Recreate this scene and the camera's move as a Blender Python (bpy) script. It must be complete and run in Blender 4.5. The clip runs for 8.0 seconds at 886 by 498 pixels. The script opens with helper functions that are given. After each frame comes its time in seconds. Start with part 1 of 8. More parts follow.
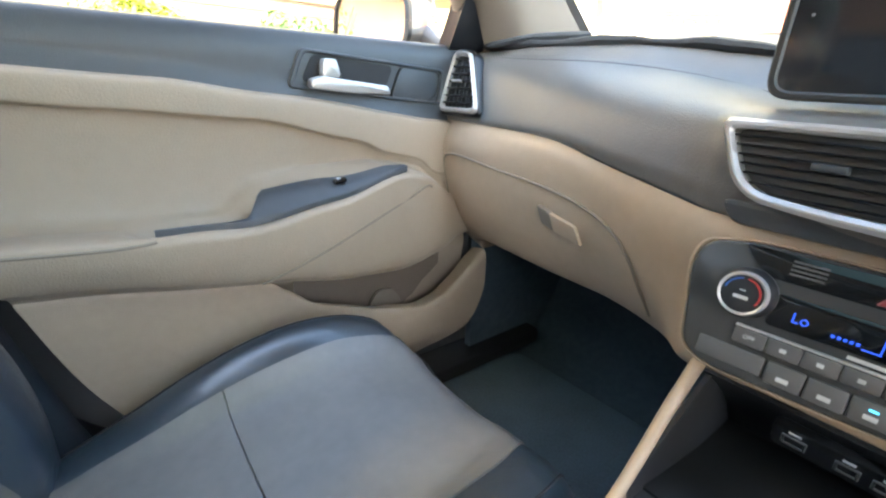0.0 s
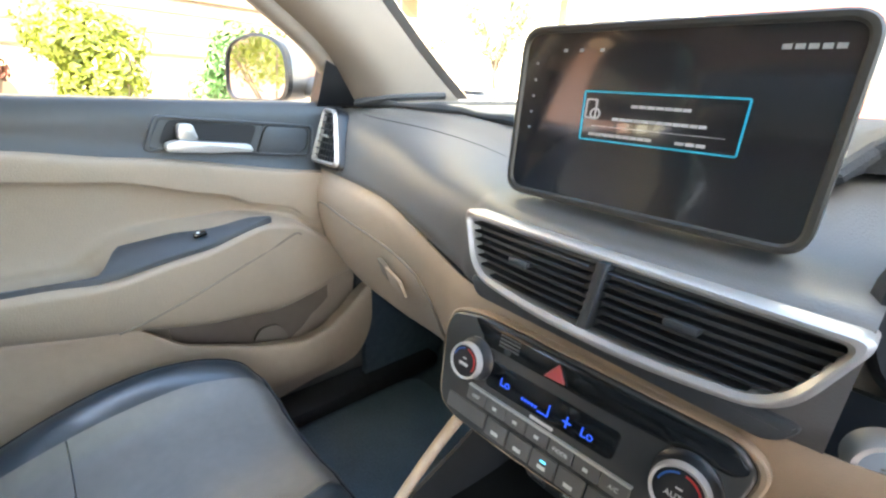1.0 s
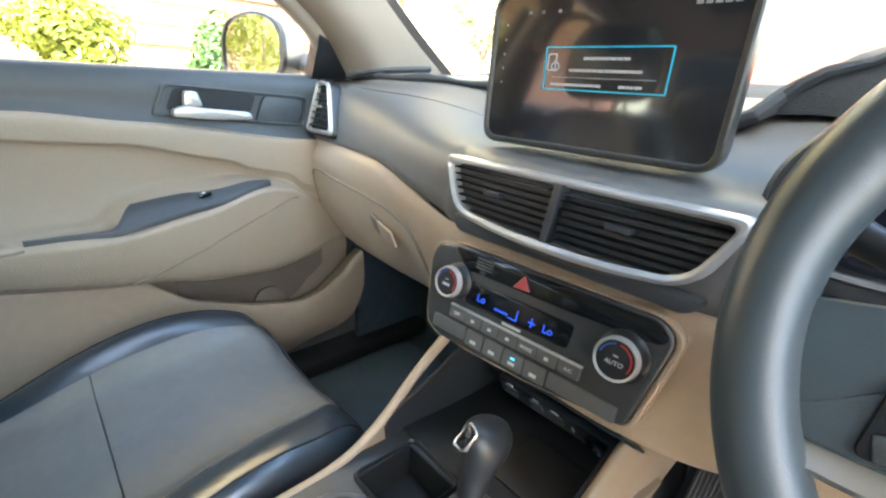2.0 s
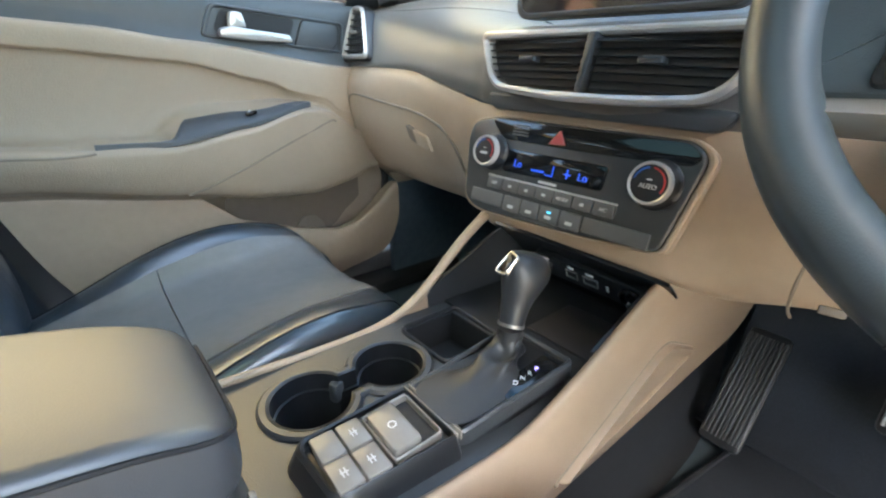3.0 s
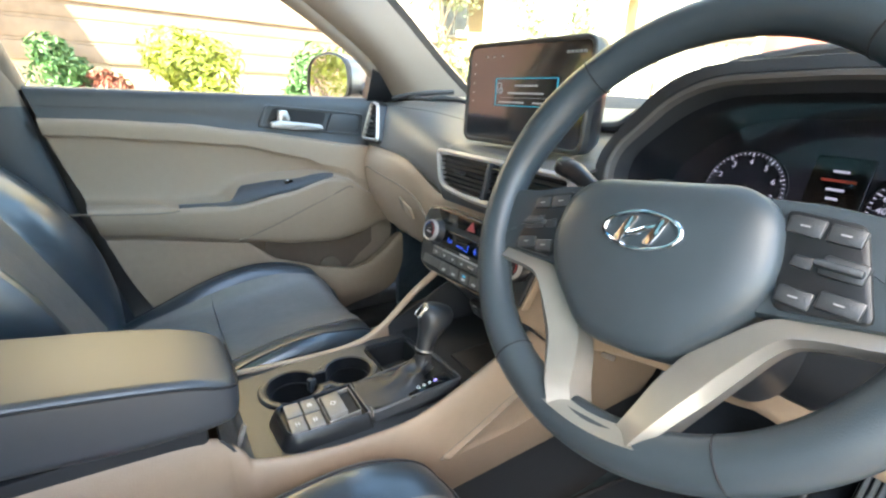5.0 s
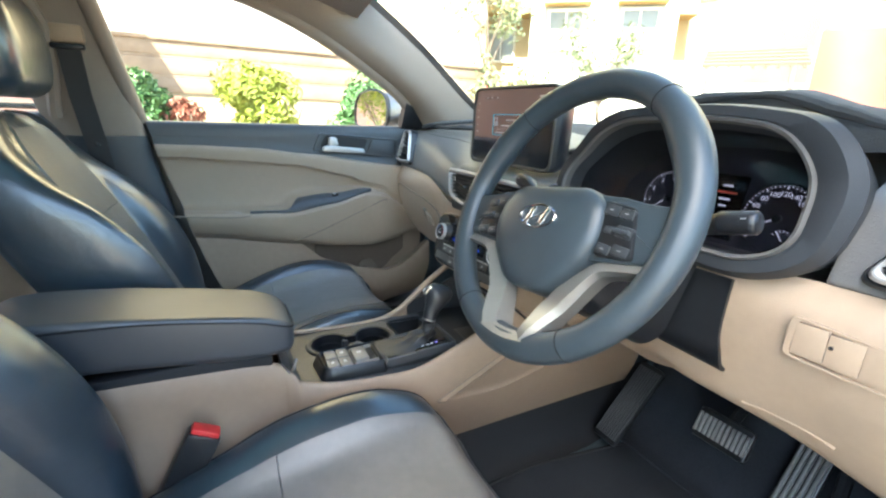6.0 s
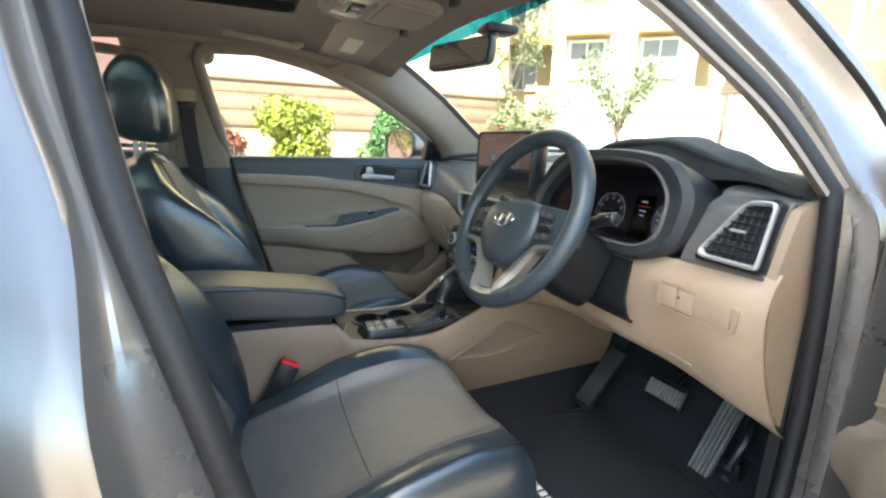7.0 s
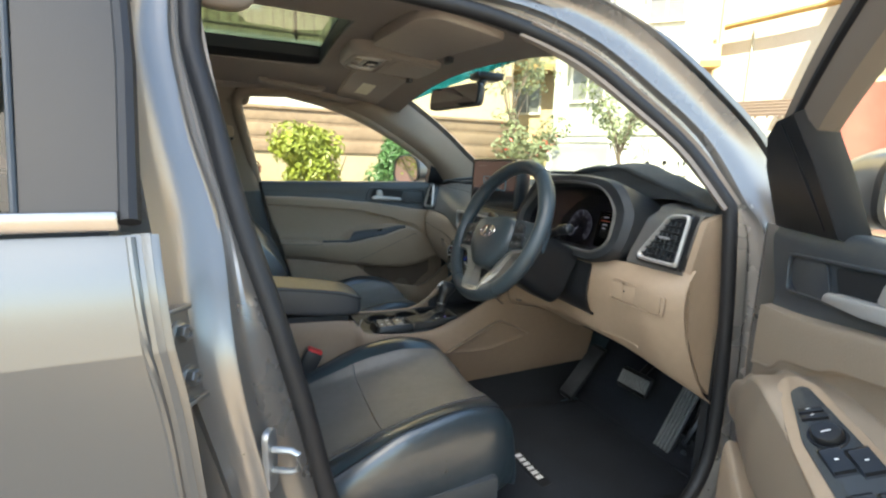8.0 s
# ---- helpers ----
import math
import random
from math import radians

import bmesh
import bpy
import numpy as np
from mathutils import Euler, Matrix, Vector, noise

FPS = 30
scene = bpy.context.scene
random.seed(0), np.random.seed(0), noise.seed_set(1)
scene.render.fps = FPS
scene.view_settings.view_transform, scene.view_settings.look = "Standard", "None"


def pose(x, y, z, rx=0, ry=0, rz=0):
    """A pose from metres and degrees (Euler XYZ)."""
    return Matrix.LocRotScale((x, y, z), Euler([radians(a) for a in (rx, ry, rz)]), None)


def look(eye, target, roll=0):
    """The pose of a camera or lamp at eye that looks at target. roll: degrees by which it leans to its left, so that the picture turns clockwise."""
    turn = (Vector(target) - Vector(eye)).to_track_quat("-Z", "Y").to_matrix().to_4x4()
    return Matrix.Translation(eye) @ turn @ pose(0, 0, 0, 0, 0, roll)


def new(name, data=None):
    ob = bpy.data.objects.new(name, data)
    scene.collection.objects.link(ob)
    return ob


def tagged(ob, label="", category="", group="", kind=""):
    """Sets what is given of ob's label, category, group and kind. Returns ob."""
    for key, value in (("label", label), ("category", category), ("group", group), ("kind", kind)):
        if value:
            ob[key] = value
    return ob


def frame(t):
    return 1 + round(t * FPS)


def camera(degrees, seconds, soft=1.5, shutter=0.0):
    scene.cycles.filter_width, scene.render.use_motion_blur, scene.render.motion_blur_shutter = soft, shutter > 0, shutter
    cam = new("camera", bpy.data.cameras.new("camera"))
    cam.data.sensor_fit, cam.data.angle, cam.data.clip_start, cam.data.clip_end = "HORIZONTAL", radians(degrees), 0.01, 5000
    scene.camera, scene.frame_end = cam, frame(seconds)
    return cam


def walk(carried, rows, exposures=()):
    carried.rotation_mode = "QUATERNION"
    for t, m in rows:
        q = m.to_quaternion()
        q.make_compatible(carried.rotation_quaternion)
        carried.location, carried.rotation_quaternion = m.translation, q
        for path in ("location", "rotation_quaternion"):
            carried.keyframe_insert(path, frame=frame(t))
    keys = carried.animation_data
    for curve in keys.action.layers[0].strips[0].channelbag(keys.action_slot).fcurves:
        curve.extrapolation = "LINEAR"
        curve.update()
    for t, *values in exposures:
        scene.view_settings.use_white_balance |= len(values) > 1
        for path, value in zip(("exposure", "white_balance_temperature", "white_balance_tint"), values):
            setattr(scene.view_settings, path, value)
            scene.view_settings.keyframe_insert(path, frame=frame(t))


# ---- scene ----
cam = camera(89.7, 8.0, soft=2.3)
PATH = [
    (0, (-0.003, 0.013, 1.059), (-1.46, 1.186, 0.351), 2.6),
    (0.5, (0.081, 0.089, 1.126), (-1.34, 1.314, 0.433), 3.2),
    (1, (0.165, 0.151, 1.166), (-1.225, 1.418, 0.486), 3.3),
    (1.2, (0.201, 0.163, 1.174), (-1.189, 1.442, 0.518), 3.7),
    (2.3, (0.256, 0.068, 1.092), (-1.085, 1.351, 0.348), 2.8),
    (2.5, (0.272, 0.062, 1.066), (-1.104, 1.298, 0.304), 1.5),
    (3, (0.302, 0.026, 0.999), (-1.107, 1.215, 0.224), 1.0),
    (3.5, (0.314, 0.016, 0.972), (-1.128, 1.176, 0.212), 1.2),
    (4, (0.375, 0.015, 1.024), (-1.108, 1.149, 0.306), 1.5),
    (4.5, (0.487, 0.012, 1.095), (-1.032, 1.122, 0.419), 2.2),
    (4.7, (0.522, 0.012, 1.115), (-1.014, 1.106, 0.449), 2.3),
    (5.8, (0.776, -0.019, 1.154), (-0.9, 0.908, 0.58), 2.2),
    (6, (0.826, -0.042, 1.158), (-0.869, 0.857, 0.595), 2.0),
    (6.5, (0.992, -0.11, 1.174), (-0.749, 0.735, 0.667), 1.9),
    (7, (1.161, -0.166, 1.19), (-0.608, 0.645, 0.73), 1.6),
    (7.5, (1.307, -0.216, 1.192), (-0.482, 0.582, 0.786), 1.4),
    (8, (1.387, -0.239, 1.206), (-0.413, 0.549, 0.838), 1.2),
]
EXPOSURES = [(0, 4.25, 7000, 9), (1.2, 4.25, 7000, 9), (2.5, 4.15, 6900, 4), (4.5, 4.05, 6900, 5), (6, 3.55, 6250, 2), (6.5, 3.4, 6200, 2), (7, 2.95, 6450, 2), (7.5, 2.62, 6600, 1), (8, 2.36, 6700, 0)]
walk(cam, [(t, look(eye, target, roll)) for t, eye, target, roll in PATH], EXPOSURES)

# ---- world, sun ----
world = bpy.data.worlds.new("daylight")
scene.world = world
world.use_nodes = True
wn = world.node_tree.nodes
sky = wn.new("ShaderNodeTexSky")
sky.sky_type, sky.sun_disc = "NISHITA", False
sky.sun_elevation, sky.sun_rotation = radians(53), radians(132)
sky.air_density, sky.dust_density = 1.0, 1.6
wn["Background"].inputs["Strength"].default_value = 0.13
world.node_tree.links.new(sky.outputs["Color"], wn["Background"].inputs["Color"])
sun = new("sun", bpy.data.lights.new("sun", "SUN"))
sun.data.energy, sun.data.angle, sun.data.color = 4.2, radians(0.6), (1.0, 0.90, 0.74)
sun.matrix_world = look((0, 0, 10), (-0.447 * 8, 0.403 * 8, 10 - 0.799 * 8))


# ---- materials ----
def mat(name, color, rough=0.5, metal=0.0, grain=0.0, scale=60.0, var=0.12, spec=0.5, coat=0.0, stains=4.0, bump_scale=None, emit=None, stretch=None, crease=0.0):
    """A surface with variation at two scales (stains and grain) and a fine relief."""
    m = bpy.data.materials.new(name)
    m.use_nodes = True
    nt = m.node_tree
    b = nt.nodes["Principled BSDF"]
    b.inputs["Metallic"].default_value = metal
    b.inputs["Specular IOR Level"].default_value = spec
    b.inputs["Coat Weight"].default_value = coat
    b.inputs["Coat Roughness"].default_value = 0.12
    tc = nt.nodes.new("ShaderNodeTexCoord")
    src = tc.outputs["Object"]
    if stretch:
        mp = nt.nodes.new("ShaderNodeMapping")
        mp.inputs["Scale"].default_value = stretch
        nt.links.new(src, mp.inputs["Vector"])
        src = mp.outputs["Vector"]
    n1, n2 = nt.nodes.new("ShaderNodeTexNoise"), nt.nodes.new("ShaderNodeTexNoise")
    n1.inputs["Scale"].default_value, n2.inputs["Scale"].default_value = stains, scale
    n1.inputs["Detail"].default_value, n2.inputs["Detail"].default_value = 4.0, 3.0
    for n in (n1, n2):
        nt.links.new(src, n.inputs["Vector"])
    mix = nt.nodes.new("ShaderNodeMath")
    mix.operation = "MULTIPLY_ADD"
    nt.links.new(n1.outputs["Fac"], mix.inputs[0])
    mix.inputs[1].default_value = 0.6
    sc = nt.nodes.new("ShaderNodeMath")
    sc.operation = "MULTIPLY"
    nt.links.new(n2.outputs["Fac"], sc.inputs[0])
    sc.inputs[1].default_value = 0.4
    nt.links.new(sc.outputs[0], mix.inputs[2])
    ramp = nt.nodes.new("ShaderNodeValToRGB")
    e = ramp.color_ramp.elements
    e[0].position, e[1].position = 0.3, 0.7
    e[0].color = tuple(c * (1 - var) for c in color) + (1,)
    e[1].color = tuple(min(1, c * (1 + var)) for c in color) + (1,)
    nt.links.new(mix.outputs[0], ramp.inputs["Fac"])
    nt.links.new(ramp.outputs["Color"], b.inputs["Base Color"])
    rr = nt.nodes.new("ShaderNodeMapRange")
    rr.inputs["To Min"].default_value, rr.inputs["To Max"].default_value = max(0.02, rough * 0.85), min(1, rough * 1.15)
    nt.links.new(mix.outputs[0], rr.inputs["Value"])
    nt.links.new(rr.outputs["Result"], b.inputs["Roughness"])
    if grain:
        n3 = nt.nodes.new("ShaderNodeTexNoise")
        n3.inputs["Scale"].default_value = bump_scale or 700.0
        nt.links.new(src, n3.inputs["Vector"])
        bp = nt.nodes.new("ShaderNodeBump")
        bp.inputs["Strength"].default_value, bp.inputs["Distance"].default_value = grain, 0.002
        nt.links.new(n3.outputs["Fac"], bp.inputs["Height"])
        nt.links.new(bp.outputs["Normal"], b.inputs["Normal"])
        if crease:
            # soft wrinkles of used leather
            n4 = nt.nodes.new("ShaderNodeTexNoise")
            n4.inputs["Scale"].default_value, n4.inputs["Detail"].default_value, n4.inputs["Distortion"].default_value = 14.0, 3.0, 1.6
            nt.links.new(src, n4.inputs["Vector"])
            b4 = nt.nodes.new("ShaderNodeBump")
            b4.inputs["Strength"].default_value, b4.inputs["Distance"].default_value = crease, 0.012
            nt.links.new(n4.outputs["Fac"], b4.inputs["Height"])
            nt.links.new(b4.outputs["Normal"], bp.inputs["Normal"])
    if emit:
        b.inputs["Emission Color"].default_value = (*emit[:3], 1)
        b.inputs["Emission Strength"].default_value = emit[3]
    return m


def glass(name, color=(1, 1, 1), rough=0.0, gloss=0.03):
    m = bpy.data.materials.new(name)
    m.use_nodes = True
    nt = m.node_tree
    nt.nodes.remove(nt.nodes["Principled BSDF"])
    out = nt.nodes["Material Output"]
    tr, gl, mx, fr = (nt.nodes.new(k) for k in ("ShaderNodeBsdfTransparent", "ShaderNodeBsdfGlossy", "ShaderNodeMixShader", "ShaderNodeLayerWeight"))
    tr.inputs["Color"].default_value = (*color, 1)
    gl.inputs["Roughness"].default_value = rough
    pw, ma = nt.nodes.new("ShaderNodeMath"), nt.nodes.new("ShaderNodeMath")
    pw.operation, ma.operation = "POWER", "MULTIPLY_ADD"
    pw.inputs[1].default_value, ma.inputs[1].default_value, ma.inputs[2].default_value = 5.0, 0.7, gloss
    nt.links.new(fr.outputs["Facing"], pw.inputs[0])
    nt.links.new(pw.outputs[0], ma.inputs[0])
    nt.links.new(ma.outputs[0], mx.inputs[0])
    nt.links.new(tr.outputs[0], mx.inputs[1])
    nt.links.new(gl.outputs[0], mx.inputs[2])
    nt.links.new(mx.outputs[0], out.inputs["Surface"])
    return m


CTOP = mat("charcoal_satin_console_plastic", (0.036, 0.039, 0.042), 0.32, grain=0.2, var=0.08, spec=0.6)
BEIGE = mat("beige_plastic", (0.375, 0.276, 0.190), 0.52, grain=0.25, var=0.08)
BEIGE_SOFT = mat("beige_soft_vinyl", (0.305, 0.236, 0.172), 0.55, grain=0.3, bump_scale=420, var=0.05)
BEIGE_CON = mat("tan_console_plastic", (0.275, 0.195, 0.132), 0.50, grain=0.25, var=0.08)
# shaded copy of the beige, for gaps, seams and recesses
BEIGE_SHADE = mat("beige_shadow_gap", (0.2, 0.16, 0.12), 0.7)
DARK = mat("dark_grey_plastic", (0.045, 0.051, 0.057), 0.40, grain=0.25, var=0.1)
DASHGREY = mat("slate_grey_dash_vinyl", (0.118, 0.112, 0.105), 0.40, grain=0.3, bump_scale=450, var=0.07)
BLACK = mat("black_plastic", (0.011, 0.012, 0.014), 0.34, grain=0.1)
MATTE = mat("black_matte_plastic", (0.010, 0.011, 0.013), 0.7, grain=0.2)
GLOSS = mat("piano_black", (0.008, 0.009, 0.01), 0.08, var=0.02)
# blue-green tint in the base imitates sky sheen on black leather
LEATHER = mat("black_leather", (0.018, 0.030, 0.041), 0.29, grain=0.12, bump_scale=900, var=0.2, spec=1.0, coat=0.45, crease=0.14)
LEATHER2 = mat("perforated_charcoal_leather", (0.125, 0.116, 0.106), 0.44, grain=0.25, bump_scale=1100, var=0.2, spec=1.0, stains=9.0, crease=0.08)
SILVER = mat("satin_silver_trim", (0.48, 0.465, 0.445), 0.32, metal=0.4, var=0.04)
ZINC = mat("dull_zinc_plate", (0.42, 0.43, 0.44), 0.30, metal=0.8, var=0.1)
CHROME = mat("chrome", (0.8, 0.8, 0.8), 0.08, metal=1.0, var=0.02)
PAINT = mat("grey_metallic_paint", (0.205, 0.200, 0.192), 0.34, metal=0.7, coat=0.55, var=0.03, scale=900, stains=2)
RUBBER = mat("black_rubber", (0.014, 0.014, 0.016), 0.55, grain=0.2)
# carpet colour lightened for the brighter light in the passenger's footwell
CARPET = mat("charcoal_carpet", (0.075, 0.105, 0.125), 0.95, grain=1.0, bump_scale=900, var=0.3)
HEADLINER = mat("greige_headliner_cloth", (0.30, 0.26, 0.235), 0.9, grain=0.4, bump_scale=600, var=0.05)
GREIGE = mat("greige_pillar_plastic", (0.25, 0.205, 0.168), 0.6, grain=0.25, var=0.04)
FABRIC = mat("black_dash_cover_felt", (0.045, 0.048, 0.052), 0.95, grain=0.9, bump_scale=600, var=0.25)
RED = mat("red_plastic", (0.6, 0.03, 0.03), 0.4)
STITCH = mat("dark_stitching", (0.01, 0.01, 0.012), 0.8)
WHITEPRINT = mat("white_print", (0.75, 0.75, 0.75), 0.6)
GLASS = glass("clear_glass", (0.93, 0.97, 0.95))
TINT = glass("grey_green_tinted_glass", (0.33, 0.40, 0.36))
PRIVACY = glass("dark_tinted_glass", (0.10, 0.11, 0.12))
PADLEATHER = mat("armrest_leather", (0.040, 0.044, 0.050), 0.42, grain=0.10, bump_scale=900, var=0.12, spec=1.0)
# grey lightened in place of the bright reflections on the buttons
CBTN = mat("pale_grey_switch_plastic", (0.20, 0.186, 0.168), 0.26, grain=0.1, var=0.15)
MIRROR = mat("mirror_glass", (0.85, 0.86, 0.86), 0.01, metal=1.0, var=0.0)


# ---- mesh helpers ----
ORIGIN = {}


def thing(name, origin, label, category, group="", kind="", m=None):
    ob = new(name)
    ob.empty_display_size = 0.05
    ob.matrix_world = m if m is not None else Matrix.Translation(origin)
    ORIGIN[ob.name] = Vector(origin)
    return tagged(ob, label, category, group, kind)


def finish(bm, sharp=38):
    bmesh.ops.remove_doubles(bm, verts=bm.verts, dist=1e-6)
    bmesh.ops.recalc_face_normals(bm, faces=bm.faces)
    lim = radians(sharp)
    for f in bm.faces:
        f.smooth = True
    for e in bm.edges:
        if len(e.link_faces) == 2 and e.calc_face_angle(0) > lim:
            e.smooth = False


def part(name, bm, material, parent=None, label="", sharp=38):
    """Links a bmesh, built in the car's own axes, as one mesh object under a thing or a part."""
    finish(bm, sharp)
    org = ORIGIN.get(parent.name, Vector()) if parent else Vector()
    bmesh.ops.translate(bm, verts=bm.verts, vec=-org)
    me = bpy.data.meshes.new(name)
    bm.to_mesh(me)
    bm.free()
    me.materials.append(material)
    ob = new(name, me)
    if parent:
        ob.parent = parent
        ORIGIN[ob.name] = org
    return tagged(ob, label)


def solo(name, bm, material, label, category, kind="", group="", sharp=38):
    """A thing of one mesh."""
    return tagged(part(name, bm, material, None, label, sharp), label, category, group, kind)


def cr(p, n):
    """n points on a Catmull-Rom curve through the points p."""
    p = [Vector(q) for q in p]
    m, out = len(p) - 1, []
    for i in range(n):
        s = i * m / (n - 1)
        k = min(int(s), m - 1)
        t = s - k
        a, b, c, d = p[max(k - 1, 0)], p[k], p[k + 1], p[min(k + 2, m)]
        out.append(0.5 * (2 * b + (c - a) * t + (2 * a - 5 * b + 4 * c - d) * t * t + (3 * b - a - 3 * c + d) * t ** 3))
    return out


def crv(keys):
    """A smooth function y(x) through the pairs keys, flat beyond them."""
    xs = [k[0] for k in keys]

    def f(x):
        if x <= xs[0]:
            return keys[0][1]
        if x >= xs[-1]:
            return keys[-1][1]
        i = max(j for j in range(len(xs) - 1) if xs[j] <= x)
        t = (x - xs[i]) / (xs[i + 1] - xs[i])
        t = t * t * (3 - 2 * t) * 0.5 + t * 0.5
        return keys[i][1] + (keys[i + 1][1] - keys[i][1]) * t

    return f


def grid(rows, closed_u=False, closed_v=False, thick=0.0, caps=False):
    """A surface through rows of points; with caps on its first and last row, or with a thickness."""
    bm = bmesh.new()
    vs = [[bm.verts.new(p) for p in r] for r in rows]
    nr, nc = len(vs), len(vs[0])
    for i in range(nr if closed_v else nr - 1):
        for j in range(nc if closed_u else nc - 1):
            a, b, c, d = vs[i][j], vs[i][(j + 1) % nc], vs[(i + 1) % nr][(j + 1) % nc], vs[(i + 1) % nr][j]
            try:
                bm.faces.new((a, b, c, d))
            except ValueError:
                pass
    if caps:
        for r in (vs[0], vs[-1]):
            try:
                bm.faces.new(r)
            except ValueError:
                pass
    if thick:
        bmesh.ops.recalc_face_normals(bm, faces=bm.faces)
        bmesh.ops.solidify(bm, geom=list(bm.faces), thickness=thick)
    return bm


def skin(sections, nu, nv, thick=0.0):
    """A smooth sheet through a few sections of a few points each."""
    rows = [cr(s, nu) for s in sections]
    cols = [cr([r[j] for r in rows], nv) for j in range(nu)]
    return grid([[cols[j][i] for j in range(nu)] for i in range(nv)], thick=thick)


def frame_at(p, t, up=Vector((0, 0, 1))):
    t = t.normalized()
    s = t.cross(up)
    if s.length < 1e-3:
        s = t.cross(Vector((0, 1, 0)))
    s.normalize()
    return s, s.cross(t).normalized()


def sweep(path, radius, sides=10, closed=False, flat=1.0, n=0, up=(0, 0, 1)):
    """A tube along a path; radius may be a number or a function of 0..1; flat squeezes it across."""
    pts = [Vector(p) for p in path]
    if n:
        pts = cr(pts + ([pts[0]] if closed else []), n)
        if closed:
            pts = pts[:-1]
    rows, m = [], len(pts)
    for i, p in enumerate(pts):
        a = pts[(i - 1) % m] if closed or i else p
        b = pts[(i + 1) % m] if closed or i < m - 1 else p
        s, u = frame_at(p, b - a, Vector(up))
        r = radius(i / (m - 1)) if callable(radius) else radius
        rows.append([p + r * (math.cos(2 * math.pi * k / sides) * s + flat * math.sin(2 * math.pi * k / sides) * u) for k in range(sides)])
    return grid(rows, closed_u=True, closed_v=closed, caps=not closed)


def rounded(pts, r, n=5):
    """An outline with its corners rounded by r (a number, or one per corner)."""
    out, m = [], len(pts)
    for i in range(m):
        p, a, b = Vector(pts[i]), Vector(pts[i - 1]), Vector(pts[(i + 1) % m])
        ri = r[i] if isinstance(r, (list, tuple)) else r
        da, db = (a - p), (b - p)
        k = min(ri, da.length * 0.49, db.length * 0.49)
        p0, p1 = p + da.normalized() * k, p + db.normalized() * k
        for j in range(n + 1):
            t = j / n
            out.append((1 - t) ** 2 * p0 + 2 * t * (1 - t) * p + t * t * p1)
    return out


def plane(o, u, v):
    """A matrix whose x and y axes run along u and v from o, and whose z axis stands on them."""
    u, v = Vector(u).normalized(), Vector(v)
    w = u.cross(v).normalized()
    v = w.cross(u)
    m = Matrix((u, v, w)).transposed().to_4x4()
    m.translation = Vector(o)
    return m


def slab(outline, m, z0, z1, bevel=0.0, seg=2):
    """A plate of the given outline (2D) from z0 to z1 in the frame m, with bevelled front edges."""
    bm = bmesh.new()
    n = len(outline)
    c = sum((Vector((p[0], p[1])) for p in outline), Vector((0, 0))) / n
    rings = [(z0, 0.0)]
    if bevel:
        for k in range(seg + 1):
            a = math.pi / 2 * k / seg
            rings.append((z1 - bevel + bevel * math.sin(a), bevel * (1 - math.cos(a))))
    else:
        rings.append((z1, 0.0))
    rows = []
    for z, ins in rings:
        row = []
        for i in range(n):
            p, a, b = (Vector((q[0], q[1])) for q in (outline[i], outline[i - 1], outline[(i + 1) % n]))
            t = (b - a)
            nrm = Vector((t.y, -t.x)).normalized() if t.length > 1e-9 else Vector((0, 0))
            if nrm.dot(p - c) < 0 and ins and n < 12:
                nrm = -nrm
            row.append(bm.verts.new(m @ Vector((p.x - nrm.x * ins, p.y - nrm.y * ins, z))))
        rows.append(row)
    for r0, r1 in zip(rows, rows[1:]):
        for i in range(n):
            bm.faces.new((r0[i], r0[(i + 1) % n], r1[(i + 1) % n], r1[i]))
    bm.faces.new(rows[0])
    bm.faces.new(rows[-1])
    return bm


def ccw(o):
    a = sum(o[i][0] * o[(i + 1) % len(o)][1] - o[(i + 1) % len(o)][0] * o[i][1] for i in range(len(o)))
    return o if a > 0 else o[::-1]


def plate(pts, r, m, z0, z1, bevel=0.0, n=5):
    return slab(ccw(rounded(pts, r, n)), m, z0, z1, bevel)


def ring(outer, inner, m, z0, z1, bevel=0.0):
    """A frame between two outlines of equal count."""
    rows = []
    outer, inner = [Vector((p[0], p[1])) for p in outer], [Vector((p[0], p[1])) for p in inner]
    for k in ((outer, 0, z0), (outer, 0, z1 - bevel), (outer, bevel, z1), (inner, -bevel, z1), (inner, 0, z1 - bevel), (inner, 0, z0)):
        o, ins, z = k
        row = []
        for i, p in enumerate(o):
            q = (inner if o is outer else outer)[i]
            d = q - p
            f = abs(ins) / max(d.length, 1e-6)
            row.append(m @ Vector((p.x + d.x * f, p.y + d.y * f, z)))
        rows.append(row)
    return grid(rows, closed_u=True, closed_v=True)


def scaled(o, k, c=None):
    c = c or sum((Vector((p[0], p[1])) for p in o), Vector((0, 0))) / len(o)
    return [c + (Vector((p[0], p[1])) - c) * k for p in o]


def inset(o, d):
    o = ccw([Vector((p[0], p[1])) for p in o])
    out = []
    for i, p in enumerate(o):
        t = o[(i + 1) % len(o)] - o[i - 1]
        nrm = Vector((-t.y, t.x)).normalized()
        out.append(p + nrm * d)
    return out


def circle(r, n=32, c=(0, 0)):
    return [Vector((c[0] + r * math.cos(2 * math.pi * i / n), c[1] + r * math.sin(2 * math.pi * i / n))) for i in range(n)]


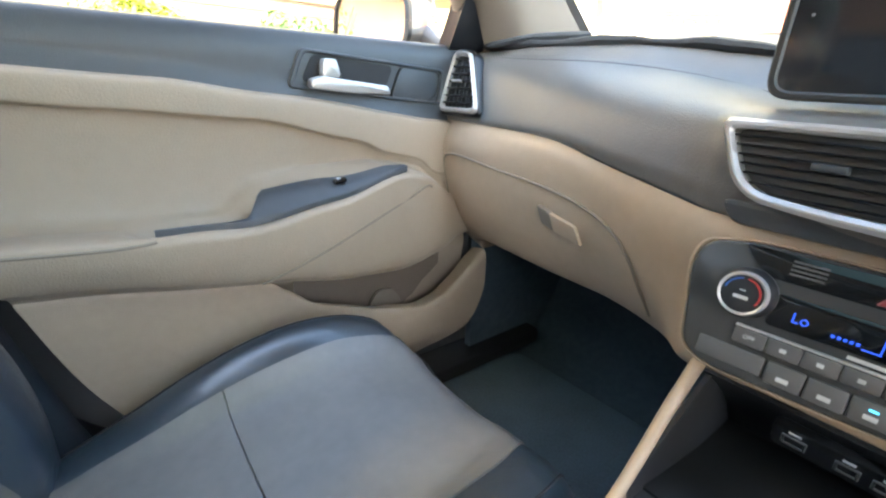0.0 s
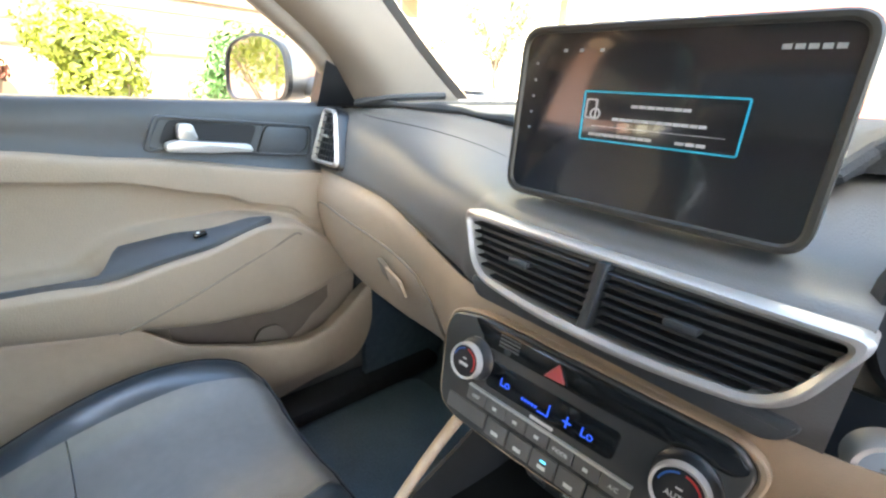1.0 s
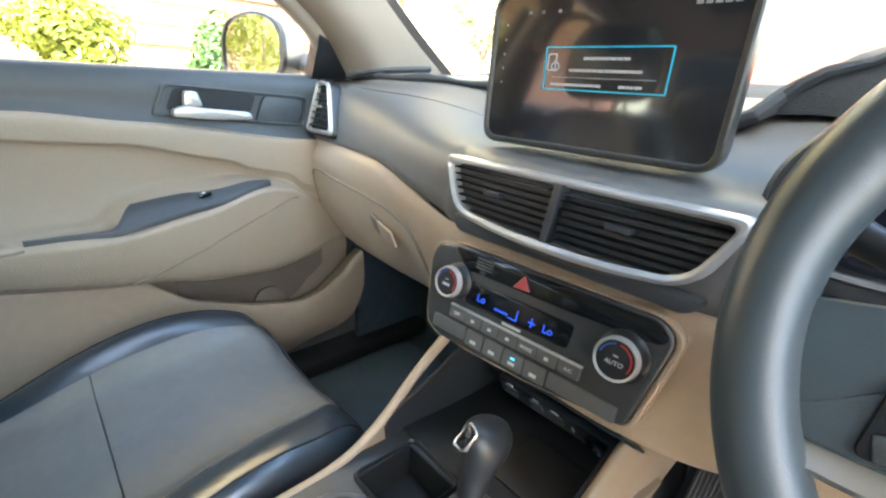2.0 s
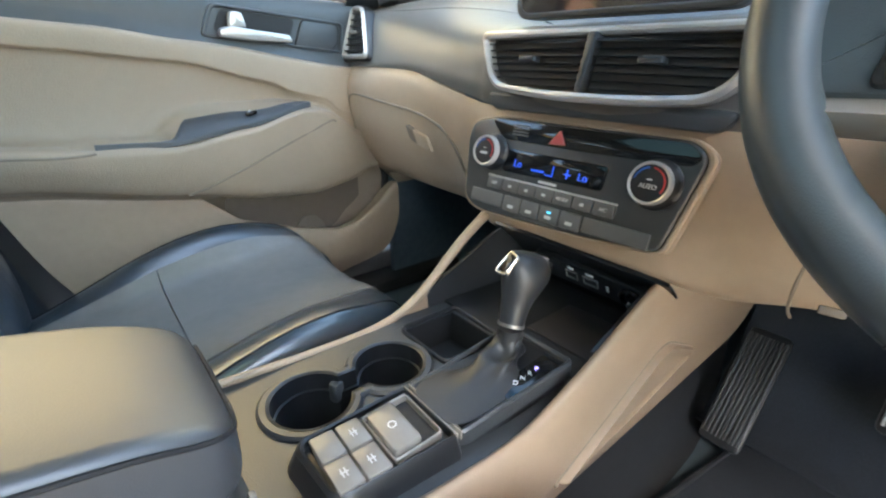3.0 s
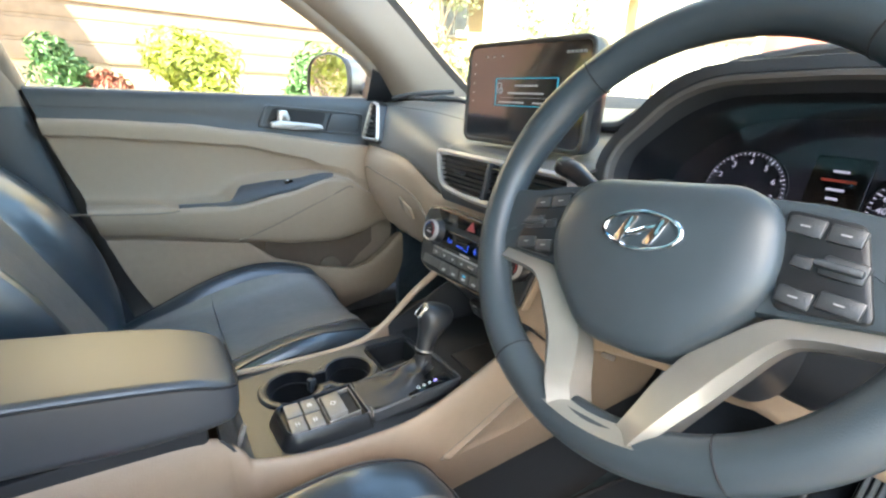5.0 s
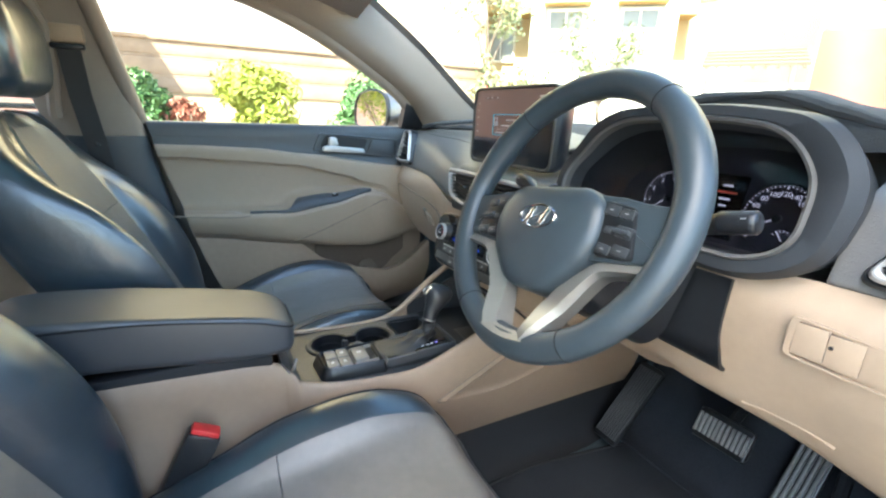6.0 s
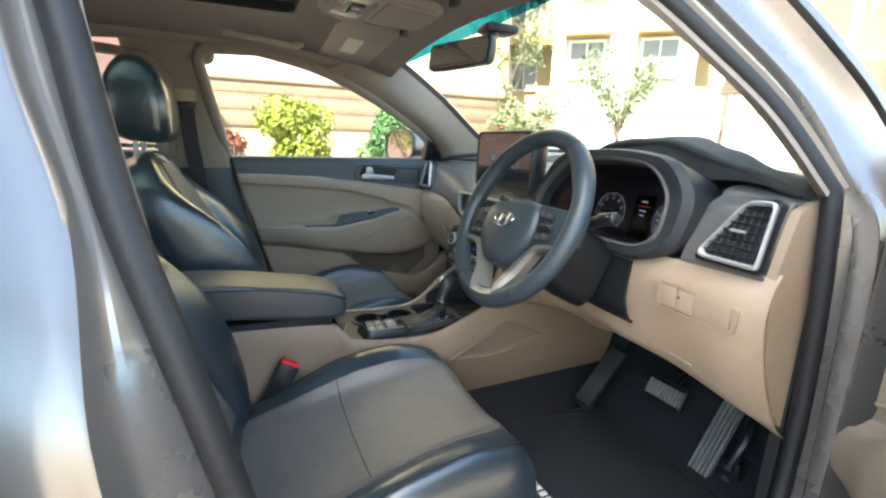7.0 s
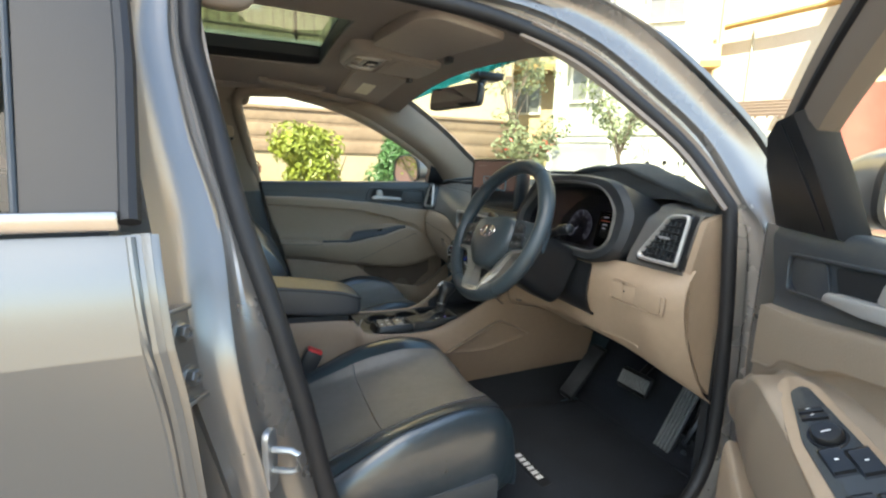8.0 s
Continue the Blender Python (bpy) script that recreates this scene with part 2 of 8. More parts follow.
def box(x0, x1, y0, y1, z0, z1, bevel=0.0, m=None, seg=2):
    bm = bmesh.new()
    bmesh.ops.create_cube(bm, size=1)
    for v in bm.verts:
        v.co = Vector((x0 + (v.co.x + 0.5) * (x1 - x0), y0 + (v.co.y + 0.5) * (y1 - y0), z0 + (v.co.z + 0.5) * (z1 - z0)))
    if bevel:
        bmesh.ops.bevel(bm, geom=list(bm.edges), offset=bevel, segments=seg, affect="EDGES", profile=0.5)
    if m is not None:
        bmesh.ops.transform(bm, matrix=m, verts=bm.verts)
    return bm


def lathe(profile, m, n=32, lid=True):
    """Turned about the z axis of m: pairs of radius and height."""
    return grid([[m @ Vector((r * math.cos(2 * math.pi * i / n), r * math.sin(2 * math.pi * i / n), z)) for i in range(n)] for r, z in profile], closed_u=True, caps=lid)


def pillow(m, sx, sy, sz, p=2.6, nu=28, nv=18):
    """A soft superellipsoid cushion."""
    def sg(v, e):
        return math.copysign(abs(v) ** e, v)
    rows = []
    for i in range(1, nv):
        a = -math.pi / 2 + math.pi * i / nv
        rows.append([m @ Vector((sx * sg(math.cos(a), 2 / p) * sg(math.cos(b), 2 / p), sy * sg(math.cos(a), 2 / p) * sg(math.sin(b), 2 / p), sz * sg(math.sin(a), 2 / p)))
                     for b in (2 * math.pi * j / nu for j in range(nu))])
    return grid(rows, closed_u=True, caps=True)


def text(name, body, size, m, material, parent, depth=0.0004):
    """Letters in the built-in font, centred in the frame m, as a mesh."""
    cu = bpy.data.curves.new(name, "FONT")
    cu.body, cu.size, cu.extrude, cu.align_x, cu.align_y = body, size, depth, "CENTER", "CENTER"
    tmp = bpy.data.objects.new(name, cu)
    me = bpy.data.meshes.new_from_object(tmp)
    bpy.data.objects.remove(tmp)
    bpy.data.curves.remove(cu)
    bm = bmesh.new()
    bm.from_mesh(me)
    bpy.data.meshes.remove(me)
    bmesh.ops.transform(bm, matrix=m, verts=bm.verts)
    return part(name, bm, material, parent)


def mirrored(pts, s):
    return [Vector((s * p[0], p[1], p[2])) for p in pts]


# ---- car body ----
WIN = [(-0.202, 1.12), (-0.272, 1.472), (-0.08, 1.480), (0.10, 1.446), (0.27, 1.388), (0.46, 1.297), (0.60, 1.209), (0.65, 1.12)]


def wd(z):
    """Half width of the side glass at a height: the sides lean in above the belt."""
    return 0.76 - max(0.0, z - 1.12) * 0.53


def window_outline(n=60):
    top = cr([(y, z, 0) for y, z in WIN[2:]], 40)
    pts = [Vector((WIN[0][0], WIN[0][1]))] + rounded([WIN[0], WIN[1], WIN[2]], 0.06, 8)[9:18] + [Vector((p.x, p.y)) for p in top]
    return pts


body = thing("car_body", (0, 0, 0.3), "silver-grey metallic SUV body with its driver's door open", "car body")

# floor, firewall and tail close the cabin
part("floor_carpet", skin([[(x, -1.75, 0.36), (x, -0.6, 0.34), (x, 0.5, 0.325), (x, 0.9, 0.335), (x, 1.02, 0.42), (x, 1.12, 0.62), (x, 1.14, 0.86)] for x in (-0.78, -0.4, 0.0, 0.4, 0.78)], 40, 12, 0.02), CARPET, body, "charcoal moulded floor carpet")
for s in (-1, 1):
    # driver's side in black: the footwell's shade is put in the colour
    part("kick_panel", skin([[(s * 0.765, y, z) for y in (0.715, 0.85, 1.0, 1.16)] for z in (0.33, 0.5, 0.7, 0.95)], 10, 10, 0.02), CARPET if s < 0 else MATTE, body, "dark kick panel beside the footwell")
    part("outer_wall", box(min(s * 0.79, s * 0.82), max(s * 0.79, s * 0.82), 0.78, 1.2, 0.3, 1.05), PAINT, body)
part("firewall", box(-0.8, 0.8, 1.15, 1.19, 0.3, 1.1), MATTE, body)
part("underbody", box(-0.84, 0.84, -1.85, 1.2, 0.25, 0.30, 0.01), MATTE, body)
def gate(v, x):
    """The tailgate's surface from the sill (v 0) over the glass to the roof edge (v 1)."""
    pts = [(-1.90, 0.35, 0.80), (-1.95, 1.05, 0.80), (-1.80, 1.25, 0.72), (-1.50, 1.56, 0.58)]
    ks = [0.0, 0.5, 0.68, 1.0]
    i = max(k for k in range(3) if ks[k] <= v or k == 0)
    t = (v - ks[i]) / (ks[i + 1] - ks[i])
    a, b = pts[i], pts[i + 1]
    return Vector((x * (a[2] + (b[2] - a[2]) * t), a[0] + (b[0] - a[0]) * t, a[1] + (b[1] - a[1]) * t))
def gate_patch(v0, v1, x0, x1):
    return grid([[gate(v0 + (v1 - v0) * i / 6, x0 + (x1 - x0) * j / 8) for j in range(9)] for i in range(7)], thick=0.02)
for a in ((0.0, 0.53, -1, 1), (0.93, 1.0, -1, 1), (0.53, 0.93, -1, -0.86), (0.53, 0.93, 0.86, 1)):
    part("tailgate", gate_patch(*a), PAINT, body)
rw = part("rear_windscreen", grid([[gate(0.525 + 0.41 * i / 6, -0.87 + 1.74 * j / 8) for j in range(9)] for i in range(7)], thick=0.004), PRIVACY, body, "tinted rear windscreen")
rw.visible_shadow = False

# headliner with the sunroof opening
def head_z(x, y):
    return 1.555 - 0.16 * x * x - 0.20 * max(0.0, y - 0.05) ** 1.3 + 0.02 * max(0.0, -y) - 0.05 * max(0.0, -y - 0.5)


def liner(x0, x1, y0, y1, nx=10, ny=12, dz=0.0):
    return grid([[(x0 + (x1 - x0) * i / nx, y0 + (y1 - y0) * j / ny, head_z(x0 + (x1 - x0) * i / nx, y0 + (y1 - y0) * j / ny) + dz) for i in range(nx + 1)] for j in range(ny + 1)], thick=0.012)


SRX, SRY0, SRY1 = 0.29, 0.01, -0.95
part("headliner", liner(-0.60, 0.60, SRY0, 0.40, 24, 12), HEADLINER, body, "greige woven headliner")
part("headliner", liner(-0.60, -SRX, SRY1, SRY0), HEADLINER, body)
part("headliner", liner(SRX, 0.60, SRY1, SRY0), HEADLINER, body)
part("headliner", liner(-0.60, 0.60, -1.55, SRY1, 16, 8), HEADLINER, body)
loop = [(-SRX, SRY0), (SRX, SRY0), (SRX, SRY1), (-SRX, SRY1)]
rim = rounded(loop, 0.05, 4)
part("sunroof_frame", grid([[Vector((p.x, max(p.y, r.y) if r.y > -0.06 else p.y, head_z(p.x, p.y) + dz)) for p, r in zip(inset(rim, d_), ccw(rim))] for d_, dz in ((-0.002, -0.001), (0.0, -0.003), (0.012, -0.002), (0.040, 0.012), (0.048, 0.046))], closed_u=True, thick=0.004), RUBBER, body, "black sunroof surround")
part("sunroof_glass", grid([[(x / 10 * 0.8 - 0.40, y, head_z(0, y) + 0.034) for x in range(11)] for y in (0.03, -0.3, -0.6, -0.98)], thick=0.004), TINT, body, "green tinted panoramic sunroof glass")
rg = body.children[-1]
rg.visible_shadow = False
# roof skin round the glass
def roof_z(x, y):
    return head_z(x, y) + 0.085 - 0.10 * abs(x) ** 3
for a, b, c, d in ((-0.62, 0.62, 0.03, 0.43), (-0.62, -0.40, -0.98, 0.03), (0.40, 0.62, -0.98, 0.03), (-0.62, 0.62, -1.55, -0.98)):
    part("roof_panel", grid([[(a + (b - a) * i / 8, c + (d - c) * j / 8, roof_z(a + (b - a) * i / 8, c + (d - c) * j / 8)) for i in range(9)] for j in range(9)], thick=0.01), PAINT, body)

# windscreen
ws = [[(-0.60, 0.42, 1.52), (-0.62, 0.62, 1.40), (-0.64, 0.90, 1.20), (-0.655, 1.0, 1.12)],
      [(-0.3, 0.46, 1.545), (-0.32, 0.70, 1.42), (-0.34, 1.05, 1.21), (-0.35, 1.18, 1.12)],
      [(0.0, 0.47, 1.55), (0.0, 0.72, 1.425), (0.0, 1.09, 1.215), (0.0, 1.23, 1.12)],
      [(0.3, 0.46, 1.545), (0.32, 0.70, 1.42), (0.34, 1.05, 1.21), (0.35, 1.18, 1.12)],
      [(0.60, 0.42, 1.52), (0.62, 0.62, 1.40), (0.64, 0.90, 1.20), (0.655, 1.0, 1.12)]]
wsc = part("windscreen", skin(ws, 24, 32, 0.004), GLASS, body, "clear laminated windscreen")
wsc.visible_shadow = False
BAND = glass("blue_shade_band", (0.14, 0.47, 0.62))
band = part("shade_band", skin([[tuple(Vector(q) + Vector((0, -0.004, -0.004))) for q in cr(s, 30)[:4]] for s in ws], 8, 30, 0.001), BAND, body, "blue-green tinted sun band along the windscreen's top")
band.visible_shadow = False

# road wheels carry the body
for s in (-1, 1):
    for y in (1.45, -1.22):
        wm_ = Matrix.Translation((s * 0.80, y, 0.34)) @ Matrix.Rotation(radians(90), 4, "Y")
        tyre = part("wheel", lathe([(0.22, -0.10), (0.30, -0.11), (0.335, -0.09), (0.34, -0.05), (0.34, 0.05), (0.335, 0.09), (0.30, 0.11), (0.22, 0.10)], wm_, 40), RUBBER, body, "black rubber tyre")
        part("wheel_rim", lathe([(0.225, -0.102), (0.20, -0.09), (0.05, -0.06), (0.05, 0.06), (0.20, 0.09), (0.225, 0.102)], wm_, 30), SILVER, tyre, "silver alloy wheel rim")

# pillars
for s in (-1, 1):
    side = [(0.755, 0.70, 1.10), (0.725, 0.635, 1.195), (0.668, 0.50, 1.287), (0.622, 0.30, 1.385), (0.60, 0.12, 1.44)]
    edge = [(0.655, 0.93, 1.13), (0.65, 0.80, 1.225), (0.64, 0.63, 1.36), (0.625, 0.46, 1.47), (0.585, 0.36, 1.515)]
    old = [(0.756, 0.662, 1.127), (0.703, 0.573, 1.23), (0.655, 0.47, 1.319), (0.618, 0.365, 1.393), (0.60, 0.246, 1.44)]
    if s > 0:
        side = [(0.775, 0.684, 1.134), (0.716, 0.616, 1.252), (0.666, 0.507, 1.349), (0.626, 0.396, 1.427), (0.607, 0.265, 1.472)]
    secs = []
    for p, q, w in zip(side, edge, old):
        p, q = Vector(p), Vector(q)
        w = p.lerp(Vector(w), 0.45)
        if s > 0:
            secs.append([p + Vector((0.012, 0.01, 0.008)), p, w.lerp(p, 0.4), w, w.lerp(q, 0.4) + Vector((-0.006, -0.006, -0.004)), q])
            continue
        mid = (p + q) / 2 + Vector((-0.025, -0.03, -0.012))
        secs.append([Vector((s * v.x, v.y, v.z)) for v in (p + Vector((0.012, 0.01, 0.008)), p, p * 0.75 + q * 0.25 + Vector((-0.018, -0.02, -0.008)), mid, p * 0.2 + q * 0.8 + Vector((-0.012, -0.012, -0.004)), q)])
    part("a_pillar_trim", skin(secs, 18, 30, 0.006), GREIGE, body, "greige plastic windscreen pillar trim")
    if s > 0:
        side = [(0.775, 0.755, 1.185), (0.735, 0.705, 1.280), (0.662, 0.57, 1.42), (0.617, 0.44, 1.505), (0.597, 0.28, 1.535)]
    part("a_pillar", skin([[Vector((s * (p[0] + 0.035), p[1] + 0.02, p[2] + 0.015)), Vector((s * ((p[0] + q[0]) / 2 + 0.03), (p[1] + q[1]) / 2 + 0.02, (p[2] + q[2]) / 2 + 0.02)), Vector((s * q[0], q[1] + 0.02, q[2] + 0.02))] for p, q in zip(side, edge)], 10, 24, 0.01), PAINT, body)
    # roof rail along the doors
    rail = [(0.60, 0.36, 1.474), (0.592, 0.12, 1.488), (0.574, -0.08, 1.510), (0.570, -0.3, 1.510), (0.58, -0.8, 1.48), (0.60, -1.5, 1.40)]
    if s < 0:
        part("roof_rail_trim", sweep(mirrored(rail, s), 0.028, 10, n=30), HEADLINER, body)
        part("rail_seal", sweep([(-0.598, y, z - 0.026) for x, y, z in rail[:3]], 0.013, 8, n=16), GREIGE, body)
    else:
        part("roof_rail_trim", skin([[(0.50, y, head_z(0.50, y) - 0.002), (0.56, y, head_z(0.56, y) - 0.008), (0.595, y, z + 0.012), (0.604, y, z)] for y, z in ((-1.4, 1.40), (-0.8, 1.45), (-0.30, 1.47), (-0.1, 1.495), (0.12, 1.487), (0.27, 1.466), (0.36, 1.44))], 10, 24, 0.006), HEADLINER, body)
    out = [(0.640, 0.36, 1.53), (0.635, 0.12, 1.52), (0.625, -0.08, 1.53), (0.625, -0.3, 1.53), (0.63, -0.8, 1.51), (0.64, -1.5, 1.45)]
    if s < 0:
        part("roof_rail", sweep(mirrored(out, s), 0.032, 12, n=30), PAINT, body)
    # b pillar: trim inside, painted outside
    bp = [(0.575, -0.335, 1.51), (0.60, -0.33, 1.46), (0.66, -0.315, 1.34), (0.715, -0.29, 1.20), (0.745, -0.265, 1.08), (0.75, -0.23, 0.9), (0.75, -0.19, 0.7), (0.755, -0.14, 0.5), (0.76, -0.1, 0.4)]
    hw = 0.085 if s < 0 else 0.040
    part("b_pillar_trim", skin([[Vector((s * (x + 0.012), y + hw * 0.85, z)), Vector((s * (x - 0.005), y + hw * 0.7, z)), Vector((s * (x - 0.012), y, z)), Vector((s * (x - 0.005), y - hw, z)), Vector((s * (x + 0.03), y - hw * 1.7, z))] for x, y, z in bp[:5]], 12, 24, 0.004), GREIGE, body, "greige upper centre pillar trim")
    part("b_pillar_foot", skin([[Vector((s * (x + 0.012), y + hw * 0.85, z)), Vector((s * (x - 0.010), y + hw * 0.7, z)), Vector((s * (x - 0.020), y, z)), Vector((s * (x - 0.010), y - hw, z)), Vector((s * (x + 0.03), y - hw * 1.7, z))] for x, y, z in bp[4:]], 12, 20, 0.004), DARK if s < 0 else BEIGE, body, "dark lower centre pillar trim" if s < 0 else "beige lower centre pillar trim")
    part("pillar_corner", pillow(Matrix.Translation((s * 0.612, -0.262, 1.462)), 0.024, 0.050, 0.040, 2.6, 20, 12), GREIGE, body)
    # rocker panel
    part("rocker_panel", sweep([(s * 0.84, -0.9, 0.40), (s * 0.845, -0.2, 0.385), (s * 0.845, 0.5, 0.38), (s * 0.84, 0.8, 0.40)], 0.055, 12, n=16), PAINT, body)
    part("sill_plate", box(min(s * 0.70, s * 0.80), max(s * 0.70, s * 0.80), -0.25, 0.95, 0.355, 0.40, 0.015), MATTE, body, "black plastic door sill plate")
    # fender with the wing's flank
    part("front_fender", skin([[(s * 0.86, 0.80, 0.45), (s * 0.90, 0.80, 0.75), (s * 0.90, 0.80, 1.0), (s * 0.85, 0.80, 1.07), (s * 0.70, 0.95, 1.10)],
                               [(s * 0.88, 1.2, 0.80), (s * 0.91, 1.2, 0.9), (s * 0.90, 1.2, 1.0), (s * 0.84, 1.2, 1.06), (s * 0.70, 1.2, 1.09)],
                               [(s * 0.80, 2.0, 0.7), (s * 0.84, 2.0, 0.8), (s * 0.82, 2.0, 0.92), (s * 0.75, 2.0, 0.98), (s * 0.62, 2.0, 1.0)]], 20, 20, 0.01), PAINT, body)
part("bonnet", skin([[(-0.70, 1.0, 1.09), (-0.4, 1.22, 1.10), (0, 1.27, 1.105), (0.4, 1.22, 1.10), (0.70, 1.0, 1.09)],
                     [(-0.70, 1.4, 1.06), (-0.4, 1.5, 1.085), (0, 1.55, 1.09), (0.4, 1.5, 1.085), (0.70, 1.4, 1.06)],
                     [(-0.62, 2.0, 0.99), (-0.4, 2.12, 1.0), (0, 2.15, 1.0), (0.4, 2.12, 1.0), (0.62, 2.0, 0.99)]], 24, 16, 0.01), PAINT, body)

# painted jamb and rubber seal round the driver's door opening
SEAL = [(0.773, 0.681, 1.134), (0.714, 0.612, 1.25), (0.664, 0.503, 1.347), (0.625, 0.393, 1.424), (0.606, 0.263, 1.468), (0.601, 0.12, 1.488), (0.598, -0.10, 1.496), (0.606, -0.27, 1.478),
        (0.655, -0.30, 1.38), (0.715, -0.275, 1.25), (0.760, -0.25, 1.13), (0.785, -0.215, 1.0), (0.79, -0.185, 0.87), (0.79, -0.15, 0.70), (0.79, -0.09, 0.52), (0.80, 0.05, 0.425), (0.80, 0.35, 0.41),
        (0.80, 0.58, 0.44), (0.79, 0.69, 0.53), (0.785, 0.715, 0.68), (0.785, 0.70, 0.9), (0.78, 0.685, 1.06)]
OUT1 = [(0.79, 0.70, 1.14), (0.725, 0.65, 1.27), (0.672, 0.535, 1.375), (0.632, 0.42, 1.455), (0.612, 0.28, 1.50), (0.607, 0.12, 1.51), (0.605, -0.10, 1.515), (0.615, -0.295, 1.495),
        (0.672, -0.322, 1.39), (0.740, -0.304, 1.25), (0.785, -0.273, 1.13), (0.845, -0.263, 1.0), (0.858, -0.246, 0.87), (0.859, -0.212, 0.70), (0.845, -0.13, 0.48), (0.85, 0.04, 0.385), (0.85, 0.36, 0.37),
        (0.845, 0.62, 0.40), (0.835, 0.735, 0.51), (0.825, 0.755, 0.68), (0.825, 0.74, 0.9), (0.82, 0.725, 1.07)]
OUT2 = [(0.815, 0.775, 1.20), (0.77, 0.725, 1.295), (0.697, 0.59, 1.435), (0.652, 0.46, 1.52), (0.632, 0.30, 1.55), (0.627, 0.12, 1.555), (0.625, -0.10, 1.56), (0.635, -0.32, 1.54),
        (0.71, -0.37, 1.40), (0.795, -0.36, 1.25), (0.855, -0.345, 1.13), (0.885, -0.32, 1.0), (0.89, -0.29, 0.87), (0.89, -0.25, 0.70), (0.89, -0.17, 0.44), (0.885, 0.03, 0.35), (0.885, 0.37, 0.335),
        (0.885, 0.66, 0.37), (0.875, 0.78, 0.50), (0.865, 0.80, 0.68), (0.86, 0.80, 0.9), (0.85, 0.80, 1.09)]
N = 120
loops = [cr(l + [l[0]], N + 1)[:-1] for l in (SEAL, OUT1, OUT2)]
def lerp_loop(a, b, t, lift=0.0):
    return [p.lerp(q, t) + Vector((lift, 0, 0)) for p, q in zip(a, b)]
jamb = [lerp_loop(loops[0], loops[1], a, b) for a, b in ((0.05, -0.012), (0.30, -0.006), (0.60, -0.004), (0.72, -0.009), (0.84, -0.008), (0.93, 0.001))] + [lerp_loop(loops[1], loops[2], a, b) for a, b in ((0.0, 0.006), (0.06, 0.005), (0.18, 0.0), (0.36, -0.005), (0.52, -0.008), (0.68, -0.004), (0.84, 0.002), (1.0, -0.014))]
# behind the rear door's edge the pillar runs on
jamb.append([p + Vector((-0.004, -0.05, 0)) * min(1.0, max(0.0, (0.05 - p.y) / 0.1)) for p in jamb[-1]])
JAMBP = mat("flat_jamb_paint", (0.27, 0.252, 0.235), 0.28, metal=0.65, coat=0.4, var=0.03, scale=20, stains=2)
part("door_jamb", grid(jamb, closed_u=True, thick=0.003), JAMBP, body, "silver painted door jamb")
part("door_seal", sweep(loops[0], 0.0145, 10, closed=True, up=(1, 0, 0)), RUBBER, body, "black rubber door seal")
for s in (-1,):
    left = [Vector((s * p.x, p.y, p.z)) for p in loops[0]]
    part("door_seal", sweep(left, 0.016, 10, closed=True, up=(1, 0, 0)), RUBBER, body, "black rubber door seal")
# hinge bracket with two bolts, and the striker on the pillar
HU = Vector((-0.79, 0.61, 0))
hp = plane((0.881, -0.313, 1.006), HU, (-0.10, -0.10, 1)) @ Matrix.Diagonal((0.9, 0.93, 0.9, 1))
part("hinge_bracket", plate([(-0.020, -0.056), (0.018, -0.056), (0.018, 0.056), (-0.020, 0.056)], 0.006, hp, -0.008, 0.006, 0.003), PAINT, body)
for v in (0.053, -0.053):
    part("bracket_lip", box(-0.018, 0.018, v - 0.003, v + 0.003, 0.0, 0.013, 0.002, hp), PAINT, body)
for v in (0.026, -0.026):
    bm_ = hp @ Matrix.Translation((0.001, v, 0.005))
    part("hinge_bolt", lathe([(0.0125, 0.0), (0.0125, 0.003), (0.0100, 0.004), (0.0095, 0.011), (0.0075, 0.013), (0.0052, 0.0125), (0.0048, 0.009)], bm_, 6), PAINT, body, "painted hex hinge bolt")
    part("bolt_washer", lathe([(0.0145, -0.002), (0.0145, 0.0025), (0.010, 0.003)], bm_, 24), PAINT, body)
st = plane((0.853, -0.232, 0.845), Vector((-0.88, 0.48, 0)), (0, 0, 1))
striker = part("door_striker", plate([(-0.012, -0.04), (0.012, -0.04), (0.012, 0.04), (-0.012, 0.04)], 0.010, st, -0.004, 0.004, 0.0015), ZINC, body, "zinc-plated door striker loop")
part("striker_loop", sweep([st @ Vector(p) for p in ((0, 0.014, 0), (0.0, 0.014, 0.028), (0.0, 0.010, 0.036), (0, -0.010, 0.036), (0, -0.014, 0.028), (0, -0.014, 0))], 0.004, 8), ZINC, striker)
for z in (0.955, 0.86):
    part("rubber_plug", lathe([(0.010, 0.0), (0.010, 0.003), (0.004, 0.005)], plane((0.838, 0.752, z), (1, 0, 0), (0, 0, 1)), 14), RUBBER, body)


# ---- doors ----
zl = crv([(-0.2, 1.062), (-0.04, 1.058), (0.13, 1.049), (0.27, 1.031), (0.60, 0.985), (0.7, 0.97)])
zi = crv([(-0.2, 1.024), (-0.05, 1.018), (0.07, 1.007), (0.247, 0.991), (0.40, 0.954), (0.484, 0.918), (0.53, 0.890), (0.7, 0.85)])
zt = crv([(-0.2, 0.866), (-0.08, 0.860), (0.07, 0.847), (0.18, 0.844), (0.325, 0.869), (0.455, 0.903), (0.52, 0.890), (0.60, 0.83), (0.7, 0.79)])
zu = crv([(-0.2, 0.797), (-0.08, 0.779), (0.177, 0.732), (0.28, 0.711), (0.39, 0.703), (0.492, 0.717), (0.578, 0.743), (0.7, 0.755)])
zs = crv([(-0.2, 0.791), (-0.08, 0.774), (0.10, 0.741), (0.170, 0.727), (0.180, 0.714), (0.195, 0.692), (0.222, 0.664), (0.276, 0.640), (0.35, 0.612), (0.45, 0.592), (0.505, 0.604), (0.547, 0.632), (0.589, 0.672), (0.64, 0.708), (0.70, 0.735)])
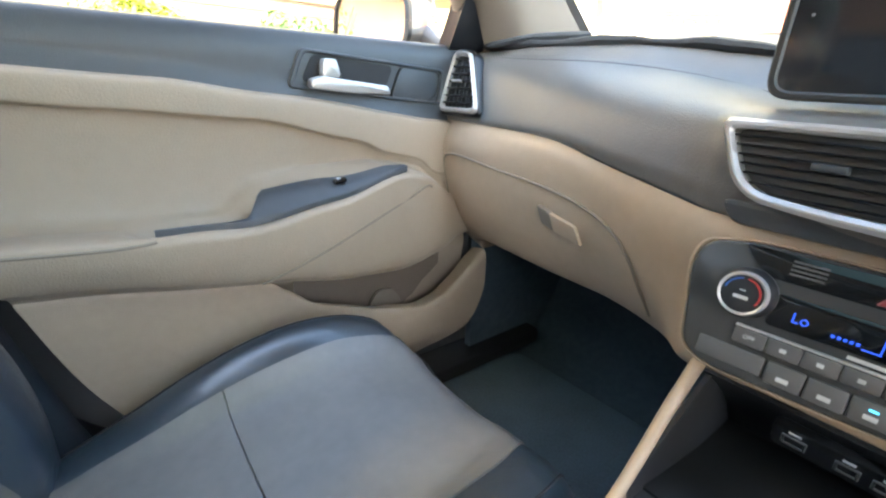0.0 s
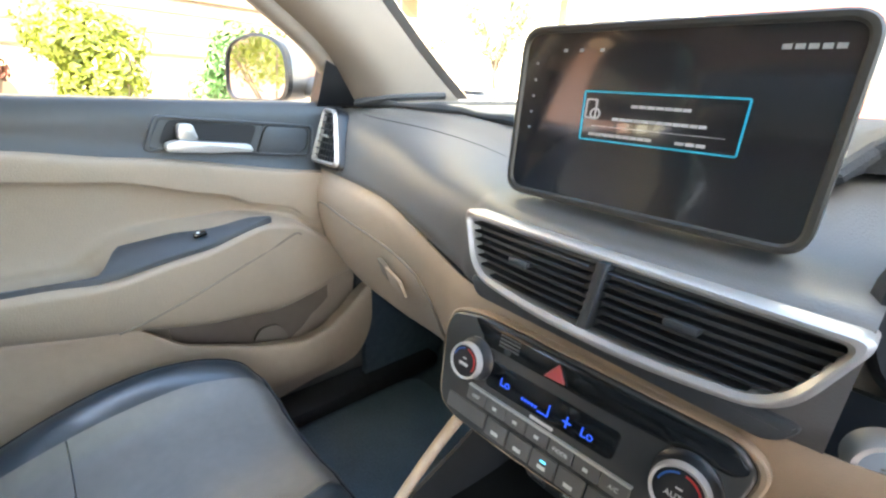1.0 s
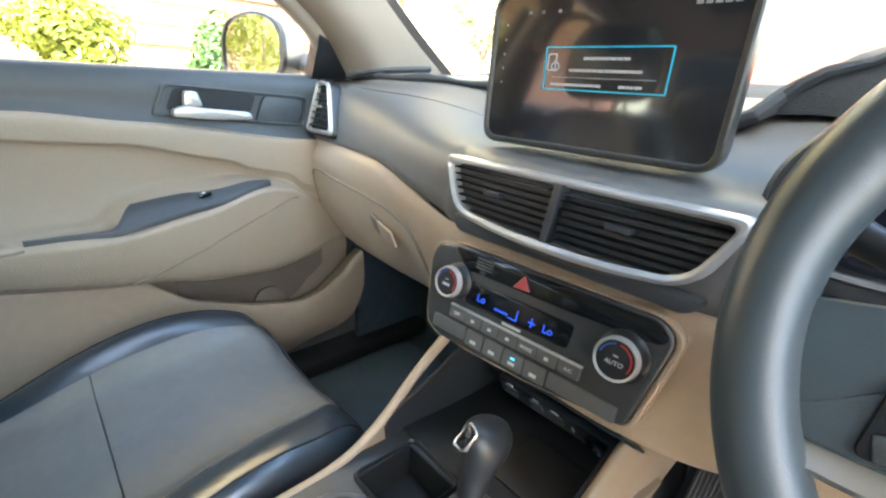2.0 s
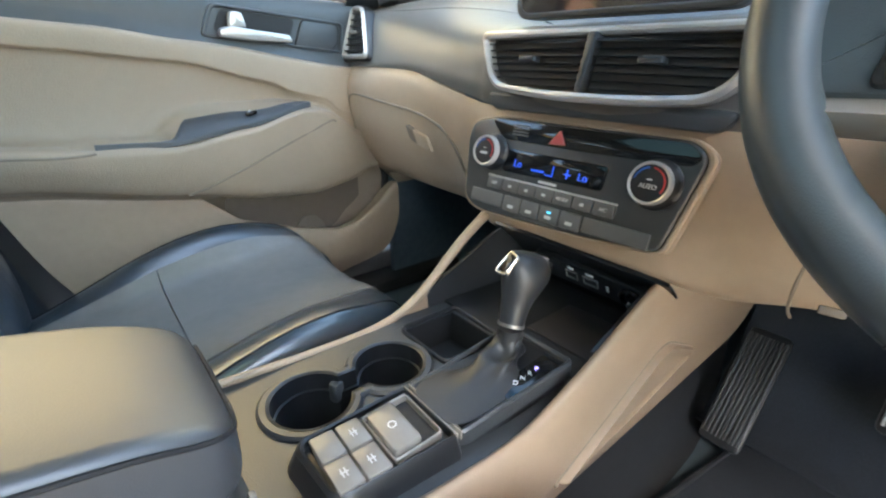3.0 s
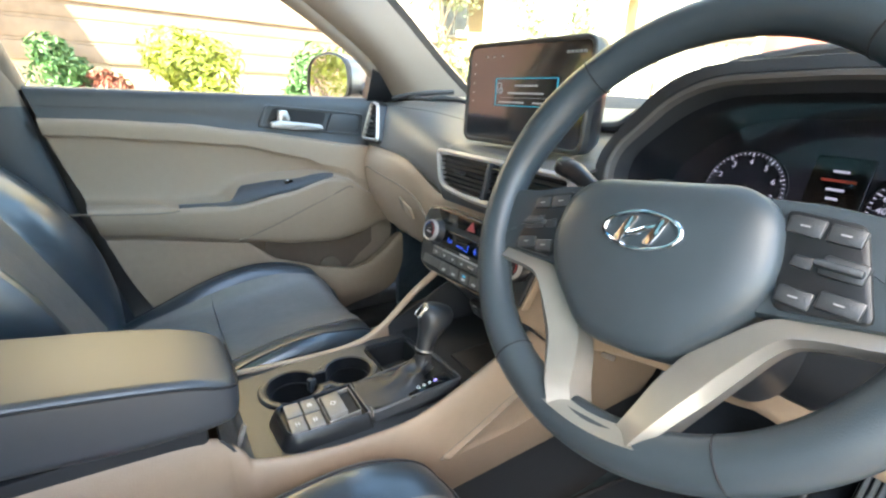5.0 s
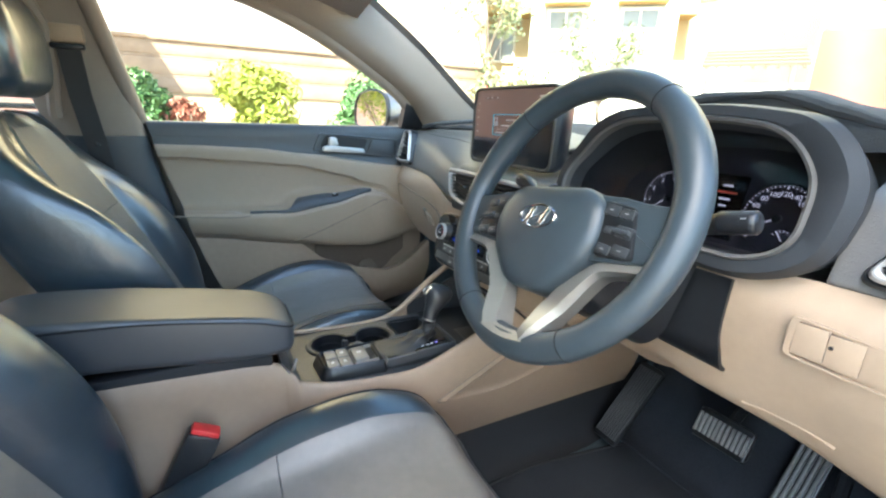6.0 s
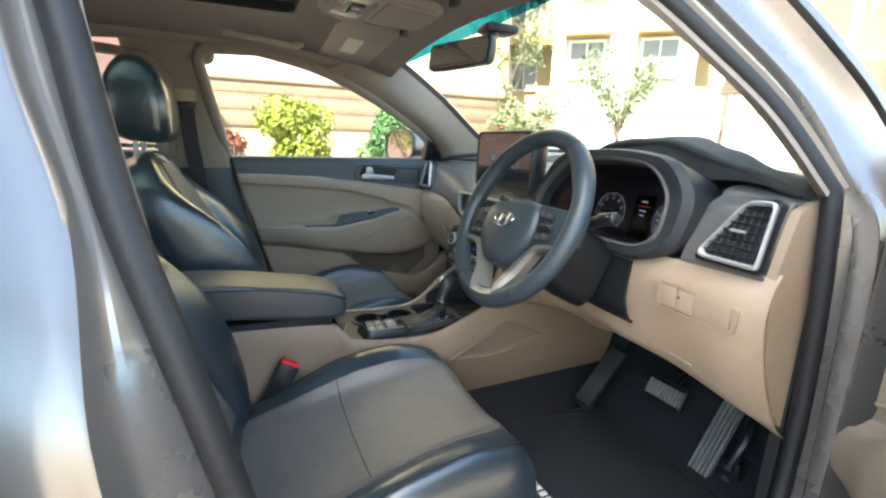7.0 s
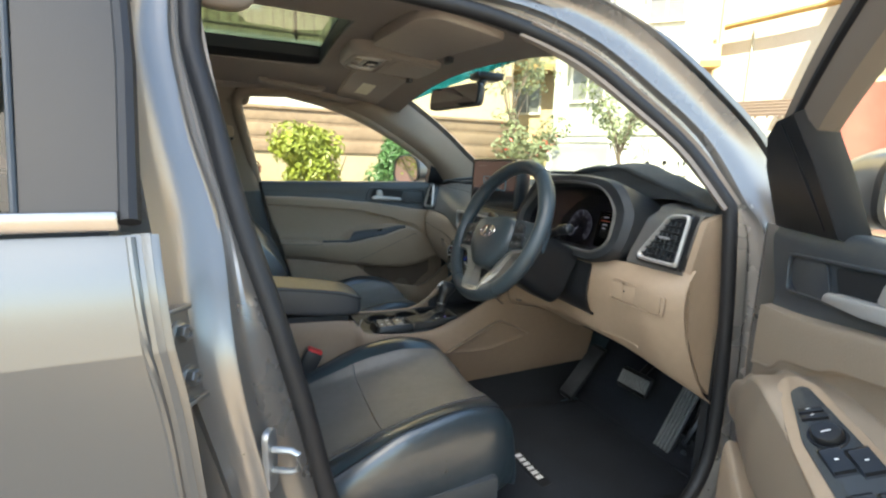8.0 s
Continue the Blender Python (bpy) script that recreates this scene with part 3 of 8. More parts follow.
yr = crv([(0.40, 0.06), (0.47, 0.035), (0.52, 0.0), (0.575, -0.03), (0.67, -0.07), (0.79, -0.102), (1.05, -0.172), (1.13, -0.19)])
yf = crv([(0.40, 0.45), (0.456, 0.553), (0.475, 0.64), (0.548, 0.70), (0.683, 0.706), (0.80, 0.64), (0.869, 0.61), (0.977, 0.61), (1.13, 0.66)])
armd = crv([(-0.2, 0.672), (0.3, 0.652), (0.44, 0.655), (0.52, 0.672), (0.60, 0.70), (0.7, 0.715)])


ledge = crv([(0.15, 0.0), (0.215, 0.030), (0.40, 0.020), (0.50, 0.0)])
hump_cup = crv([(0.03, 0.0), (0.075, 0.7), (0.11, 1.0), (0.15, 0.8), (0.185, 0.0)])
bez_w = crv([(0.06, 0.10), (0.178, 0.16), (0.212, 1.0), (0.30, 0.92), (0.42, 0.50), (0.458, 0.22)])


def front_door(s, open_deg, driver):
    """A front door: s is -1 for the left side and 1 for the right; swung out on its hinges by open_deg."""
    hinge = (s * 0.855, 0.79, 0.7)
    m = Matrix.Translation(hinge) @ Matrix.Rotation(radians(open_deg) * s, 4, "Z")
    d = thing("open_front_door" if driver else "front_door", hinge, "open driver's door with beige and charcoal trim and window switches" if driver else "closed front passenger door with beige and charcoal trim", "car door", "car doors", m=m)

    def DY(u, z):
        return yr(z) + (min(yf(z), 0.645 if driver else 1.0) - yr(z)) * u

    def X(dd, y, z):
        return Vector((s * dd, y, z))

    def sheet(profile, nu, nv, thick, u0=0.0, u1=1.0, ns=14):
        secs = []
        for k in range(ns + 1):
            u = u0 + (u1 - u0) * k / ns
            y0 = DY(u, 0.85)
            secs.append([X(dd, DY(u, z), z) for dd, z in profile(y0)])
        return skin(secs, nu, nv, thick)

    part("upper_trim", sheet(lambda y: [(0.80, 1.105), (0.775, 1.122), (0.752, 1.122), (0.742, 1.108), (0.738, 1.085), (0.738, zl(y) + 0.02), (0.733, zl(y) - 0.002)], 26, 50, 0.004), DARK, d, "charcoal soft upper door trim")

    def main(y):
        zz, i, t, un, a = zl(y), zi(y), zt(y), zu(y), armd(y)
        f = 1.0 if y < 0.42 else max(0.0, 1 - (y - 0.42) / 0.11)
        i = max(min(i, zz - 0.03), t + 0.026)
        pk = min(1.0, max(0.0, (y - 0.17) / 0.05)) * min(1.0, max(0.0, (0.66 - y) / 0.06))
        lift, cup = ledge(y), 0.048 * hump_cup(y)
        if driver:
            cup = 0.0
        gg = min(1.0, max(0.0, (0.715 - a) / 0.05))
        mid = (i + t) / 2
        w1 = min(t + 0.02 + lift, mid - 0.004)
        w2 = min(t + 0.004 + lift, w1 - 0.003)
        return [(0.742, zz), (0.722, zz - 0.004), (0.716, zz - 0.014), (0.716, i + 0.010), (0.7175, i + 0.002), (0.719 + 0.006 * f, i - 0.001), (0.720 + 0.012 * f, i - 0.006), (0.722 + 0.016 * f, mid), (0.720 + 0.014 * f, w1), (0.715, w2),
                ((a + 0.715 + 0.015 * gg) / 2, min(t + 0.002 + lift / 2, w2 - 0.001) - cup), (a + 0.015 * gg, t), (a + 0.002, t - 0.006), (a, t - 0.02), (a + 0.004 * gg, (t + un) / 2), (a + 0.02 * gg, un + 0.012), (0.715, un - 0.002), (0.732 + 0.035 * pk, un - 0.030 + 0.022 * pk), (0.748 + 0.040 * pk, un - 0.06 + 0.02 * pk), (0.752 + 0.040 * pk, un - 0.12), (0.755 + 0.040 * pk, 0.55)]
    part("door_panel", sheet(main, 90, 70, 0.003, ns=26), BEIGE_SOFT, d, "beige vinyl door panel with padded insert")

    def lower(y):
        z = zs(y)
        k = (0.0 if y < 0.17 else min(1.0, (y - 0.17) / 0.25)) * (0.5 if driver else 0.8)
        return [(0.75, z - 0.01), (0.728 - 0.016 * k, z), (0.722 - 0.022 * k, z - 0.006), (0.72 - 0.026 * k, z - 0.03), (0.72 - 0.026 * k, (z + 0.47) / 2), (0.724 - 0.02 * k, 0.50), (0.74, 0.455), (0.765, 0.42)]
    part("map_pocket", sheet(lower, 40, 60, 0.004, ns=26), BEIGE, d, "beige plastic lower door panel with a bottle pocket")
    # darker sheet added over the pocket's inner wall for its shade
    if not driver:
        part("pocket_liner", grid([[X(0.7835 - 0.001 * (y < 0.2), y, z0 + (zu(y) - 0.014 - z0) * k / 6) for k in range(7) for z0 in (max(0.55, zs(y) - 0.05),)] for y in (0.186 + 0.44 * j / 30 for j in range(31))], thick=0.002), mat("shaded_pocket_beige", (0.15, 0.112, 0.080), 0.6, grain=0.3, var=0.1), d, "darker sheet for the shade inside the bottle pocket")
    # armrest: dark switch bezel with a grab cup
    ys = [0.062 + 0.396 * k / 44 for k in range(45)]

    def on_ledge(y, w, up=0.0):
        a, t = armd(y), zt(y)
        x0, x1 = a + 0.010, 0.714
        return X(x0 + (x1 - x0) * w, y, t + 0.002 + ledge(y) * w + up)
    if not driver:
        part("switch_bezel", grid([[on_ledge(y, w * bez_w(y), e) for w, e in ((0, -0.002), (0.0, 0.006), (0.06, 0.008), (0.5, 0.008), (0.94, 0.008), (1, 0.006), (1, -0.004))] for y in ys], thick=0.002), DARK, d, "charcoal armrest switch bezel")
    if not driver:
        part("window_switch", box(-0.011, 0.011, -0.006, 0.006, -0.002, 0.006, 0.002, Matrix.Translation(on_ledge(0.335, 0.45, 0.010)) @ Matrix.Rotation(radians(12), 4, "X") @ Matrix.Rotation(radians(90), 4, "Z")), GLOSS, d, "small window lift switch")
        part("switch_mark", box(-0.004, 0.001, -0.004, 0.004, 0.0062, 0.0068, 0, Matrix.Translation(on_ledge(0.335, 0.45, 0.010)) @ Matrix.Rotation(radians(12), 4, "X") @ Matrix.Rotation(radians(90), 4, "Z")), WHITEPRINT, d)
    if driver:
        sw_pl = plane((0.680, 0.424, 0.903), (0.88, -0.093, 0.4655), (0, 0.981, 0.196))
        surround = part("armrest_cup", plate([(-0.010, 0.016), (0.006, 0.034), (0.024, 0.030), (0.038, 0.004), (0.044, -0.15), (0.046, -0.27), (-0.052, -0.27), (-0.044, -0.154), (-0.036, -0.085)], 0.014, sw_pl, -0.04, 0.001, 0.004), BEIGE, d, "beige moulded surround of the switch panel")
        q = part("window_switch_panel", plate([(0.003, 0.0), (0.018, 0.006), (0.026, -0.001), (0.030, -0.079), (0.033, -0.140), (0.035, -0.25), (-0.036, -0.25), (-0.026, -0.158), (-0.022, -0.085)], 0.006, sw_pl, -0.01, 0.004, 0.002), DARK, surround, "charcoal window switch panel")
        for k, (v0, v1) in enumerate(((-0.0375, -0.0455), (-0.0485, -0.0565))):
            part("lock_switch", plate([(-0.005 - 0.002 * k, v0), (0.021, v0 - 0.004), (0.021, v1 - 0.004), (-0.006 - 0.002 * k, v1)], 0.002, sw_pl, 0.004, 0.009, 0.0012), BLACK, q, "slim black lock switch")
            part("switch_mark", box(0.004, 0.008, v0 - 0.0055, v0 - 0.0045, 0.0091, 0.0095, 0, sw_pl), WHITEPRINT, q)
        km = sw_pl @ Matrix.Translation((0.006, -0.085, 0.003))
        part("knob_recess", ring(circle(0.0205, 28), circle(0.0172, 28), km, 0.0, 0.003, 0.001), BLACK, q)
        part("mirror_knob", lathe([(0.0165, 0.0), (0.0165, 0.007), (0.0145, 0.010), (0.006, 0.0095)], km, 28), BLACK, q, "round mirror adjuster")
        part("switch_mark", box(-0.005, 0.005, -0.0008, 0.0008, 0.0098, 0.0102, 0, km), WHITEPRINT, q)
        for u0, v0 in ((-0.0035, -0.122), (0.0215, -0.130), (-0.006, -0.185), (0.020, -0.188)):
            bm_ = sw_pl @ Matrix.Translation((u0, v0, 0.002))
            part("switch_recess", box(-0.0125, 0.0125, -0.020, 0.021, 0.0, 0.0025, 0.001, bm_), BLACK, q)
            b_ = part("window_switch", grid([[bm_ @ Vector((x, y, z)) for x in (-0.0105, 0.0105)] for y, z in ((-0.017, 0.002), (-0.016, 0.007), (-0.006, 0.0085), (0.006, 0.0075), (0.013, 0.0095), (0.0175, 0.0065), (0.018, 0.001))], thick=0.001), BLACK, q, "black window lift switch")
            part("switch_mark", box(-0.002, 0.002, -0.003, -0.001, 0.0087, 0.0092, 0, bm_), WHITEPRINT, b_)
    # crease line across the bulge, its shade drawn as a dark bead
    def bulge(y, z):
        a, t, un = armd(y), zt(y), zu(y)
        return float(np.interp(z, [un - 0.03, un - 0.002, un + 0.012, (t + un) / 2, t - 0.02, t - 0.006], [0.742, 0.715, a + 0.02, a + 0.004, a, a + 0.002]))
    if not driver:
        part("panel_seam", sweep([X(bulge(y, z) - 0.0005, y, z) for y, z in ((0.19, 0.746), (0.227, 0.759), (0.30, 0.790), (0.36, 0.816), (0.42, 0.841), (0.47, 0.860), (0.505, 0.872), (0.518, 0.868))], 0.0022, 6, n=24), BEIGE_SHADE, d)
        part("armrest_seam", sweep([X(bulge(y, zt(y) - e) - 0.0006, y, zt(y) - e) for y, e in ((-0.16, 0.010), (-0.10, 0.011), (-0.04, 0.012), (0.01, 0.010), (0.045, 0.0065), (0.062, 0.003))], 0.0024, 6, n=24), BEIGE_SHADE, d)
        # flat plate, coloured dark for the shade in the recess
        part("bottle_recess", plate([(-0.514, 0.560), (-0.430, 0.560), (-0.434, 0.600), (-0.452, 0.624), (-0.486, 0.624), (-0.510, 0.596)], 0.012, plane((-0.772, 0, 0), (0, -1, 0), (0, 0, 1)), -0.004, 0.004, 0.003), BEIGE_SHADE, d, "bottle recess in the pocket, its shade put in the colour")
    # handle recess, lever, tweeter grille
    hm = plane(X(0.738, 0.0, 0.016), (0, s * -1, 0), (0, 0, 1))
    g = 1 if s < 0 else -1

    def L(pts):
        return [(g * a, b) for a, b in pts]
    z_out = 0.006
    part("handle_bezel", ring(rounded(L([(0.275, 1.022), (0.30, 1.082), (0.585, 1.062), (0.578, 0.998)]), 0.012), rounded(L([(0.285, 1.027), (0.306, 1.076), (0.578, 1.057), (0.572, 1.003)]), 0.010), hm, -0.012, z_out, 0.002), DARK, d)
    part("handle_recess", plate(L([(0.30, 1.032), (0.32, 1.074), (0.470, 1.062), (0.45, 1.018)]), 0.012, hm, -0.006, 0.002), MATTE, d)
    lever = part("inner_handle", plate(L([(0.308, 1.022), (0.308, 1.036), (0.33, 1.042), (0.37, 1.037), (0.448, 1.030), (0.454, 1.016), (0.38, 1.016)]), 0.006, hm, 0.006, 0.024, 0.004), SILVER, d, "satin silver inner door handle")
    part("lock_knob", plate(L([(0.328, 1.040), (0.331, 1.068), (0.354, 1.068), (0.362, 1.040)]), 0.007, hm, 0.004, 0.020, 0.004), SILVER, lever, "silver lock tab")
    tw = rounded(L([(0.462, 1.006), (0.484, 1.064), (0.575, 1.058), (0.570, 1.014), (0.540, 1.000)]), 0.014)
    tweeter = part("tweeter_grille", slab(ccw(tw), hm, -0.002, 0.003, 0.001), DARK, d, "charcoal tweeter speaker grille")
    part("grille_rim", ring(tw, scaled(tw, 0.93), hm, 0.0, 0.0045, 0.001), BLACK, tweeter)
    # window frame and glass
    o = window_outline()
    path3 = [X(wd(p.y) + 0.012, p.x, p.y) for p in o]
    if driver:
        band = []
        for k, p in enumerate(o):
            a, b = o[max(0, k - 1)], o[min(len(o) - 1, k + 1)]
            t_ = (b - a).normalized()
            n_ = Vector((-t_.y, t_.x))
            band.append([X(wd(p.y + n_.y * w) + e, p.x + n_.x * w, p.y + n_.y * w) for w, e in ((0.016, -0.004), (0.012, -0.012), (-0.020, -0.012), (-0.032, -0.006), (-0.034, 0.018), (0.016, 0.022))])
        part("window_frame", grid(band, closed_u=True), GREIGE, d, "broad greige door window frame")
    else:
        part("window_frame", sweep([X(wd(p.y) + 0.005, p.x, p.y) for p in o], 0.020, 10), GREIGE, d, "door window frame")
    part("window_frame_edge", sweep([X(wd(p.y) - 0.008, p.x - 0.0, p.y - 0.004) for p in o], 0.006, 8), GREIGE if s < 0 else RUBBER, d)
    bm = bmesh.new()
    bm.faces.new([bm.verts.new(q) for q in path3])
    gl = part("window_pane", bm, GLASS, d, "clear side window glass")
    gl.visible_shadow = False
    # mirror sail
    sail = ((0.60, 1.115), (0.60, 1.205), (0.625, 1.195), (0.70, 1.115)) if not driver else ((0.475, 1.112), (0.462, 1.215), (0.455, 1.288), (0.505, 1.283), (0.552, 1.262), (0.600, 1.215), (0.630, 1.165), (0.652, 1.112))
    rim = [[X(wd(z) + e, 0.555 + (y - 0.555) * k, 1.19 + (z - 1.19) * k) for y, z in sail] for e, k in ((0.020, 1.0), (-0.014, 1.0), (-0.022, 0.95))]
    sl = part("mirror_sail", grid(rim, closed_u=True, caps=True), BLACK, d, "black mirror sail panel")
    if driver:
        part("sail_ridge", sweep([X(wd(z) - 0.021, y, z) for y, z in ((0.505, 1.125), (0.500, 1.20), (0.498, 1.275))], 0.004, 8, n=14), BLACK, sl)
    # outer skin
    outer = [[X(0.84, y, 0.42), X(0.885, y, 0.55), X(0.895, y, 0.8), X(0.885, y, 1.0), X(0.855, y, 1.09), X(0.80, y, 1.12)] for y in (-0.27, 0.0, 0.4, 0.78)]
    part("outer_panel", skin(outer, 24, 16, 0.006), PAINT, d, "silver painted outer door skin")
    if driver:
        edge = [[X(dd, 0.725, z) for dd in (0.76, 0.82, 0.885)] for z in (0.44, 0.7, 0.9, 1.11)]
        part("door_edge", skin(edge, 8, 16, 0.006), JAMBP, d)
    # outside mirror
    yaw = Matrix.Rotation(radians(8 if driver else -18 * s), 4, "Z")
    mm = Matrix.Translation(X(0.965 if driver else 1.01, 0.65 if driver else 0.60, 1.178)) @ yaw
    shell = rounded([(-0.115, -0.07), (0.115, -0.062), (0.115, 0.06), (0.02, 0.088), (-0.10, 0.06)], 0.05, 6)
    sh = [(p.x * -s, p.y) for p in shell]
    rows = []
    for k, dy in ((1.0, -0.030), (1.0, 0.0), (0.97, 0.04), (0.85, 0.08), (0.6, 0.11), (0.2, 0.125)):
        rows.append([mm @ Vector((a * k, dy, b * k)) for a, b in sh])
    hs = part("mirror_housing", grid(rows, closed_u=True, caps=True), PAINT, d, "silver outside mirror housing")
    part("mirror_bezel", grid([[mm @ Vector((a * k, dy, b * k)) for a, b in sh] for k, dy in ((1.02, -0.022), (1.03, -0.036), (0.95, -0.038), (0.93, -0.030))], closed_u=True), BLACK, hs)
    bm = bmesh.new()
    bm.faces.new([bm.verts.new(mm @ Vector((a * 0.94, -0.033, b * 0.94))) for a, b in sh])
    part("mirror_pane", bm, MIRROR, hs, "silvered mirror glass")
    part("mirror_arm", sweep([X(0.79, 0.68, 1.115), X(0.86, 0.68, 1.125), X(0.93, 0.68, 1.15)], 0.028, 10, n=8), PAINT, d)
    return d


left_door = front_door(-1, 0, False)
front_door(1, 55, True)

# rear doors: the right one is seen from outside, the left one from inside
for s in (-1, 1):
    rd = thing("rear_door", (s * 0.87, -0.35, 0.7), "closed rear door, silver painted with a chrome waist strip" if s > 0 else "closed rear door with charcoal and beige inner trim", "car door", "car doors")
    yfr = crv([(0.42, -0.235), (0.7, -0.295), (0.85, -0.309), (0.97, -0.316), (1.05, -0.326), (1.15, -0.333)])
    secs = [[Vector((s * dd, yfr(z) - k, z)) for dd, z in ((0.85, 0.42), (0.900, 0.52), (0.914, 0.7), (0.922, 0.85), (0.9275, 0.96), (0.930, 1.022), (0.9295, 1.038), (0.922, 1.092), (0.907, 1.138))] for k in (0.0, 0.006, 0.4, 1.0)]
    secs[0] = [p + Vector((-s * 0.035, -0.022, 0)) for p in secs[1]]
    part("outer_panel", skin([secs[0], [p + Vector((-s * 0.008, 0, 0)) for p in secs[1]], [p + Vector((0, -0.012, 0)) for p in secs[1]], secs[2], secs[3]], 40, 24, 0.004), PAINT, rd, "silver painted rear door skin")
    for dx, dy, r in ((0.0, -0.007, 0.0040), (-0.012, 0.002, 0.0030)):
        part("edge_fold", sweep([Vector((s * (xx + dx), yfr(z) + dy, z)) for xx, z in ((0.87, 0.47), (0.902, 0.55), (0.914, 0.7), (0.922, 0.85), (0.9275, 0.96), (0.930, 1.030), (0.922, 1.092), (0.909, 1.136))], r, 8, n=40), PAINT, rd, "folded silver door edge")
    # chrome darkened and warmed in place of its brownish reflections
    part("waist_strip", box(-0.006, 0.006, -1.3, -0.345, -0.009, 0.009, 0.003, Matrix.Translation((s * 0.912, 0, 1.152))), mat("tinted_waist_chrome", (0.42, 0.39, 0.37), 0.22, metal=0.9, var=0.08), rd, "chrome waist strip")
    def W(y, z):
        return Vector((s * (0.905 - (z - 1.155) * 0.56), y, z))
    part("quarter_pillar", grid([[W(y, z) + Vector((s * 0.004, 0, 0)) for y in (-0.345, y1)] for z, y1 in ((1.155, -0.415), (1.25, -0.426), (1.35, -0.438), (1.45, -0.452))], thick=0.012), BLACK, rd, "gloss black pillar cover")
    part("glass_channel", sweep([W(-0.418, 1.155) + Vector((s * 0.004, 0, 0)), W(-0.456, 1.46) + Vector((s * 0.004, 0, 0))], 0.003, 8), DARK, rd)
    part("pillar_seal", sweep([W(-0.338, 1.15) + Vector((s * 0.002, 0, 0)), W(-0.345, 1.3) + Vector((s * 0.002, 0, 0)), W(-0.36, 1.46)], 0.009, 8), RUBBER, rd)
    bm = bmesh.new()
    bm.faces.new([bm.verts.new(W(y, z)) for y, z in ((-0.40, 1.15), (-1.25, 1.17), (-1.15, 1.40), (-0.9, 1.44), (-0.42, 1.46))])
    pw = part("window_pane", bm, PRIVACY if s > 0 else GLASS, rd, "dark tinted rear window" if s > 0 else "")
    pw.visible_shadow = False
    part("inner_trim", skin([[Vector((s * dd, y, z)) for dd, z in ((0.86, 1.13), (0.78, 1.14), (0.755, 1.12), (0.75, 1.04))] for y in (-0.36, -0.8, -1.35)], 14, 10, 0.004), DARK, rd)
    part("inner_panel", skin([[Vector((s * dd, y, z)) for dd, z in ((0.752, 1.04), (0.74, 1.0), (0.735, 0.88), (0.69, 0.84), (0.70, 0.78), (0.745, 0.72), (0.75, 0.42))] for y in (-0.36, -0.8, -1.35)], 24, 10, 0.004), BEIGE, rd)
    part("inner_handle", box(-0.008, 0.008, -0.66, -0.55, 1.06, 1.082, 0.005, Matrix.Translation((s * 0.738, 0, 0))), SILVER, rd)
    part("frame_edge", sweep([Vector((s * 0.72, -0.38, 1.13)), Vector((s * 0.60, -0.40, 1.42)), Vector((s * 0.60, -0.9, 1.43)), Vector((s * 0.63, -1.15, 1.38)), Vector((s * 0.73, -1.28, 1.14))], 0.016, 8, n=30), GREIGE, rd)


# ---- dashboard ----
dash = thing("dashboard", (0, 0.6, 0.7), "two-tone dashboard, slate grey above and beige below", "dashboard")
#          x, far top y z, cover edge y z, shoulder y z, face top y z, face foot y z, hem y z
DASH = {0.745: (1.0, 1.1, 0.72, 1.112, 0.668, 1.112, 0.634, 1.1, 0.6, 1.002, 0.6, 0.985),
        0.62: (1.05, 1.125, 0.74, 1.128, 0.672, 1.105, 0.628, 1.075, 0.592, 1.0, 0.592, 0.986),
        0.45: (1.0804, 1.1399, 0.7614, 1.1377, 0.6712, 1.0994, 0.604, 1.0612, 0.569, 0.9992, 0.572, 0.9822),
        0.32: (1.1119, 1.1496, 0.7867, 1.1387, 0.6704, 1.0869, 0.5752, 1.0462, 0.5442, 0.9862, 0.5492, 0.9622),
        0.22: (1.1337, 1.1493, 0.7931, 1.1325, 0.66, 1.0694, 0.5525, 1.039, 0.5255, 0.978, 0.5295, 0.948),
        0.165: (1.1438, 1.1493, 0.7932, 1.1275, 0.6401, 1.0544, 0.5316, 1.039, 0.5116, 0.971, 0.5156, 0.943),
        0.0: (1.1538, 1.1493, 0.7933, 1.1176, 0.6304, 1.0464, 0.522, 1.039, 0.5, 0.963, 0.504, 0.941)}
XS = sorted({s * k for k in DASH for s in (-1, 1)})


def dash_row(x, a=0, b=6):
    r = DASH[abs(x)]
    return [Vector((x, r[2 * i], r[2 * i + 1])) for i in range(a, b)]


def cluster_row(x):
    return [Vector((x, y, z)) for y, z in ((1.09, 1.145), (0.90, 1.135), (0.85, 1.10), (0.83, 1.05), (0.74, 0.985), (0.590, 0.965))]


part("upper_pad", skin([dash_row(x) for x in XS if x <= 0.165], 60, 90, 0.004), DASHGREY, dash, "slate grey soft dash pad")
part("cluster_shelf", skin([cluster_row(x) for x in (0.165, 0.30, 0.45, 0.62)], 30, 20, 0.004), DASHGREY, dash)
part("upper_pad", skin([[Vector((0.60, p.y, p.z)) for p in dash_row(0.62)], dash_row(0.62), dash_row(0.745)], 60, 20, 0.004), DASHGREY, dash, "slate grey soft dash pad")
# stitched seam along the pad
part("pad_seam", sweep([dash_row(x)[2] + Vector((0, -0.006, -0.004)) for x in XS if x < -0.15], 0.0018, 6, n=40), STITCH, dash)

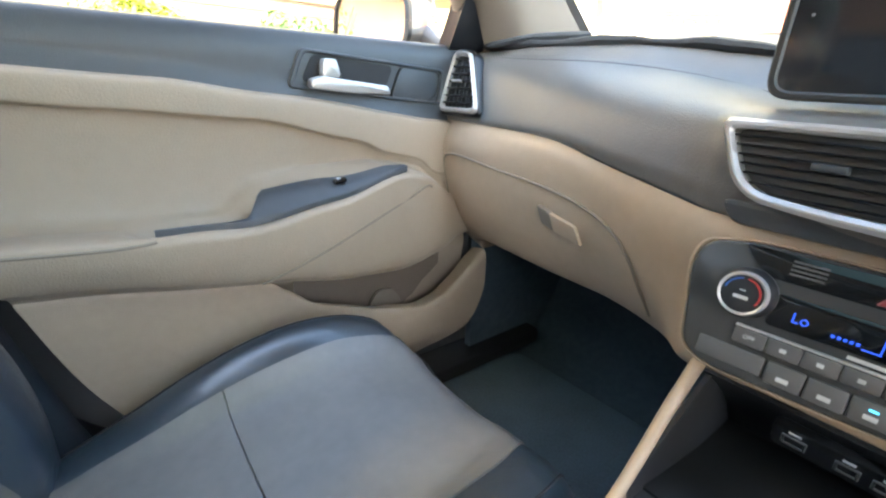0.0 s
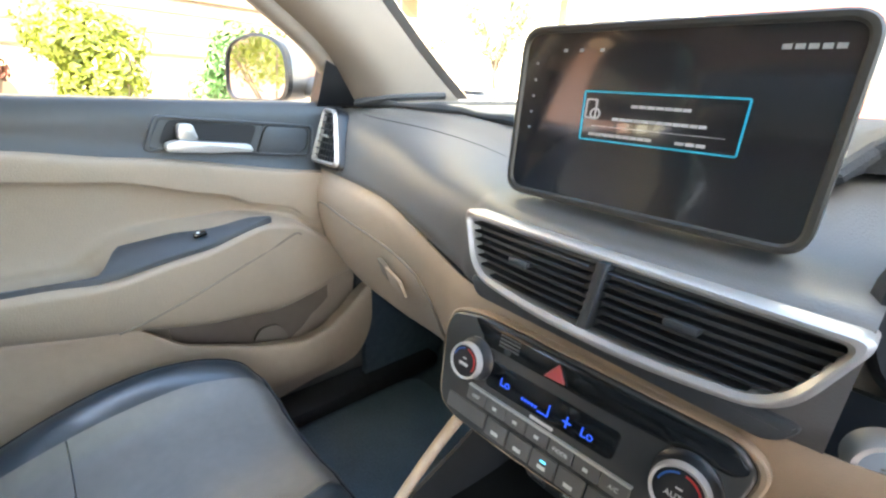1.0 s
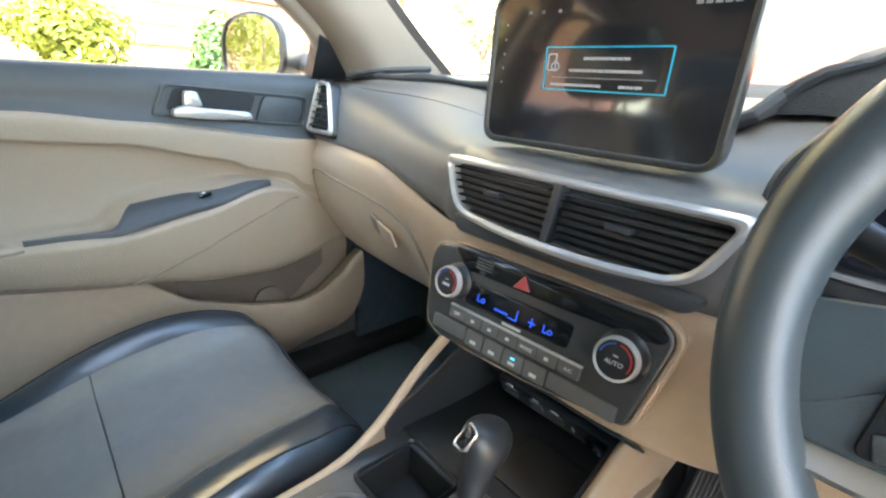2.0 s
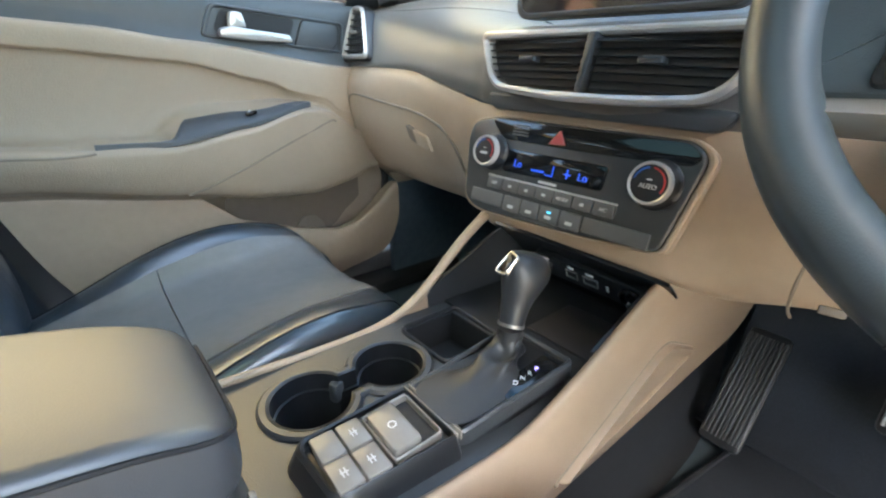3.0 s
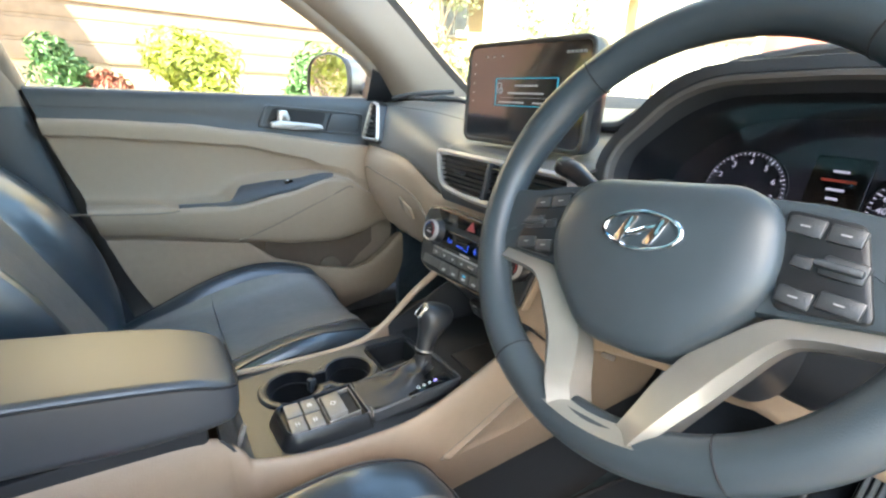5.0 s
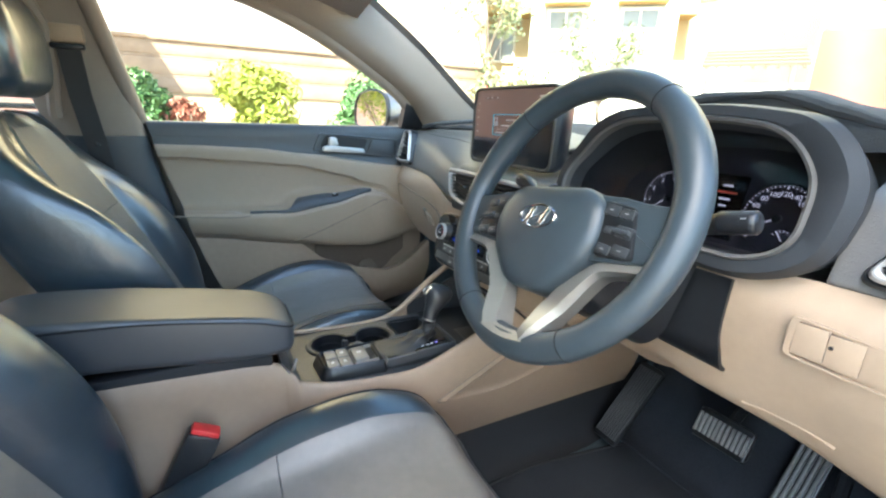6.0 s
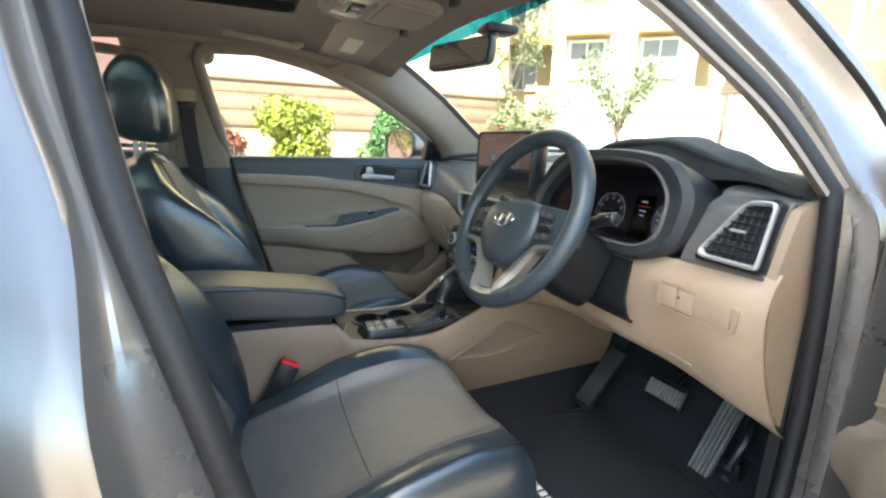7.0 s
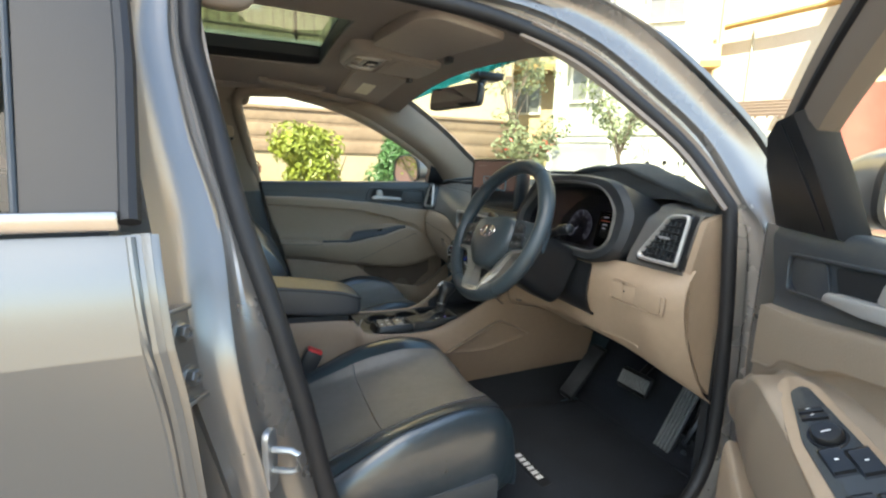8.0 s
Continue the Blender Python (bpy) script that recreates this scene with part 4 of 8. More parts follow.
# lower beige part, left of the centre: glovebox side; right: knee side
LOW_L = {-0.745: ((0.6, 0.985), (0.588, 0.965), (0.582, 0.93), (0.6, 0.84), (0.66, 0.745), (0.7, 0.71)),
         -0.6: ((0.592, 0.986), (0.572, 0.965), (0.562, 0.925), (0.575, 0.84), (0.625, 0.755), (0.68, 0.735)),
         -0.45: ((0.572, 0.9822), (0.556, 0.9642), (0.554, 0.9192), (0.569, 0.8394), (0.6136, 0.7546), (0.6724, 0.7378)),
         -0.33: ((0.548, 0.9624), (0.543, 0.9364), (0.55, 0.8964), (0.57, 0.8271), (0.6162, 0.7502), (0.6708, 0.7369)),
         -0.23: ((0.522, 0.949), (0.518, 0.924), (0.522, 0.884), (0.545, 0.8152), (0.587, 0.747), (0.648, 0.7332)),
         -0.175: ((0.513, 0.943), (0.507, 0.923), (0.505, 0.883), (0.517, 0.8144), (0.5315, 0.7565), (0.591, 0.7379))}
CEN = [[Vector((x, y, z)) for y, z in ((0.513 - 0.01 * (1 - abs(x) / 0.175), 0.943), (0.508, 0.923), (0.504, 0.893), (0.500, 0.834), (0.500, 0.785), (0.520, 0.770))] for x in (-0.175, -0.09, 0.0, 0.09, 0.175)]
LOW_R = {0.165: ((0.516, 0.943), (0.51, 0.923), (0.507, 0.883), (0.512, 0.8244), (0.528, 0.7715), (0.574, 0.7499)),
         0.25: ((0.5353, 0.95), (0.5282, 0.923), (0.5252, 0.883), (0.5353, 0.8244), (0.5562, 0.7815), (0.6241, 0.7579)),
         0.36: ((0.562, 0.9656), (0.552, 0.9356), (0.552, 0.8856), (0.567, 0.8365), (0.5948, 0.7878), (0.6532, 0.7387)),
         0.47: ((0.568, 0.983), (0.562, 0.95), (0.562, 0.9), (0.570, 0.845), (0.590, 0.783), (0.66, 0.762)),
         0.6: ((0.592, 0.986), (0.565, 0.95), (0.563, 0.91), (0.575, 0.85), (0.61, 0.77), (0.67, 0.745)),
         0.7: ((0.598, 0.986), (0.568, 0.955), (0.566, 0.91), (0.585, 0.83), (0.635, 0.74), (0.69, 0.71)),
         0.765: ((0.615, 1.0), (0.595, 0.96), (0.595, 0.9), (0.63, 0.8), (0.69, 0.7), (0.725, 0.67))}
lower = [[Vector((x, y, z)) for y, z in LOW_L[x]] for x in sorted(LOW_L)] + CEN[1:4] + [[Vector((x, y, z)) for y, z in LOW_R[x]] for x in sorted(LOW_R)]
part("lower_dash", skin(lower, 40, 160, 0.004), BEIGE, dash, "beige lower dash with knee panel")
part("knee_shutline", sweep([(0.262, 0.486, 0.90), (0.245, 0.483, 0.87), (0.236, 0.486, 0.84), (0.233, 0.497, 0.80), (0.235, 0.512, 0.782)], 0.0016, 6, n=20), BEIGE_SHADE, dash)
part("knee_slot", box(-0.010, 0.010, -0.004, 0.004, -0.006, 0.0015, 0.002, plane((0.262, 0.512, 0.800), (1, 0.25, 0), (0, 0.3, 1))), BEIGE_SHADE, dash)
# side caps at the doors
for s in (-1, 1):
    cap = [(1.0, 1.10), (0.75, 1.115), (0.675, 1.113), (0.638, 1.10), (0.606, 1.0), (0.61, 0.96), (0.62, 0.85), (0.68, 0.73), (0.73, 0.68), (0.95, 0.68)]
    part("side_cap", slab(ccw([(g[0], g[1]) for g in cap]), plane((s * 0.748, 0, 0), (0, 1, 0), (0, 0, 1)), -0.004 + 0.0 * s, 0.012), BEIGE, dash)
part("undercover", skin([[Vector((x, y, z)) for y, z in ((0.67, 0.74), (0.85, 0.76), (1.1, 0.80))] for x in (-0.74, 0.0, 0.74)], 8, 8, 0.004), MATTE, dash)

# glovebox lid with a shut line and a recessed latch
def low_l(x, z):
    xs = sorted(LOW_L)
    x = min(max(x, xs[0]), xs[-1])
    i = max(k for k in range(len(xs) - 1) if xs[k] <= x)
    t = (x - xs[i]) / (xs[i + 1] - xs[i])
    def yz(k):
        r = sorted(LOW_L[k], key=lambda q: q[1])
        return float(np.interp(z, [q[1] for q in r], [q[0] for q in r]))
    return yz(xs[i]) * (1 - t) + yz(xs[i + 1]) * t
gl_out = cr([(-0.715, 0.75, 0), (-0.712, 0.85, 0), (-0.70, 0.922, 0), (-0.53, 0.919, 0), (-0.39, 0.907, 0), (-0.31, 0.88, 0), (-0.27, 0.84, 0), (-0.245, 0.77, 0)], 60)
part("glovebox_shutline", sweep([Vector((p.x, low_l(p.x, p.y) - 0.003, p.y)) for p in gl_out], 0.0022, 6), BEIGE_SHADE, dash)
latch = thing("glovebox_latch", (-0.40, 0.56, 0.87), "recessed beige glovebox latch", "latch")
lm = plane((-0.385, 0.5455, 0.868), (1, -0.18, 0.0), (0.0, -0.26, 1))
# finger recess: its shade comes from the darker beige
part("finger_recess", plate([(-0.050, -0.013), (-0.022, -0.019), (-0.030, 0.010), (-0.058, 0.016)], 0.004, lm, -0.006, 0.0012, 0.0005), BEIGE_SHADE, latch, "finger recess with its shade in the colour")
part("latch_plate", plate([(-0.024, -0.020), (0.034, -0.026), (0.024, 0.002), (-0.032, 0.009)], 0.004, lm, -0.004, 0.0006, 0.001), BEIGE, latch)

# side air vents
def side_vent(s):
    v = thing("air_vent", (s * 0.69, 0.61, 1.05), "side air vent with a bright silver frame and black slats", "air vent", "air vents")
    c = [Vector((s * x, y, z)) for x, y, z in ((0.628, 0.590, 1.002), (0.742, 0.590, 1.000), (0.738, 0.624, 1.112), (0.690, 0.632, 1.106))]
    m = plane(c[0] if s > 0 else c[1], c[1] - c[0] if s > 0 else c[0] - c[1], c[2] - c[1])
    inv = m.inverted()
    q = [inv @ p for p in c]
    o = rounded([(p.x, p.y) for p in q], [0.022, 0.012, 0.014, 0.016], 5)
    i = rounded([(p.x, p.y) for p in scaled([(p.x, p.y) for p in q], 0.86)], [0.018, 0.008, 0.010, 0.012], 5)
    o2 = scaled(o, 1.10)
    part("vent_surround", ring(o2, o, m, -0.02, 0.006, 0.003), BLACK, v)
    part("vent_frame", ring(o, i, m, -0.03, 0.014, 0.004), SILVER, v, "satin silver vent frame")
    part("vent_well", slab(ccw(scaled(o, 0.95)), m, -0.012, 0.0015), MATTE, v)
    lo, hi = min(p.y for p in i), max(p.y for p in i)
    for k in range(7):
        y = lo + (hi - lo) * (k + 0.6) / 7.2
        # the slat spans the slanting frame at its height
        cross = []
        for a in range(len(i)):
            p, r = i[a], i[(a + 1) % len(i)]
            if (p.y - y) * (r.y - y) < 0:
                cross.append(p.x + (r.x - p.x) * (y - p.y) / (r.y - p.y))
        if len(cross) >= 2:
            part("slat", box(min(cross), max(cross), -0.0012, 0.0012, 0.004, 0.011, 0.0010, m @ Matrix.Translation((0, y, 0)) @ Matrix.Rotation(radians(-6), 4, "X"), 1), BLACK, v)
    # upright vanes behind the slats
    for k in range(7):
        x = min(p.x for p in i) + (max(p.x for p in i) - min(p.x for p in i)) * (k + 0.7) / 7.4
        cross = []
        for a in range(len(i)):
            p, r = i[a], i[(a + 1) % len(i)]
            if (p.x - x) * (r.x - x) < 0:
                cross.append(p.y + (r.y - p.y) * (x - p.x) / (r.x - p.x))
        if len(cross) >= 2:
            part("vane", box(-0.0012, 0.0012, min(cross), max(cross), 0.0, 0.0045, 0.0008, m @ Matrix.Translation((x, 0, 0)), 1), DARK, v)
    part("vent_tab", box(-0.013, 0.013, -0.0025, 0.0025, 0.006, 0.015, 0.002, m @ Matrix.Translation((sum(p.x for p in i) / len(i) - 0.008, (lo + hi) / 2, 0))), SILVER, v)
    return v


side_vent(-1)
side_vent(1)

# centre vents
cv = thing("centre_air_vent", (0, 0.47, 1.0), "wide centre air vents in one silver frame with black slats", "air vent", "air vents")
cm = plane((-0.010, 0.504, 0.998), (1, 0, 0), (0, 0.13, 1))
co = rounded([(-0.182, 0.040), (0.182, 0.040), (0.150, -0.032), (0.06, -0.041), (-0.06, -0.041), (-0.150, -0.032)], [0.014, 0.014, 0.03, 0.08, 0.08, 0.03], 6)
ci = rounded([(-0.170, 0.031), (0.170, 0.031), (0.142, -0.024), (0.06, -0.031), (-0.06, -0.031), (-0.142, -0.024)], [0.010, 0.010, 0.024, 0.08, 0.08, 0.024], 6)
def bowed(bm, k=0.45, m=cm):
    inv = m.inverted()
    for v in bm.verts:
        p = inv @ v.co
        p.z -= k * p.x * p.x
        v.co = m @ p
    return bm
part("vent_frame", bowed(ring(co, ci, cm, -0.02, 0.020, 0.004)), SILVER, cv, "satin silver vent frame")
part("vent_well", bowed(slab(ccw(scaled(co, 0.97)), cm, -0.03, -0.012)), MATTE, cv)
part("vent_lip", bowed(plate([(-0.165, -0.036), (0.165, -0.036), (0.15, -0.058), (-0.15, -0.058)], 0.02, cm, -0.03, 0.006, 0.004)), DARK, cv)
def span(o, y):
    xs = []
    for a in range(len(o)):
        p, r = o[a], o[(a + 1) % len(o)]
        if (p.y - y) * (r.y - y) < 0:
            xs.append(p.x + (r.x - p.x) * (y - p.y) / (r.y - p.y))
    return min(xs), max(xs)
for k in range(7):
    y = -0.0245 + 0.0084 * k
    a, b = span(ci, y)
    for x0, x1 in ((a, -0.010), (0.008, b)):
        rows = [[cm @ Matrix.Translation((0, y, 0)) @ Matrix.Rotation(radians(6), 4, "X") @ Vector((x0 + (x1 - x0) * j / 10, yy, zz)) for yy, zz in ((-0.0006, 0.001), (0.0006, 0.001), (0.0010, 0.011), (0, 0.0125), (-0.0010, 0.011))] for j in range(11)]
        part("slat", bowed(grid(rows, closed_u=True, caps=True)), BLACK, cv)
part("vent_divider", bowed(plate([(-0.008, -0.034), (0.002, -0.034), (0.008, 0.033), (-0.002, 0.033)], 0.002, cm, -0.01, 0.015, 0.002)), DARK, cv)
for x in (-0.085, 0.075):
    part("vent_tab", bowed(box(-0.013, 0.013, -0.003, 0.004, 0.004, 0.018, 0.002, cm @ Matrix.Translation((x, 0.004, 0)))), DARK, cv, "charcoal vent tab")

# ---- infotainment screen ----
scr = thing("infotainment_screen", (-0.04, 0.60, 1.05), "large tablet-like infotainment screen in a grey bezel showing a message box", "screen")
sm_ = plane((-0.034, 0.574, 1.144), (1, 0.053, 0), (0, 0.04, 1))
SW, SH = 0.294, 0.178
so = rounded([(-SW / 2, -SH / 2), (SW / 2, -SH / 2), (SW / 2, SH / 2), (-SW / 2, SH / 2)], 0.024, 7)
si = rounded([(-SW / 2 + 0.008, -SH / 2 + 0.008), (SW / 2 - 0.008, -SH / 2 + 0.008), (SW / 2 - 0.008, SH / 2 - 0.008), (-SW / 2 + 0.008, SH / 2 - 0.008)], 0.016, 7)
BEZEL = mat("warm_grey_bezel_plastic", (0.040, 0.038, 0.034), 0.4, grain=0.15, var=0.06)
part("bezel", ring(so, si, sm_, -0.012, 0.003, 0.002), BEZEL, scr, "grey plastic screen bezel")
rows = [[sm_ @ Vector((p.x * k + dx, p.y * k, z)) for p in so] for k, dx, z in ((1.0, 0, -0.01), (0.99, 0, -0.03), (0.9, 0.0, -0.06), (0.72, 0.0, -0.085))]
part("screen_back", grid(rows, closed_u=True, caps=True), BLACK, scr)
# base lifted from black to imitate hazy reflections on the glass
part("display", slab(ccw(scaled(si, 1.01)), sm_, -0.006, 0.0), mat("hazed_display_glass", (0.018, 0.018, 0.021), 0.06, var=0.2, spec=1.0, coat=1.0), scr, "glossy black display")
CYAN = mat("cyan_display_line", (0.02, 0.3, 0.4), 0.3, emit=(0.0, 0.40, 0.70, 0.022))
WHITEPX = mat("white_display_print", (0.3, 0.3, 0.3), 0.3, emit=(0.85, 0.9, 1.0, 0.012))
WHITEDIM0 = mat("faint_display_print", (0.2, 0.2, 0.2), 0.3, emit=(0.8, 0.9, 1.0, 0.005))
def bar(x0, x1, y0, y1, material, parent, m, z=0.0012, name="display_mark"):
    return part(name, box(x0, x1, y0, y1, 0.0004, z, 0.0, m), material, parent)
bx = rounded([(-0.062, -0.020), (0.082, -0.0195), (0.082, 0.0275), (-0.064, 0.0275)], 0.002, 2)
part("message_frame", ring(bx, inset(bx, 0.0015), sm_, 0.0002, 0.0012), CYAN, scr, "cyan message box outline")
bar(-0.050, 0.070, -0.0058, -0.0053, WHITEPX, scr, sm_)
for x0, x1, y in ((-0.014, 0.040, 0.0148), (-0.030, 0.055, 0.0022), (-0.052, 0.012, -0.0135), (0.032, 0.058, -0.0135)):
    n = max(3, int((x1 - x0) / 0.007))
    for k in range(n):
        a = x0 + (x1 - x0) * k / n
        bar(a, a + (x1 - x0) / n * 0.86, y - 0.0014, y + 0.0014, WHITEPX, scr, sm_)
part("message_icon", ring(rounded([(-0.060, 0.001), (-0.048, 0.001), (-0.048, 0.020), (-0.060, 0.020)], 0.002, 2), rounded([(-0.0585, 0.0025), (-0.0495, 0.0025), (-0.0495, 0.0185), (-0.0585, 0.0185)], 0.002, 2), sm_, 0.0002, 0.0012), WHITEPX, scr)
part("message_icon", ring(circle(0.0055, 20, (-0.049, 0.006)), circle(0.0040, 20, (-0.049, 0.006)), sm_, 0.0004, 0.0014), WHITEPX, scr)
for k in range(5):
    bar(-0.1262, -0.1236, 0.0510 - 0.0165 * k, 0.0535 - 0.0165 * k, WHITEDIM0, scr, sm_)
for x in (-0.095, -0.077, -0.055):
    bar(x, x + 0.004, 0.0630, 0.0660, WHITEDIM0, scr, sm_)
for k in range(5):
    bar(0.091 + 0.008 * k, 0.097 + 0.008 * k, 0.0628, 0.0666, WHITEDIM0, scr, sm_)

# ---- climate control panel ----
CLIM = mat("charcoal_panel_plastic", (0.046, 0.047, 0.047), 0.24, grain=0.08, var=0.08)
cp = thing("climate_panel", (0, 0.46, 0.86), "dark climate control panel with two round knobs and a blue display", "control panel")
pm = plane((-0.009, 0.479, 0.872), (1, 0.05, 0), (0, 0.25, 1))


po = rounded([(-0.163, 0.030), (-0.156, 0.052), (-0.116, 0.061), (0.132, 0.061), (0.151, 0.046), (0.130, -0.054), (0.0, -0.064), (-0.122, -0.066), (-0.148, -0.055)], [0.02, 0.016, 0.03, 0.014, 0.02, 0.010, 0.05, 0.02, 0.02], 5)
part("panel_body", slab(ccw(po), pm, -0.02, 0.008, 0.004, 3), CLIM, cp, "charcoal panel body")
part("panel_surround", ring(scaled(po, 1.04), po, pm, -0.012, 0.004, 0.002), BEIGE, cp)
part("gloss_strip", plate([(-0.125, 0.058), (0.130, 0.058), (0.146, 0.045), (0.138, 0.036), (0.03, 0.033), (-0.10, 0.033)], 0.008, pm, 0.004, 0.0095, 0.001), GLOSS, cp, "gloss black strip")
part("display", plate([(-0.088, 0.022), (0.056, 0.022), (0.054, -0.006), (-0.090, -0.008)], 0.006, pm, 0.004, 0.0095, 0.001), GLOSS, cp, "black glass display")
BLUEPX = mat("blue_segments", (0.02, 0.04, 0.4), 0.4, emit=(0.02, 0.12, 1.0, 0.07))
WHITEDIM = mat("dim_white_print", (0.5, 0.5, 0.5), 0.6)
for body_, x, y, sz in (("Lo", -0.066, 0.005, 0.0125), ("Lo", 0.028, 0.004, 0.0125)):
    text("display_text", body_, sz, pm @ Matrix.Translation((x, y, 0.0098)), BLUEPX, cp)
def cbar(x0, x1, y0, y1, material, z=0.0102, name="display_mark", z0=0.009):
    return part(name, box(x0, x1, y0, y1, z0, z, 0.0, pm), material, cp)
for k in range(5):
    cbar(-0.044 + 0.004 * k, -0.0415 + 0.004 * k, 0.000, 0.0025, BLUEPX)
cbar(-0.024, -0.012, -0.002, -0.0008, BLUEPX)
cbar(-0.0132, -0.012, -0.002, 0.011, BLUEPX)
cbar(0.0065, 0.0080, -0.001, 0.010, BLUEPX)
cbar(0.003, 0.0120, 0.0035, 0.0050, BLUEPX)
cbar(-0.030, -0.004, -0.0125, -0.0095, WHITEDIM, 0.0092, "panel_print", 0.007)
BLUEARC = mat("blue_print", (0.02, 0.1, 0.35), 0.5)
REDARC = mat("red_print", (0.4, 0.03, 0.03), 0.5)


def knob(x, y, r, label_text):
    km = pm @ Matrix.Translation((x, y, 0.006))
    k = part("knob", lathe([(r * 1.22, 0), (r * 1.22, 0.005), (r * 1.08, 0.008), (r, 0.020), (r * 0.93, 0.023)], km, 40), BLACK, cp, "round temperature knob")
    part("knob_ring", lathe([(r * 1.02, 0.014), (r * 1.02, 0.022), (r * 0.96, 0.0255), (r * 0.87, 0.0245), (r * 0.86, 0.018)], km, 40), SILVER, k, "satin silver ring")
    part("knob_face", lathe([(r * 0.86, 0.018), (r * 0.85, 0.0235), (r * 0.8, 0.024)], km, 40), MATTE, k)
    for a0, a1, mt in ((100, 170, BLUEARC), (-30, 85, REDARC)):
        rr = [[km @ Vector((q * math.cos(radians(a0 + (a1 - a0) * j / 10)), q * math.sin(radians(a0 + (a1 - a0) * j / 10)), 0.0245)) for j in range(11)] for q in (r * 0.68, r * 0.76)]
        part("knob_arc", grid(rr, thick=0.0004), mt, k)
    if label_text:
        text("knob_text", label_text, r * 0.30, km @ Matrix.Translation((0, -r * 0.16, 0.0246)), WHITEDIM, k)
    else:
        part("knob_mark", box(-r * 0.3, r * 0.3, -r * 0.24, -r * 0.08, 0.0242, 0.0248, 0, km), WHITEDIM, k)
    part("knob_mark", box(-r * 0.12, r * 0.12, r * 0.14, r * 0.2, 0.0242, 0.0248, 0, km), WHITEDIM, k)


knob(-0.109, 0.014, 0.0195, "")
knob(0.110, 0.013, 0.0215, "AUTO")
BTN = mat("grey_button", (0.085, 0.084, 0.082), 0.42, grain=0.1)
for k, lab in enumerate(("OFF", "", "", "", "MODE", "", "A/C")):
    x = -0.0953 + 0.0264 * k
    b = part("button", box(x - 0.0129, x + 0.0129, -0.0325, -0.0175, 0.003, 0.012, 0.002, pm), BTN, cp, "grey climate button")
    if lab:
        text("button_text", lab, 0.0056, pm @ Matrix.Translation((x, -0.0250, 0.0122)), WHITEDIM, b)
    else:
        part("button_mark", box(x - 0.0025, x + 0.0025, -0.0270, -0.0235, 0.0118, 0.0124, 0, pm), WHITEDIM, b)
part("button_trim", box(-0.1085, 0.0765, -0.0172, -0.0150, 0.006, 0.0125, 0.0008, pm), SILVER, cp)
for k in range(4):
    x = -0.062 + 0.0293 * k
    b = part("button", box(x - 0.0140, x + 0.0140, -0.0575, -0.0375, 0.003, 0.011, 0.002, pm), BTN, cp)
    part("button_mark", box(x - 0.0045, x + 0.0045, -0.0525, -0.0485, 0.0108, 0.0114, 0, pm), WHITEDIM, b)
for x0, x1 in ((-0.134, -0.078), (0.042, 0.120)):
    part("button_blank", box(x0, x1, -0.0555, -0.0375, 0.003, 0.0105, 0.002, pm), BTN, cp)
part("indicator_light", box(-0.006, 0.000, -0.0452, -0.0432, 0.0108, 0.0116, 0, pm), mat("cyan_led", (0.0, 0.3, 0.5), 0.4, emit=(0.1, 0.6, 1.0, 0.15)), cp)
hz = pm @ Matrix.Translation((-0.0150, 0.0415, 0.0095))
hzb = part("hazard_button", plate([(-0.012, -0.006), (0.012, -0.005), (0.001, 0.012)], 0.002, hz, -0.002, 0.003, 0.0012), mat("red_lens", (0.45, 0.09, 0.09), 0.3), cp, "red triangular hazard button")
part("hazard_edge", ring(rounded([(-0.0145, -0.0075), (0.0145, -0.0065), (0.001, 0.0150)], 0.003, 3), rounded([(-0.0122, -0.0058), (0.0122, -0.0048), (0.001, 0.0122)], 0.003, 3), hz, -0.002, 0.002, 0.0005), GLOSS, hzb)
for k in range(4):
    part("passenger_lamp_mark", box(-0.085, -0.060, 0.0515 - 0.0038 * k, 0.0533 - 0.0038 * k, 0.009, 0.0102, 0, pm), BTN, cp)

# start button
sbm = plane((0.197, 0.532, 0.943), (1, 0.28, 0), (0, 0.1, 1))
sb = thing("start_button", (0.197, 0.532, 0.943), "round engine start button with a silver ring", "button")
part("button_ring", lathe([(0.023, -0.016), (0.023, 0.004), (0.021, 0.007), (0.017, 0.006), (0.016, 0.0)], sbm, 36), SILVER, sb)
part("button_cap", lathe([(0.0165, -0.003), (0.016, 0.004), (0.013, 0.006)], sbm, 32), mat("pale_blue_lit_cap", (0.16, 0.18, 0.20), 0.4, emit=(0.5, 0.65, 0.9, 0.012)), sb)
for k in range(3):
    part("button_mark", box(-0.006, 0.006, -0.0008, 0.0008, 0.0058, 0.0064, 0, sbm @ Matrix.Translation((0, 0.003 - 0.003 * k, 0))), BTN, sb)

# ---- instrument cluster ----
cl = thing("instrument_cluster", (0.37, 0.62, 0.98), "hooded instrument cluster with two round dials", "instrument cluster")
clm = plane((0.385, 0.590, 1.072), (1, 0, 0), (0, 0.22, 1))
cin = rounded([(-0.190, -0.080), (0.140, -0.080), (0.186, -0.052), (0.186, 0.030), (0.145, 0.080), (0.055, 0.091), (-0.120, 0.083), (-0.208, -0.010)], [0.04, 0.03, 0.04, 0.05, 0.05, 0.08, 0.06, 0.06], 7)
cout = rounded([(-0.215, -0.100), (0.150, -0.108), (0.222, -0.070), (0.236, 0.030), (0.195, 0.098), (0.070, 0.116), (-0.140, 0.108), (-0.240, -0.010)], [0.04, 0.05, 0.06, 0.07, 0.06, 0.09, 0.07, 0.07], 7)
cin, cout = [Vector(p) for p in cin], [Vector(p) for p in cout]
